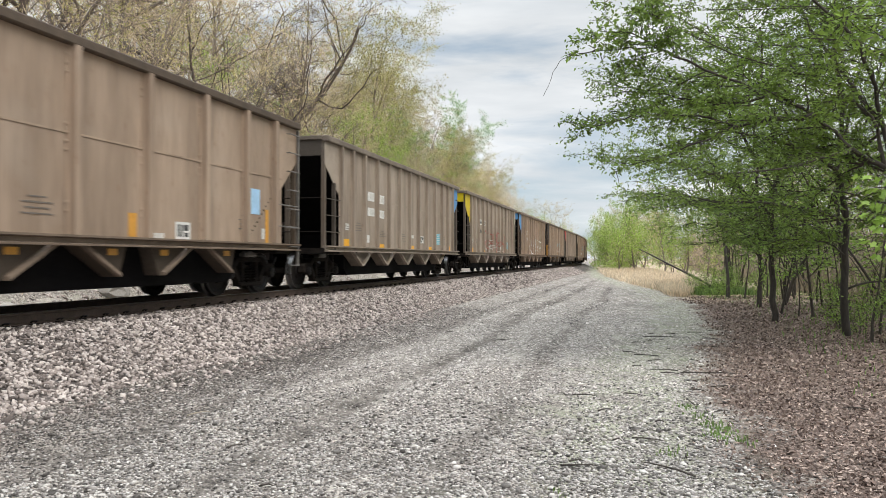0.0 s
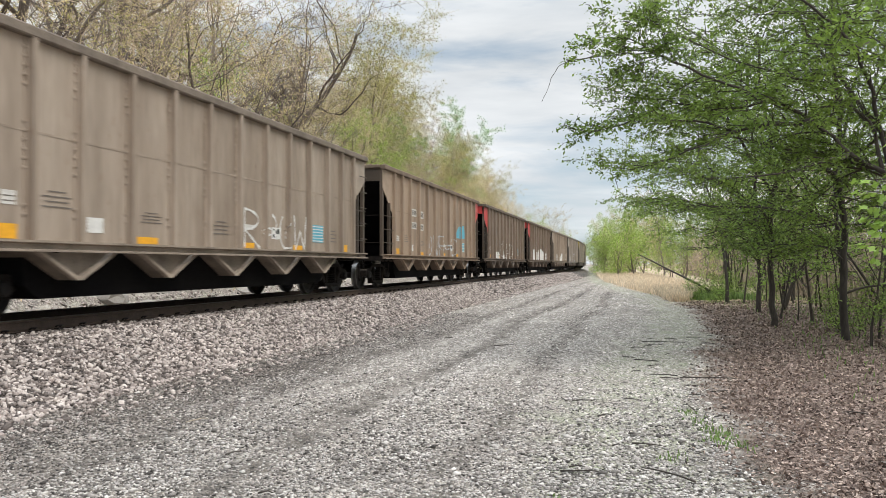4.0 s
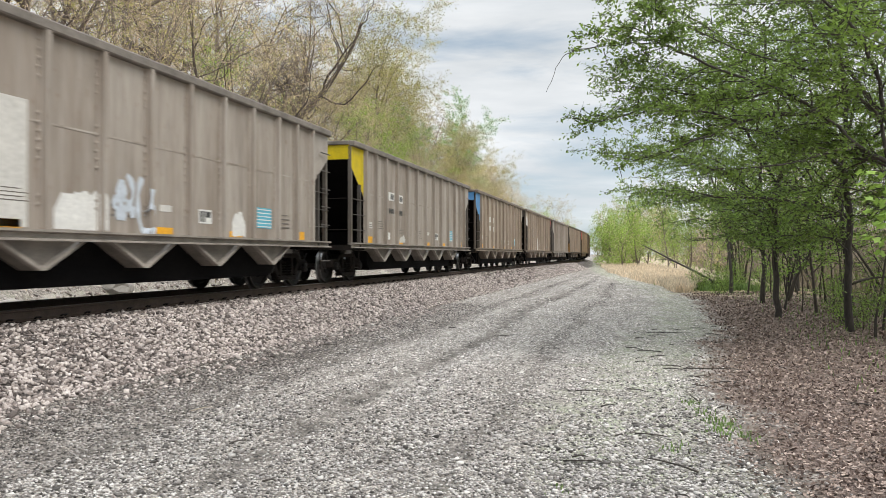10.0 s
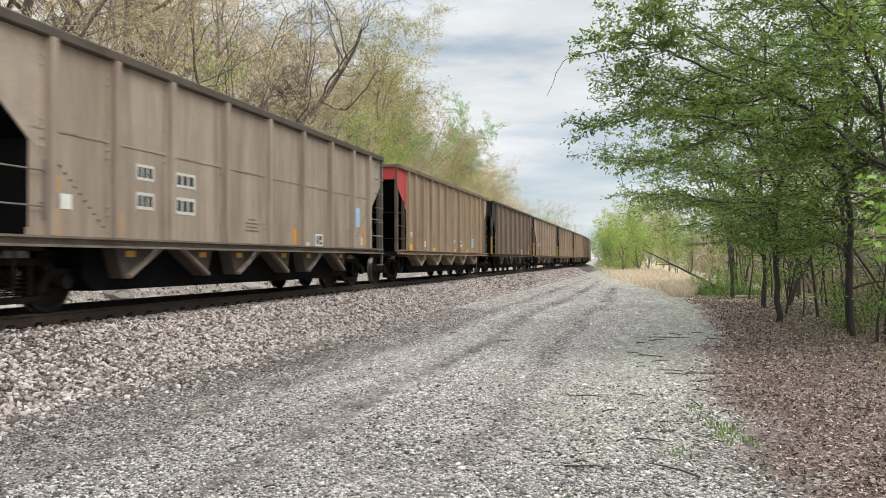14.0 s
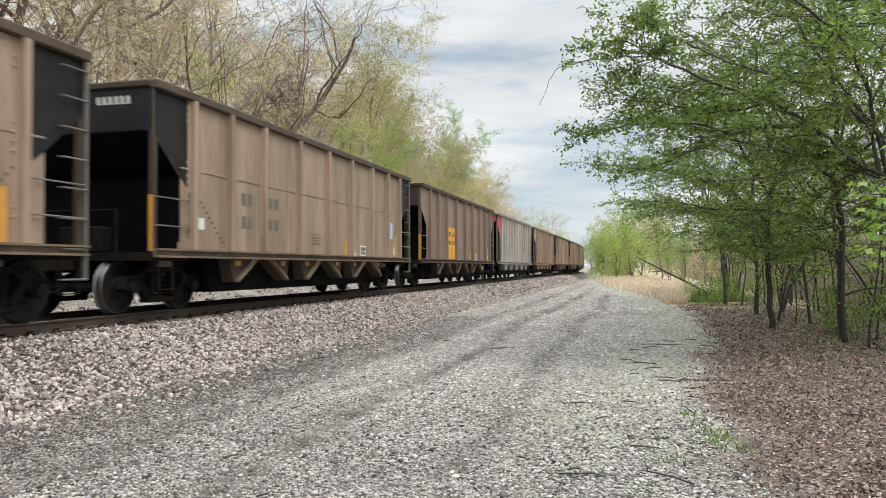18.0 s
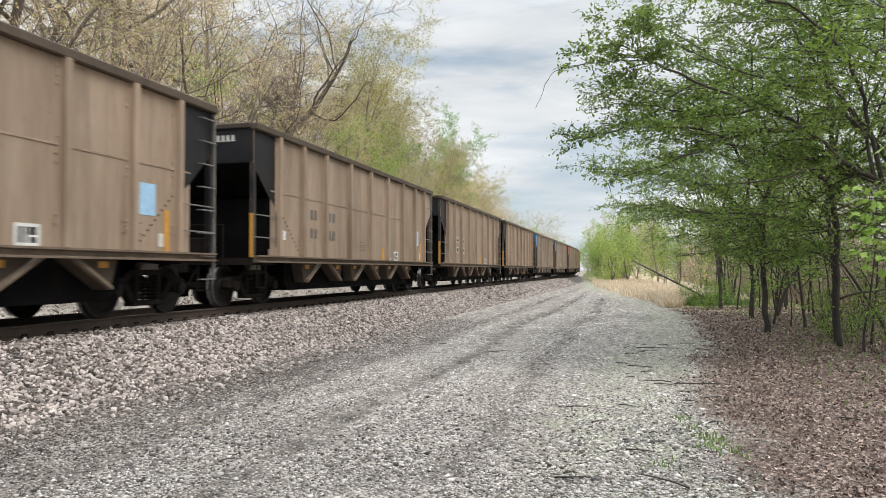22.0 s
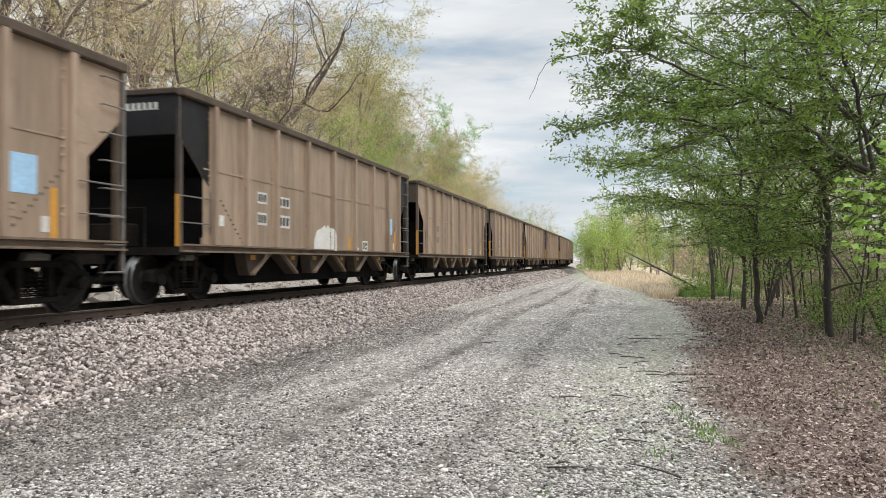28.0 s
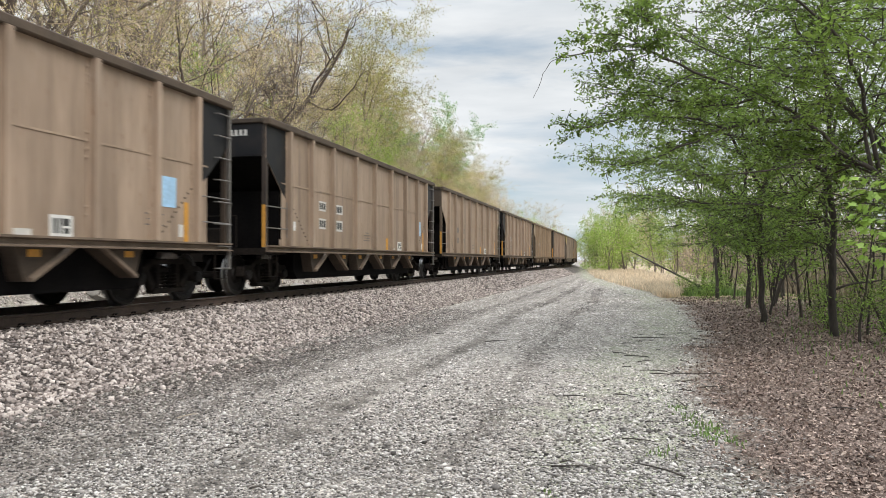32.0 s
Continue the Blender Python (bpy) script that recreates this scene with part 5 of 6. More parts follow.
def leaves_on(rng, limbs, levels, per_metre, size, spread, flat, mat_name):
    """Small folded leaves set along the twigs, as arrays."""
    P, D = [], []
    for pts, radii, level in limbs:
        if level not in levels:
            continue
        for a, b in zip(pts[:-1], pts[1:]):
            ln = (b - a).length
            for _ in range(int(ln * per_metre + rng.random())):
                P.append(a.lerp(b, rng.random()))
    n = len(P)
    if not n:
        return None
    r = np.random.default_rng(rng.randrange(10**6))
    P = np.array([tuple(p) for p in P]) + r.normal(size=(n, 3)) * spread * np.array([1, 1, 0.6])
    T = turns(r, n)
    v0 = np.array([(0, 0, 0), (0.55, 0.28, 0.05), (1.05, 0, -0.08), (0.55, -0.28, 0.05)])[None] * r.uniform(0.6, 1.3, (n, 1, 1))
    if flat:
        az = r.uniform(0, 2 * np.pi, n)
        tilt = r.normal(size=n) * 0.45 - 0.25
        roll = r.normal(size=n) * 0.5
        c, s = np.cos(az), np.sin(az)
        ct, st, cr, sr = np.cos(tilt), np.sin(tilt), np.cos(roll), np.sin(roll)
        ux = np.stack([c * ct, s * ct, st], 1)
        vy = np.stack([-s * cr, c * cr, sr], 1)
        wz = np.cross(ux, vy)
        T = np.stack([ux, vy, wz], 2)
    v = np.einsum("nij,nkj->nki", T, np.broadcast_to(v0, (n, 4, 3))) * size + P[:, None, :]
    f = (np.array([(0, 1, 2), (0, 2, 3)])[None] + 4 * np.arange(n)[:, None, None]).reshape(-1, 3)
    return v.reshape(-1, 3), f


def slivers(rng, limbs, levels, width):
    """Fine twigs as bent slivers of three triangles each."""
    runs = [(p[0], p[len(p) // 2], p[-1]) for p, r, level in limbs if level in levels]
    if not runs:
        return np.zeros((0, 3)), np.zeros((0, 3), int)
    A = np.array([[tuple(a), tuple(b), tuple(c)] for a, b, c in runs])
    r = np.random.default_rng(rng.randrange(10**6))
    n = len(A)
    w = np.cross(A[:, 2] - A[:, 0], r.normal(size=(n, 3)))
    w = w / (np.linalg.norm(w, axis=1, keepdims=True) + 1e-9) * width / 2
    v = np.stack([A[:, 0] - w, A[:, 0] + w, A[:, 1] - 0.7 * w, A[:, 1] + 0.7 * w, A[:, 2]], 1)
    f = (np.array([(0, 1, 3), (0, 3, 2), (2, 3, 4)])[None] + 5 * np.arange(n)[:, None, None]).reshape(-1, 3)
    return v.reshape(-1, 3), f


def fuzz(rng, limbs, levels, per_metre, length, width, rise):
    """The finest shoots: one thin triangle each."""
    P, D = [], []
    for pts, radii, level in limbs:
        if level in levels:
            for a, b in zip(pts[:-1], pts[1:]):
                for _ in range(int((b - a).length * per_metre + rng.random())):
                    P.append(tuple(a.lerp(b, rng.random())))
                    D.append(tuple((b - a).normalized()))
    n = len(P)
    if not n:
        return np.zeros((0, 3)), np.zeros((0, 3), int)
    r = np.random.default_rng(rng.randrange(10**6))
    P, D = np.array(P), np.array(D) * 0.7 + r.normal(size=(n, 3)) * 0.55 + np.array([0, 0, rise])
    D = D / np.linalg.norm(D, axis=1, keepdims=True) * length * r.uniform(0.5, 1.4, (n, 1))
    w = np.cross(D, r.normal(size=(n, 3)))
    w = w / np.linalg.norm(w, axis=1, keepdims=True) * width / 2
    v = np.stack([P - w, P + w, P + D], 1)
    return v.reshape(-1, 3), np.arange(3 * n).reshape(-1, 3)


def tube_arrays(limbs, levels, sides):
    g = Geo()
    for pts, radii, level in limbs:
        if level in levels:
            g.tube(pts, radii, sides, caps=False)
    f = np.array(g.f) if g.f else np.zeros((0, 4), int)
    return np.array(g.v) if g.v else np.zeros((0, 3)), np.concatenate([f[:, [0, 1, 2]], f[:, [0, 2, 3]]]) if len(f) else np.zeros((0, 3), int)


def joined(name, pieces):
    """One mesh out of (vertices, triangles, material) pieces."""
    mats, V, F, I, n = [], [], [], [], 0
    for v, f, m in pieces:
        if not len(v):
            continue
        if m not in mats:
            mats.append(m)
        V.append(v)
        F.append(np.asarray(f) + n)
        I.append(np.full(len(f), mats.index(m)))
        n += len(v)
    me = quick_mesh(name, np.concatenate(V), np.concatenate(F), mats[0])
    for m in mats[1:]:
        me.materials.append(m)
    me.polygons.foreach_set("material_index", np.concatenate(I).astype(np.int32))
    return me


def tree(name, seed, spec, trunk_mat, twig_mat, leaf=None, limbs_apart=False, hair=None, twig_width=0.02):
    """A trunk with its limbs, and a crown of twigs and leaves, under one Empty."""
    rng = random.Random(seed)
    limbs = []
    base = new(name)
    stems = spec.get("stems", 1)
    for k in range(stems):
        lean = Vector((rng.gauss(0, spec["lean"]), rng.gauss(0, spec["lean"]), 1)) + Vector(spec.get("bias", (0, 0, 0)))
        grow(rng, (rng.gauss(0, 0.12) * (k > 0), rng.gauss(0, 0.12) * (k > 0), -0.15), lean, spec["height"] * rng.uniform(0.85, 1.1), spec["radius"] * (1 if k == 0 else 0.7), 0, limbs, spec)
    top = max(l for _, _, l in limbs)
    g = Geo()
    for pts, radii, level in limbs:
        if level == 0:
            r2 = list(radii)
            r2[0] *= 1.35
            g.tube(pts, r2, 8 if limbs_apart else 6)
        elif level == 1 and not limbs_apart:
            g.tube(pts, radii, 4, caps=False)
    part("trunk", raw_mesh("trunk", g.v, g.f, trunk_mat), None, base)
    if limbs_apart:
        for pts, radii, level in limbs:
            if level == 1:
                part("limb", Geo().tube(pts, radii, 5), trunk_mat, base, smooth=True)
    mid = [l for l in range(2, top)]
    pieces = [(*tube_arrays(limbs, mid, 3), twig_mat), (*slivers(rng, limbs, (top,) if top > 1 else (), twig_width), twig_mat)]
    if hair:
        pieces.append((*fuzz(rng, limbs, *hair), twig_mat))
    if leaf:
        got = leaves_on(rng, limbs, *leaf[:-1], leaf[-1].name)
        if got:
            pieces.append((*got, leaf[-1]))
    tagged(part("crown", joined("crown", pieces), None, base), kind="stuff")
    return base


BARE = dict(height=16, radius=0.17, lean=0.07, joints=(9, 6, 4, 2), crook=(0.10, 0.22, 0.26, 0.25), lift=(0.02, 0.06, 0.03, 0.02), taper=(0.92, 0.9, 0.9, 0.8),
            count=(15, 7, 5), angle=((32, 70), (30, 65), (25, 60)), ratio=((0.36, 0.58), (0.34, 0.52), (0.45, 0.7)), thin=(0.55, 0.5, 0.5), cone=(0.4, 0.3, 0.2), flat=0.0)
BARE["from"] = (0.22, 0.15, 0.15)
OAK = dict(height=15, radius=0.30, lean=0.12, joints=(9, 8, 5, 3), crook=(0.13, 0.24, 0.26, 0.25), lift=(0.0, 0.07, 0.04, 0.03), taper=(0.8, 0.85, 0.9, 0.8),
           count=(11, 8, 6), angle=((45, 80), (30, 65), (30, 65)), ratio=((0.45, 0.75), (0.3, 0.5), (0.35, 0.6)), thin=(0.55, 0.5, 0.5), cone=(0.35, 0.3, 0.2), flat=0.0)
OAK["from"] = (0.30, 0.2, 0.15)
VASE = dict(BARE, height=15.5, radius=0.2, count=(17, 8, 5), angle=((30, 68), (30, 65), (25, 60)), ratio=((0.38, 0.58), (0.36, 0.55), (0.45, 0.7)), crook=(0.08, 0.2, 0.24, 0.25), lift=(0.02, 0.03, 0.02, 0.0), cone=(0.3, 0.3, 0.2))
VASE["from"] = (0.32, 0.15, 0.15)
LEAFY = dict(height=11.0, radius=0.07, lean=0.06, joints=(10, 8, 5, 2), crook=(0.10, 0.12, 0.15, 0.2), lift=(0.02, 0.0, -0.01, -0.02), taper=(0.85, 0.9, 0.9, 0.8),
             count=(18, 9, 6), angle=((55, 85), (35, 62), (30, 60)), ratio=((0.37, 0.55), (0.26, 0.44), (0.35, 0.6)), thin=(0.45, 0.42, 0.5), cone=(0.42, 0.35, 0.2), flat=0.88, pull=(-0.55, -0.15, 0))
LEAFY["from"] = (0.22, 0.12, 0.1)
UNDER = [dict(LEAFY, height=4.6 + 0.5 * i, radius=0.045, lean=0.12, count=(13, 7, 5), pull=(-0.3, -0.1, 0), ratio=((0.5, 0.75), (0.28, 0.46), (0.35, 0.6)), cone=(0.3, 0.35, 0.2)) for i in range(3)]
for _u in UNDER:
    _u["from"] = (0.24, 0.12, 0.1)
SHRUB = dict(height=2.6, radius=0.03, lean=0.5, stems=4, joints=(6, 4, 3), crook=(0.1, 0.16, 0.2), lift=(0.02, 0.03, 0.0), taper=(0.85, 0.9, 0.8),
             count=(8, 5), angle=((35, 70), (30, 60)), ratio=((0.3, 0.55), (0.4, 0.6)), thin=(0.45, 0.5), cone=(0.35, 0.3), flat=0.3)
SHRUB["from"] = (0.12, 0.15)


def spec_of(base, **kw):
    d = dict(base)
    d.update(kw)
    return d


def scatter_trees(protos, spots):
    used = set()
    for x, y, k, sc, turn in spots:
        p = protos[k % len(protos)]
        m = pose(x, y, float(ground_z(x, y)) - 0.1, 0, 0, turn)
        if id(p) in used:
            p = copy_thing(p, m)
        used.add(id(protos[k % len(protos)]))
        p.matrix_basis = m @ Matrix.Scale(sc, 4)


HILL = []


def hill_woods():
    rng = random.Random(21)
    hair = ((2, 3), 1.1, 0.6, 0.02, 0.15)
    leaf_kinds = [((3,), 6.0, 0.11, 0.14, False, M_BUD), ((2, 3), 10.0, 0.14, 0.2, False, M_GOLD), None, ((3,), 6.5, 0.11, 0.14, False, M_GOLD), ((3,), 3.0, 0.11, 0.1, False, M_BUD),
                  ((2, 3), 9.5, 0.18, 0.22, False, M_LIME), ((2, 3), 12.0, 0.18, 0.2, False, M_LEAFH), ((2, 3), 3.0, 0.12, 0.12, False, M_REDBUD)]
    labels = ["bare grey-brown tree with opening yellow-green buds on the hillside", "tall tree in young yellow-green leaf on the hillside", "leafless brown tree on the wooded hillside",
              "spring tree with sparse yellow buds on the hillside", "bare twiggy tan tree on the wooded hillside", "lime green young tree on the hillside",
              "tree in fresh green leaf on the hillside", "redbud tree in pink-purple blossom on the hillside"]
    for i, leaf in enumerate(leaf_kinds):
        t = tree("tree", 40 + i, VASE if i in (1, 6) else spec_of(BARE, height=14.5 + 0.6 * (i % 5), lean=0.05 + 0.02 * (i % 4)), M_BARK, M_TWIG, leaf, hair=hair, twig_width=0.03)
        HILL.append(tagged(t, labels[i], "tree", group="trees of the hillside"))
    oaks = []
    for i in range(2):
        t = tree("oak", 140 + i, OAK, M_OAK, M_OAK, ((3,), 0.8, 0.13, 0.12, False, M_BUD), hair=((2, 3), 1.3, 0.4, 0.014, 0.1), twig_width=0.026, limbs_apart=True)
        oaks.append(tagged(t, "gnarled dark oak with crooked bare limbs on the hillside", "tree", group="oaks of the hillside"))
    spots = []
    for y0 in np.arange(6, 215, 5.4):
        for row, lat in enumerate((-11, -15.5, -21, -28, -37, -47)):
            if (row > 3 and y0 > 110) or row == 5:
                continue
            y = y0 + rng.uniform(-2.2, 2.2)
            x = float(track_x(y)) + lat + rng.uniform(-2, 2)
            ang = math.degrees(math.atan2(-x, y)) if y > 0 else 90
            if ang > 50:
                continue
            k = rng.choice((0, 2, 0, 3, 4, 3, 0)) if y < 75 else rng.choice((0, 3, 2, 4, 0, 1))
            spots.append((x, y, k, (rng.uniform(0.5, 0.75) if row < 1 else rng.uniform(0.72, 1.0)) * (1 if y < 55 else 0.85), rng.uniform(0, 360)))
    # the trees that stand out
    spots += [(-25.2, 69, 1, 1.1, 40), (-27.2, 73, 1, 1.0, 220), (-31, 89, 1, 1.05, 40), (-30.0, 87, 1, 0.95, 160), (-27.2, 107, 6, 1.1, 100), (-33, 150, 1, 1.0, 10), (-35, 165, 1, 1.1, 200), (-39, 185, 1, 1.2, 80), (-42, 205, 3, 1.2, 80), (-44, 212, 0, 1.1, 30),
              (-22.3, 73, 5, 0.72, 30), (-23.5, 69, 5, 0.78, 120), (-22, 58, 5, 0.72, 0), (-23, 63, 5, 0.7, 90), (-21.5, 68, 5, 0.5, 200), (-25, 51, 5, 0.6, 140), (-26, 78, 6, 0.6, 60), (-20.5, 52, 7, 0.5, 0), (-20.5, 56, 7, 0.42, 100), (-25, 39, 5, 0.6, 300)]
    scatter_trees(HILL, spots)
    scatter_trees(oaks, [(-24, 46, 0, 1.05, 20), (-23, 29, 1, 1.1, 0), (-25, 36.5, 0, 1.0, 150), (-22.5, 23.5, 1, 0.9, 210), (-27, 57, 1, 0.95, 90), (-30, 66, 0, 0.9, 250), (-22, 41, 1, 0.7, 310), (-28, 78, 1, 0.85, 30), (-33, 47, 0, 1.0, 80), (-34, 34, 1, 1.0, 130), (-27, 98, 0, 0.8, 200)])
    young = tree("oak", 150, spec_of(OAK, height=11, radius=0.16), M_OAK, M_BARK, ((3,), 1.2, 0.13, 0.12, False, M_BUD), hair=((2, 3), 1.3, 0.4, 0.015, 0.1), twig_width=0.026, limbs_apart=True)
    tagged(young, "young crooked dark oak on the lower hillside", "tree", group="oaks of the hillside")
    scatter_trees([young], [(-20.5, 27, 0, 0.9, 0), (-21, 33, 0, 1.0, 80), (-22, 38.5, 0, 0.9, 190), (-21.5, 45, 0, 1.05, 260), (-22, 51, 0, 0.95, 20), (-24, 67, 0, 1.1, 230),
                            (-26, 84, 0, 1.1, 60), (-25.5, 94, 0, 1.0, 170), (-29, 52, 0, 1.2, 140), (-28, 31, 0, 1.2, 200)])
    r = np.random.default_rng(22)
    n = 42000
    y = r.uniform(10, 215, n) ** 1.0
    lat = -8.5 - r.random(n) ** 0.8 * 36
    x = track_x(y) + lat
    keep = np.arctan2(-x, y) < 0.86
    x, y = x[keep], y[keep]
    blades("hillside_brush", np.stack([x, y, ground_z(x, y)], 1), 2.6, 0.035, M_BRUSH, 23, "tan leafless brush covering the hillside", "brush")
    n = 5000
    y = r.uniform(10, 160, n)
    x = track_x(y) - 9.5 - r.random(n) * 9
    blades("hillside_herbs", np.stack([x, y, ground_z(x, y)], 1), 0.35, 0.05, M_WEED, 24, "green herbs at the foot of the hill", "grass")


def lane_trees():
    protos = []
    for i in range(5):
        t = tree("tree", 70 + i, spec_of(LEAFY, height=10.2 + 0.5 * i, pull=(-0.45, -0.15, 0) if i < 3 else (-0.2, -0.1, 0)), M_BARKD, M_BARKD, ((2, 3), 20.0 if i < 3 else 10.0, 0.085, 0.045, True, M_LEAF), limbs_apart=True)
        protos.append(tagged(t, "slender dark-barked tree in fresh green leaf beside the lane", "tree", group="trees beside the lane"))
    spots = [(3.5, 32.8, 2, 1.0, -20), (5.6, 14.6, 2, 0.95, 10), 
             (5.6, 23, 3, 1.0, 60), (5.0, 29.5, 4, 1.0, 30), (6.2, 34, 1, 1.0, 14), (4.4, 39, 3, 0.95, 50), (8.6, 26, 4, 1.1, 10),
             (7.9, 31, 4, 1.1, 33), (8, 40, 3, 1.0, 77), (6.0, 13.8, 1, 1.2, 0), (7.5, 15.5, 2, 1.25, -20), (6.5, 21.2, 4, 1.25, 15), (7.4, 20.2, 0, 1.1, 40), (5.6, 46, 2, 0.95, 190), (11.5, 38, 3, 1.1, 240)]
    scatter_trees(protos, spots)
    # low spreading trees that fill the space under the tall ones
    low = []
    for i in range(3):
        t = tree("understorey_tree", 77 + i, UNDER[i], M_BARKD, M_BARKD, ((2, 3), 12.0, 0.09, 0.06, True, M_BRIGHT))
        low.append(tagged(t, "low spreading tree with layered light green leaves", "tree", group="low trees beside the lane"))
    scatter_trees(low, [(3.9, 23.4, 0, 0.85, 140), (4.6, 22.5, 0, 1.0, 0), (6.4, 27.5, 1, 1.0, 70), (5.8, 31.5, 2, 0.8, 130),
                        (7.2, 37, 1, 1.1, 210), (5.0, 42, 0, 1.1, 10)])


def guided(rng, way, r0, r1, level, kids, reach, out, spec):
    """A limb that follows a rough line of points, with side branches grown along it."""
    way = [Vector(p) for p in way]
    pts = []
    for i in range(len(way) - 1):
        before, after = way[max(i - 1, 0)], way[min(i + 2, len(way) - 1)]
        for k in range(4):
            u = k / 4
            p = way[i].lerp(way[i + 1], u) + (way[i] - before - after + way[i + 1]) * (u * (1 - u) * 0.25)
            pts.append(p + Vector((rng.gauss(0, 1), rng.gauss(0, 1), rng.gauss(0, 1))) * (0.018 if pts else 0))
    pts.append(way[-1])
    n = len(pts) - 1
    radii = [r0 + (r1 - r0) * (i / n) ** 0.8 for i in range(n + 1)]
    out.append((pts, radii, level))
    for j in range(kids):
        u = 0.12 + 0.88 * (j + rng.random()) / kids
        f = min(u, 0.999) * n
        i = int(f)
        q = pts[i].lerp(pts[i + 1], f - i)
        along = (pts[i + 1] - pts[i]).normalized()
        side = along.cross(Vector((0, 0, 1))).normalized() * rng.choice((-1, 1)) + Vector((0, 0, rng.gauss(0.05, 0.28))) + Vector(spec["pull"]) * 0.5
        a = radians(rng.uniform(30, 70))
        d = along * math.cos(a) + side.normalized() * math.sin(a)
        grow(rng, q, d, reach * rng.uniform(0.6, 1.2) * (1 - 0.35 * u), min(radii[i] * 0.5, 0.028), level + 1, out, spec)


def bough_tree(name, seed, at, trunk, limbs, label, leaf=M_LEAF, dense=27.0, size=0.07):
    """A dark tree whose long boughs reach out over the lane in flat layered sprays."""
    rng = random.Random(seed)
    spec = spec_of(LEAFY, pull=(-0.4, -0.15, 0), count=(18, 9, 6), lift=(0.02, 0.0, -0.01, -0.02))
    out = []
    way, r0, r1, kids, reach = trunk
    guided(rng, way, r0, r1, 0, kids, reach, out, spec)
    for way, r0, r1, kids, reach in limbs:
        guided(rng, way, r0, r1, 1, kids, reach, out, spec)
    base = new(name)
    for pts, radii, level in out:
        if level < 2:
            part("trunk" if level == 0 else "limb", Geo().tube(pts, radii, 8 if level == 0 else 6), M_BARKD, base, smooth=True)
    pieces = [(*tube_arrays(out, (2,), 3), M_BARKD), (*slivers(rng, out, (3,), 0.012), M_BARKD)]
    pieces.append((*leaves_on(rng, out, (2, 3), dense, size, 0.05, True, leaf.name), leaf))
    tagged(part("crown", joined("crown", pieces), None, base), kind="stuff")
    base.matrix_basis = pose(*at)
    return tagged(base, label, "tree", group="trees beside the lane")


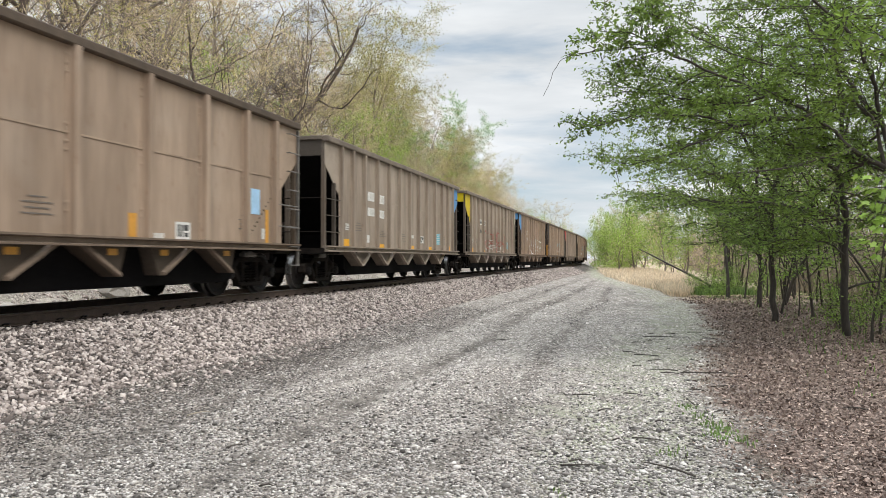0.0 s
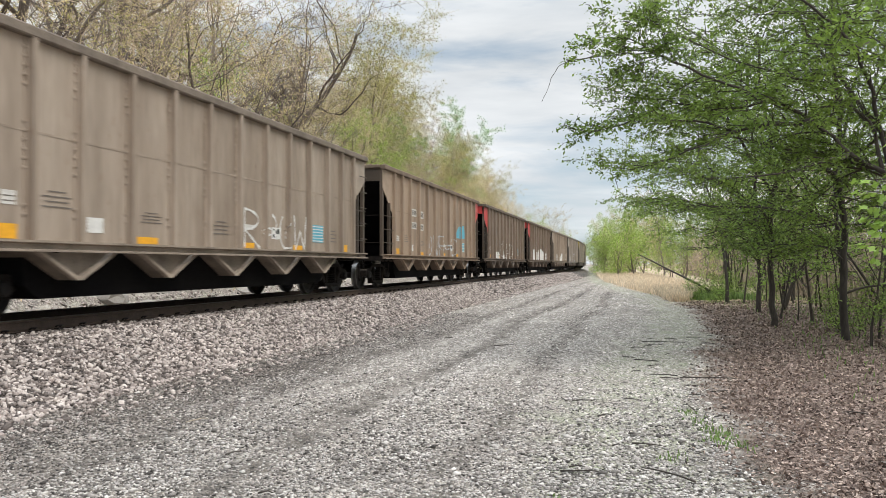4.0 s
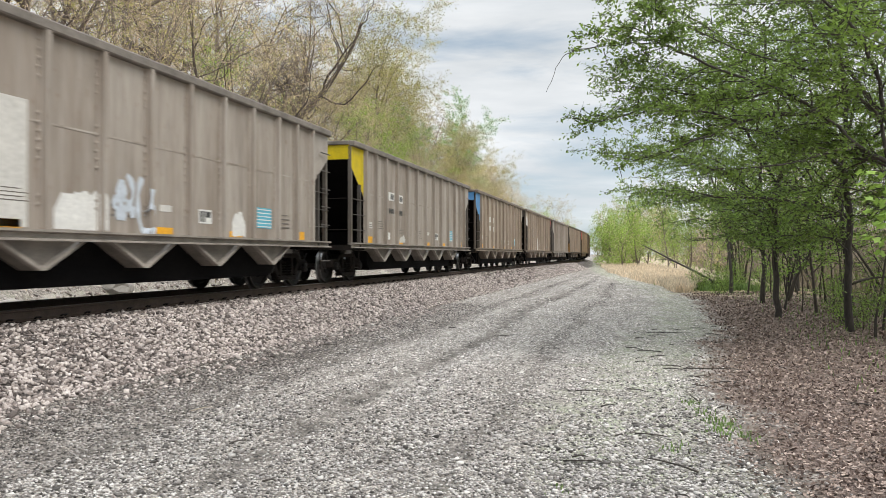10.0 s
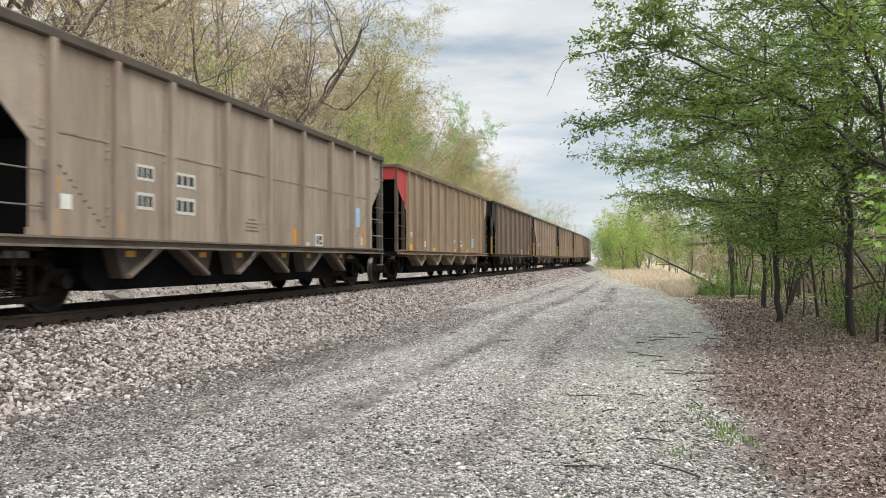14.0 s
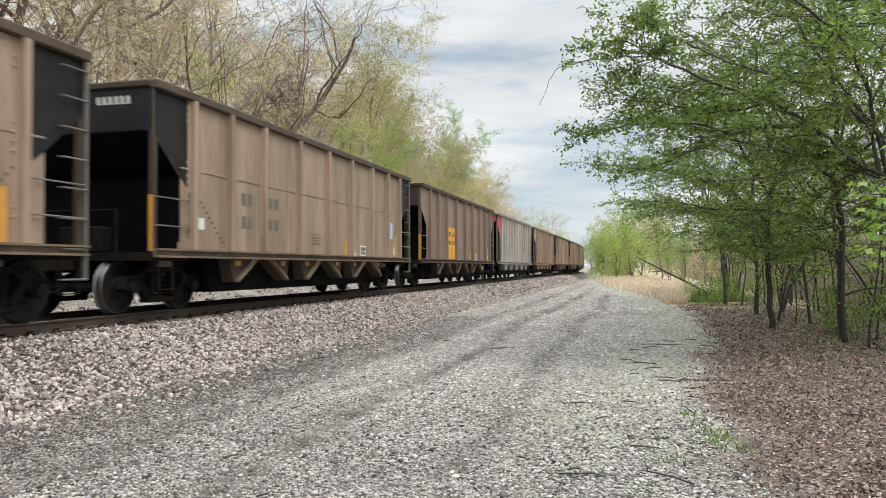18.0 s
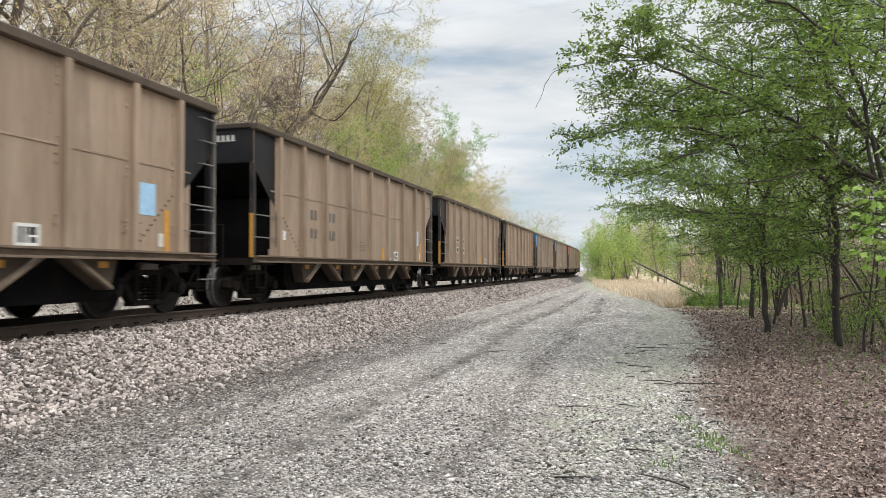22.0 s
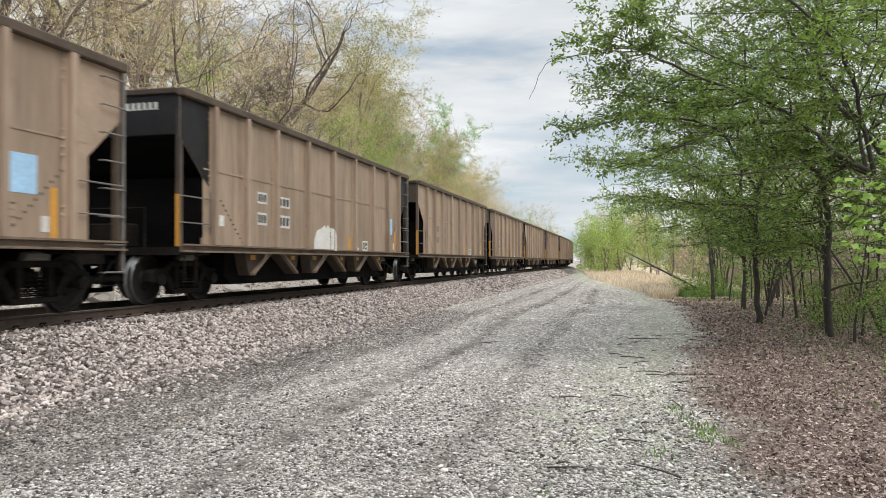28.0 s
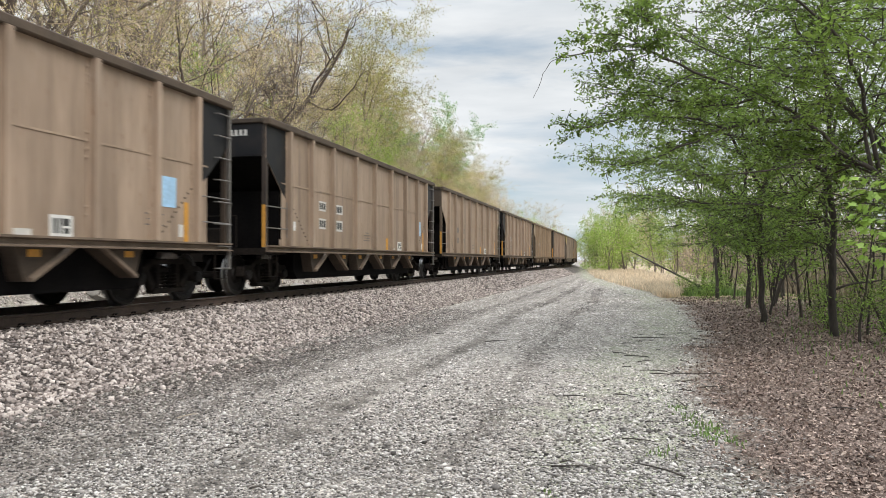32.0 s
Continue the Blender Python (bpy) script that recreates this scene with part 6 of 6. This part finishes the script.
def lane_boughs():
    # the trunk stands back from the lane and leans far out over it
    bough_tree("tree", 301, (4.9, 13.9, float(ground_z(4.9, 13.9))),
               ([(0, 0, -0.15), (-0.15, 0, 1.4), (-0.55, -0.1, 2.4), (-1.05, -0.25, 3.05), (-1.55, -0.5, 3.3), (-2.2, -0.75, 3.9), (-3.05, -1.2, 4.2), (-4.2, -1.8, 4.6), (-4.7, -2.15, 4.8), (-5.1, -2.4, 4.95)], 0.066, 0.008, 40, 1.65),
               [([(-2.1, -0.75, 3.85), (-2.95, -1.2, 3.75), (-3.6, -1.65, 3.55), (-4.2, -2.1, 3.25), (-5.0, -2.55, 2.95)], 0.04, 0.006, 26, 1.0),
                ([(-3.4, -1.5, 3.6), (-4.1, -1.9, 3.75), (-4.9, -2.3, 3.7), (-5.6, -2.65, 3.5)], 0.022, 0.005, 24, 0.9),
                ([(-2.9, -1.1, 4.15), (-3.7, -1.2, 4.05), (-4.5, -1.7, 4.15), (-5.2, -2.2, 4.1)], 0.025, 0.005, 24, 0.9),
                ([(-1.05, -0.25, 3.1), (-1.2, -0.1, 3.95), (-1.7, 0, 4.4), (-2.3, 0, 4.75), (-3.4, -0.05, 5.15), (-4.3, -0.3, 5.6)], 0.035, 0.007, 24, 1.1),
                ([(-0.9, -0.2, 2.9), (-1.15, -0.3, 4.1), (-1.5, -0.6, 5.0), (-2.2, -0.8, 5.7), (-3.2, -1.05, 6.1), (-4.2, -1.5, 6.15), (-4.9, -1.9, 5.9)], 0.04, 0.007, 28, 1.2),
                ([(-1.6, -0.5, 3.35), (-2.3, -1.2, 3.1), (-3.1, -1.6, 2.9), (-3.9, -2.0, 2.85)], 0.03, 0.005, 18, 0.8),
                ([(-4.6, -2.1, 4.75), (-5.3, -2.6, 4.65), (-5.9, -2.8, 4.55), (-6.1, -2.85, 4.3), (-6.25, -2.9, 3.95)], 0.008, 0.003, 0, 0.5)],
               "dark leaning tree in fresh green leaf whose boughs overhang the lane")
    bough_tree("tree", 302, (4.1, 17.0, float(ground_z(4.1, 17.0))),
               ([(0, 0, -0.15), (-0.05, 0, 1.1), (0, 0, 2.3), (-0.15, 0, 3.4), (-0.05, 0, 4.8), (-0.25, 0, 6.2), (-0.1, 0, 7.6)], 0.088, 0.025, 10, 2.2),
               [([(0, 0, 2.3), (-0.6, -0.35, 2.5), (-1.5, -1.0, 2.65), (-2.75, -1.95, 2.65), (-3.8, -2.85, 2.75)], 0.045, 0.007, 34, 1.35),
                ([(-0.1, 0, 3.3), (-1.0, -0.7, 3.8), (-2.1, -1.5, 3.95), (-3.15, -2.3, 4.2), (-4.2, -3.1, 4.1)], 0.05, 0.007, 26, 1.2),
                ([(-0.1, 0, 3.6), (0.7, -0.9, 4.2), (0.9, -1.8, 4.6), (1.0, -2.6, 4.8)], 0.04, 0.008, 14, 1.2),
                ([(0, 0, 1.6), (-0.5, -0.5, 1.9), (-1.2, -0.9, 1.95), (-1.9, -1.2, 1.8)], 0.02, 0.005, 16, 0.8)],
               "dark-barked tree with level boughs in fresh green leaf", dense=21.0)
    bough_tree("tree", 303, (3.25, 20.4, float(ground_z(3.25, 20.4))),
               ([(0, 0, -0.15), (-0.03, 0, 1.4), (-0.02, 0, 2.8), (0.1, 0, 4.0), (-0.2, -0.05, 5.7), (-0.3, -0.1, 7.4)], 0.085, 0.025, 12, 2.3),
               [([(0, 0, 2.5), (-0.8, -0.6, 3.3), (-1.9, -1.4, 3.75), (-3.1, -2.3, 3.85), (-4.2, -3.1, 3.85)], 0.045, 0.007, 28, 1.25),
                ([(0, 0, 2.3), (-0.9, -0.5, 2.75), (-2.0, -1.2, 2.95), (-3.3, -2.1, 3.0)], 0.035, 0.007, 28, 1.3),
                ([(0, 0, 3.2), (-0.6, -0.15, 4.45), (-1.7, -0.9, 5.6), (-3.1, -1.75, 5.95), (-4.1, -3.0, 5.8)], 0.05, 0.007, 26, 1.3),
                ([(0.05, 0, 3.5), (0.7, -0.2, 4.4), (1.1, -0.65, 5.4)], 0.04, 0.01, 16, 1.2),
                ([(0, 0, 1.7), (0.5, -0.5, 2.0), (1.2, -0.8, 2.0)], 0.02, 0.005, 14, 0.9),
                ([(0, 0, 1.9), (-0.5, -0.4, 2.1), (-1.1, -0.8, 2.0)], 0.02, 0.005, 12, 0.8)],
               "straight dark-barked tree in fresh green leaf at the wood's edge", dense=24.0, size=0.075)
    bough_tree("tree", 304, (3.8, 26.6, float(ground_z(3.8, 26.6))),
               ([(0, 0, -0.15), (0.03, 0, 1.5), (-0.1, 0, 3.0), (-0.05, 0, 5.0), (-0.3, 0, 7.0), (-0.2, 0, 8.6)], 0.085, 0.02, 16, 2.6),
               [([(0, 0, 2.4), (-1.0, -0.5, 3.1), (-2.2, -1.0, 3.4), (-3.5, -1.6, 3.3)], 0.04, 0.007, 26, 1.4),
                ([(-0.1, 0, 3.2), (-0.9, -0.3, 4.3), (-2.2, -0.8, 4.9), (-3.7, -1.4, 4.9)], 0.04, 0.007, 26, 1.5),
                ([(0, 0, 2.1), (-0.8, 0.4, 2.6), (-2.0, 0.7, 2.8), (-2.9, 0.9, 2.7)], 0.03, 0.006, 20, 1.2)],
               "slim dark-barked tree in fresh green leaf farther down the lane", dense=17.0, size=0.095)


def far_woods():
    rng = random.Random(51)
    protos = []
    for i, (m, d) in enumerate(((M_LIME, 9.0), (M_BRIGHT, 8.0), (M_BUD, 1.2))):
        t = tree("tree", 90 + i, spec_of(BARE, height=9 + i, radius=0.12, count=(18, 6, 4), **{"from": (0.03, 0.1, 0.1)}), M_BARK, M_TWIG, ((2, 3), d, 0.2, 0.25, False, m), hair=((2, 3), 1.0, 0.6, 0.02, 0.2), twig_width=0.03)
        protos.append(tagged(t, ("lime green bushy tree at the end of the lane", "bright green bushy tree at the end of the lane", "budding brown tree at the end of the lane")[i], "tree", group="trees at the end of the lane"))
    spots = []
    for k in range(20):
        y = rng.uniform(95, 140)
        x = -0.052 * y + rng.uniform(0.0, 6.0)
        spots.append((x, y, rng.choice((0, 0, 1)), rng.uniform(0.55, 0.9), rng.uniform(0, 360)))
    for k in range(14):
        y = rng.uniform(52, 95)
        x = float(edge_x(y)) + rng.uniform(6.5, 13)
        spots.append((x, y, rng.choice((2, 2, 2, 0)), rng.uniform(0.5, 0.8), rng.uniform(0, 360)))
    for k in range(36):
        y = rng.uniform(150, 300)
        x = -0.12 * y + rng.uniform(-8, 40)
        spots.append((x, y, rng.choice((0, 1, 2, 2, 2)), rng.uniform(0.9, 1.3), rng.uniform(0, 360)))
    scatter_trees(protos, spots)
    # the bare woods behind the lane's trees
    for k in range(26):
        y = rng.uniform(46, 135)
        x = max(7.5, float(edge_x(y)) + 9) + rng.uniform(0, 16) + y * 0.06
        p = HILL[rng.choice((0, 2, 3, 4, 4))]
        copy_thing(p, Matrix()).matrix_basis = pose(x, y, float(ground_z(x, y)) - 0.1, 0, 0, rng.uniform(0, 360)) @ Matrix.Scale(rng.uniform(0.5, 0.85), 4)
    r = np.random.default_rng(52)
    n = 26000
    y = r.uniform(22, 130, n)
    x = np.maximum(6.5, edge_x(y) + 6) + r.random(n) * np.interp(y, [20, 45, 70], [6, 9, 22])
    blades("woodland_brush", np.stack([x, y, ground_z(x, y)], 1), np.interp(y, [20, 45, 80, 130], [1.6, 2.6, 4.5, 6.0]), 0.03, M_WOODS, 53, "tan leafless brush under the trees", "brush")


def undergrowth():
    rng = random.Random(61)
    protos = []
    for i in range(3):
        t = tree("shrub", 120 + i, spec_of(SHRUB, height=2.0 + 0.5 * i), M_BARKD, M_BARKD, ((1, 2), 18.0, 0.085, 0.06, True, M_LEAF if i == 2 else M_BRIGHT))
        protos.append(tagged(t, "low green shrub under the trees", "shrub", group="shrubs under the trees"))
    spots = [(2.5, 36.6, 1, 0.45, 200), (3.0, 37.0, 1, 0.5, 20), (3.5, 36.4, 1, 0.5, 310), (2.8, 35.4, 1, 0.42, 80), (4.1, 37.4, 1, 0.55, 140), (4.8, 38.5, 1, 0.6, 40), (2.9, 32, 1, 0.4, 0), (3.4, 34, 1, 0.45, 50), (4.4, 36, 1, 0.5, 90), (2.7, 35.5, 1, 0.42, 120), (3.6, 37.5, 1, 0.5, 10), (4.9, 33.5, 1, 0.5, 200), (5.6, 36, 1, 0.55, 250), (4.5, 17.6, 1, 0.45, 100), (5.5, 20.5, 1, 0.5, 30), (4.6, 19.5, 0, 0.6, 0), (5.0, 15.8, 0, 0.65, 30), (5.2, 14.2, 2, 0.6, 0)]
    for k in range(15):
        y = rng.uniform(14, 60)
        x = 5.6 + rng.uniform(0, 9) + 0.03 * y
        spots.append((x, y, rng.choice((0, 0, 2, 1)), rng.uniform(0.4, 0.9), rng.uniform(0, 360)))
    scatter_trees(protos, spots)
    # thin bare saplings along the wood's edge
    sap = []
    for i in range(3):
        t = tree("sapling", 160 + i, spec_of(BARE, height=4.5 + i * 0.6, radius=0.03, lean=0.15, count=(4, 5), joints=(7, 4, 3), crook=(0.1, 0.16, 0.2)), M_BARKD, M_BARKD, None, limbs_apart=True, twig_width=0.009)
        sap.append(tagged(t, "thin bare sapling at the wood's edge", "sapling", group="saplings at the wood's edge"))
    spots = []
    for k in range(28):
        y = rng.uniform(12.5, 45)
        spots.append((3.6 + rng.uniform(0, 4) + (0.9 if y < 15 else 0), y, rng.choice((0, 1, 2)), rng.uniform(0.7, 1.2), rng.uniform(0, 360)))
    scatter_trees(sap, spots)


def near_leaves():
    """A maple bough with large bright leaves that hangs in beside the camera."""
    base = new("maple_sapling")
    x0, y0 = 2.80, 8.6
    z0 = float(ground_z(x0, y0))
    stem = [(0, 0, -0.1), (0.02, -0.02, 0.8), (-0.03, 0.02, 1.6), (-0.02, 0.05, 2.4), (0.03, 0.04, 3.0)]
    part("trunk", Geo().tube(stem, [0.022, 0.018, 0.014, 0.009, 0.005], 6), M_BARKD, base, smooth=True)
    rng = random.Random(9)
    lobes = [(0, 0), (0.10, 0.16), (0.42, 0.20), (0.40, 0.42), (0.60, 0.34), (0.72, 0.14), (1.0, 0.0), (0.72, -0.14), (0.60, -0.34), (0.40, -0.42), (0.42, -0.20), (0.10, -0.16)]
    blade = Geo()
    blade.v = [(a, b, -0.25 * b * b - 0.12 * a * a) for a, b in lobes]
    blade.f = [(0, 1, 2), (2, 3, 4), (0, 2, 4), (0, 4, 5), (0, 5, 6), (0, 6, 7), (0, 7, 8), (0, 8, 10), (8, 9, 10), (0, 10, 11)]
    leaf_me = raw_mesh("leaf", blade.v, blade.f, M_BRIGHT)
    for k in range(9):
        h = 1.50 + 0.14 * k
        a = rng.uniform(2.4, 4.2)
        d = (math.cos(a), math.sin(a))
        ln = rng.uniform(0.35, 0.6)
        pts = [(0, 0, h), (d[0] * ln * 0.5, d[1] * ln * 0.5, h + 0.10), (d[0] * ln, d[1] * ln, h + 0.12)]
        twig = part("twig", Geo().tube(pts, [0.007, 0.005, 0.003], 5), M_BARKD, base)
        for j in range(11):
            u = 0.3 + 0.7 * j / 8
            lf = part("leaf", leaf_me, None, twig)
            lf.matrix_basis = pose(d[0] * ln * u, d[1] * ln * u, h + 0.12 * u, rng.uniform(-35, 35), rng.uniform(5, 60), math.degrees(a) + rng.uniform(-100, 100)) @ Matrix.Scale(rng.uniform(0.09, 0.14), 4)
    base.matrix_basis = pose(x0, y0, z0)
    tagged(base, "young maple with broad bright green leaves beside the lane", "sapling")


def blades(name, places, height, width, mat, seed, label, category):
    """Grass: thin bent triangles, joined as stuff."""
    r = np.random.default_rng(seed)
    n = len(places)
    az = r.uniform(0, 2 * np.pi, n)
    h = height * r.uniform(0.5, 1.3, n)
    bend = r.normal(size=(n, 2)) * 0.35 * h[:, None]
    s = np.stack([np.cos(az), np.sin(az)], 1) * width / 2 * r.uniform(0.6, 1.4, (n, 1))
    P = places
    v = np.zeros((n, 5, 3))
    v[:, 0, :2], v[:, 1, :2] = P[:, :2] - s, P[:, :2] + s
    v[:, 2, :2], v[:, 3, :2] = P[:, :2] + bend * 0.4 - s * 0.8, P[:, :2] + bend * 0.4 + s * 0.8
    v[:, 4, :2] = P[:, :2] + bend
    v[:, :, 2] = P[:, 2:3] + np.stack([0 * h - 0.02, 0 * h - 0.02, h * 0.6, h * 0.6, h], 1)
    f = (np.array([(0, 1, 3), (0, 3, 2), (2, 3, 4)])[None] + 5 * np.arange(n)[:, None, None]).reshape(-1, 3)
    return tagged(new(name, quick_mesh(name, v.reshape(-1, 3), f, mat)), label, category, kind="stuff")


def grasses():
    r = np.random.default_rng(71)
    n = 26000
    y = r.uniform(33, 112, n)
    x = edge_x(y) + r.uniform(0, 1, n) ** 0.9 * np.interp(y, [33, 40, 60, 110], [0.5, 2.4, 5.5, 7.0])
    blades("dry_grass", np.stack([x, y, ground_z(x, y)], 1), 0.42, 0.03, M_STRAW, 72, "tall straw-coloured dry grass along the lane's end", "grass")
    n = 340
    tufts = np.array([(0.50, 8.5), (0.56, 8.0), (0.66, 7.6), (0.74, 7.4), (0.82, 7.1), (0.62, 7.2), (0.25, 6.6), (-0.55, 5.2), (0.45, 5.0)])
    near = tufts[r.choice(len(tufts), n, p=[0.12, 0.16, 0.18, 0.16, 0.13, 0.12, 0.06, 0.03, 0.04])] + r.normal(size=(n, 2)) * np.array([0.07, 0.12])
    x, y = near.T
    blades("weeds", np.stack([x, y, ground_z(x, y)], 1), 0.038, 0.017, M_WEED, 73, "small green weeds sprouting from the gravel's edge", "weed")
    n = 2600
    y = r.uniform(34.5, 40.5, n)
    x = 3.4 + (y - 37) * -0.1 + r.normal(size=n) * 0.7
    blades("herb_patch", np.stack([x, y, ground_z(x, y)], 1), 0.26, 0.05, M_WEED, 75, "low bright green herbs round the foot of the fallen tree", "grass")
    n = 5200
    y = r.uniform(8, 40, n)
    x = edge_x(y) + 1.6 + r.uniform(0, 1, n) ** 0.7 * 7
    blades("forest_herbs", np.stack([x, y, ground_z(x, y)], 1), 0.09, 0.02, M_WEED, 74, "thin green herbs on the forest floor", "grass")


def fallen_things():
    g = Geo().tube([(3.5, 36.8, -0.05), (3.1, 37.4, 0.42), (2.4, 38.3, 0.82), (1.5, 39.6, 1.30), (0.7, 40.8, 1.75), (-0.05, 42.0, 2.15)], [0.06, 0.055, 0.05, 0.045, 0.035, 0.02], 8)
    g.tube([(1.5, 39.6, 1.30), (1.1, 40.0, 1.36), (0.6, 40.3, 1.34)], [0.025, 0.018, 0.008], 5)
    log = new("fallen_tree")
    part("trunk", g, M_BARKD, log, smooth=True)
    tagged(log, "dead leaning tree trunk fallen over the dry grass", "fallen tree")
    rng = random.Random(81)
    spots = [(-4.39, 6.9, 0.26, 66, M_DRYWOOD), (0.5, 15.9, 0.9, 1, M_BARKD), (-2.56, 4.87, 0.10, 20, M_BARKD), (-0.05, 4.95, 0.22, 25, M_BARKD), (0.2, 6.0, 0.5, 140, M_BARKD),
             (0.95, 11.2, 0.8, 5, M_BARKD), (0.1, 13.0, 0.4, 170, M_BARKD), (-2.6, 15.0, 0.5, 35, M_BARKD), (-5.3, 12.2, 0.3, 40, M_BARKD)]
    spots += [(rng.uniform(-0.8, 3.0), rng.uniform(5, 16), rng.uniform(0.12, 0.4), rng.uniform(0, 180), M_BARKD) for _ in range(9)]
    spots += [(rng.uniform(-0.9, 0.7) + 0.03 * k, 5.2 + 0.42 * k + rng.uniform(0, 0.4), rng.uniform(0.08, 0.34), rng.gauss(0, 22), M_BARKD) for k in range(30)]
    spots += [(rng.uniform(-5.5, -0.5), rng.uniform(5, 22), rng.uniform(0.08, 0.25), rng.uniform(0, 180), M_BARKD) for _ in range(7)]
    for x, y, ln, turn, mat in spots:
        pts = [(-ln / 2, 0, 0.012), (-ln / 6, rng.uniform(-0.04, 0.04) * ln, 0.02), (ln / 5, rng.uniform(-0.06, 0.06) * ln, 0.022), (ln / 2, 0, 0.01)]
        t = new("twig", Geo().tube(pts, [0.008, 0.007, 0.006, 0.003], 6).mesh("twig", mat, smooth=True))
        t.matrix_basis = pose(x, y, float(ground_z(x, y)) + 0.006, 0, 0, turn)
        tagged(t, "pale dry stick lying on the gravel" if mat is M_DRYWOOD else "dark fallen twig lying on the ground", "twig", group="twigs on the ground")
    # broken rock at the foot of the hill
    for k in range(22):
        y = rng.uniform(11, 46)
        x = float(track_x(y)) - rng.uniform(4.6, 8.5)
        s = rng.uniform(0.25, 0.6)
        bm = bmesh.new()
        bmesh.ops.create_icosphere(bm, subdivisions=2, radius=1)
        for v in bm.verts:
            n3 = noise.noise_vector(v.co * 1.3 + Vector((k * 7.1, 0, 0)))
            v.co = Vector((v.co.x * 1.3, v.co.y, v.co.z * 0.6)) + n3 * 0.35
            v.co = Vector([round(c * 3.5) / 3.5 * 0.5 + c * 0.5 for c in v.co])
        me = bpy.data.meshes.new("rock")
        bm.to_mesh(me)
        bm.free()
        me.materials.append(M_ROCK)
        o = new("rock", me)
        o.matrix_basis = pose(x, y, float(ground_z(x, y)) + 0.12 * s, rng.uniform(-15, 15), rng.uniform(-15, 15), rng.uniform(0, 360)) @ Matrix.Scale(s, 4)
        tagged(o, "pale broken rock at the foot of the hill", "rock", group="rocks beyond the track")


hill_woods()
lane_trees()
lane_boughs()
far_woods()
undergrowth()
near_leaves()
grasses()
fallen_things()


# ---- what moves ----
def motions():
    times = [0.5 * k for k in range(65)]
    for number, car, style, kind in TRAIN:
        rows = []
        for t in times:
            x, y, turn = on_track(FIRST_FRONT + CAR * (number - 1) + HL - run(t))
            rows.append((t, pose(x, y, RAIL_Z, 0, 0, turn)))
        walk(car, rows)
    # the wheels roll as the train runs; wheelsets alike share one set of keys
    keyed = {}
    for number, car, style, kind in TRAIN:
        for w in car.children_recursive:
            if not w.name.startswith("wheelset"):
                continue
            e = round(w.location.y, 2)
            if e not in keyed:
                walk(w, [(k / FPS, pose(0, e, WHEEL_R, math.degrees(run(k / FPS) / WHEEL_R) % 360)) for k in range(32 * FPS + 1)])
                keyed[e] = w
            else:
                w.rotation_mode = "QUATERNION"
                keys = w.animation_data_create()
                keys.action = keyed[e].animation_data.action
                keys.action_slot = keyed[e].animation_data.action_slot


motions()
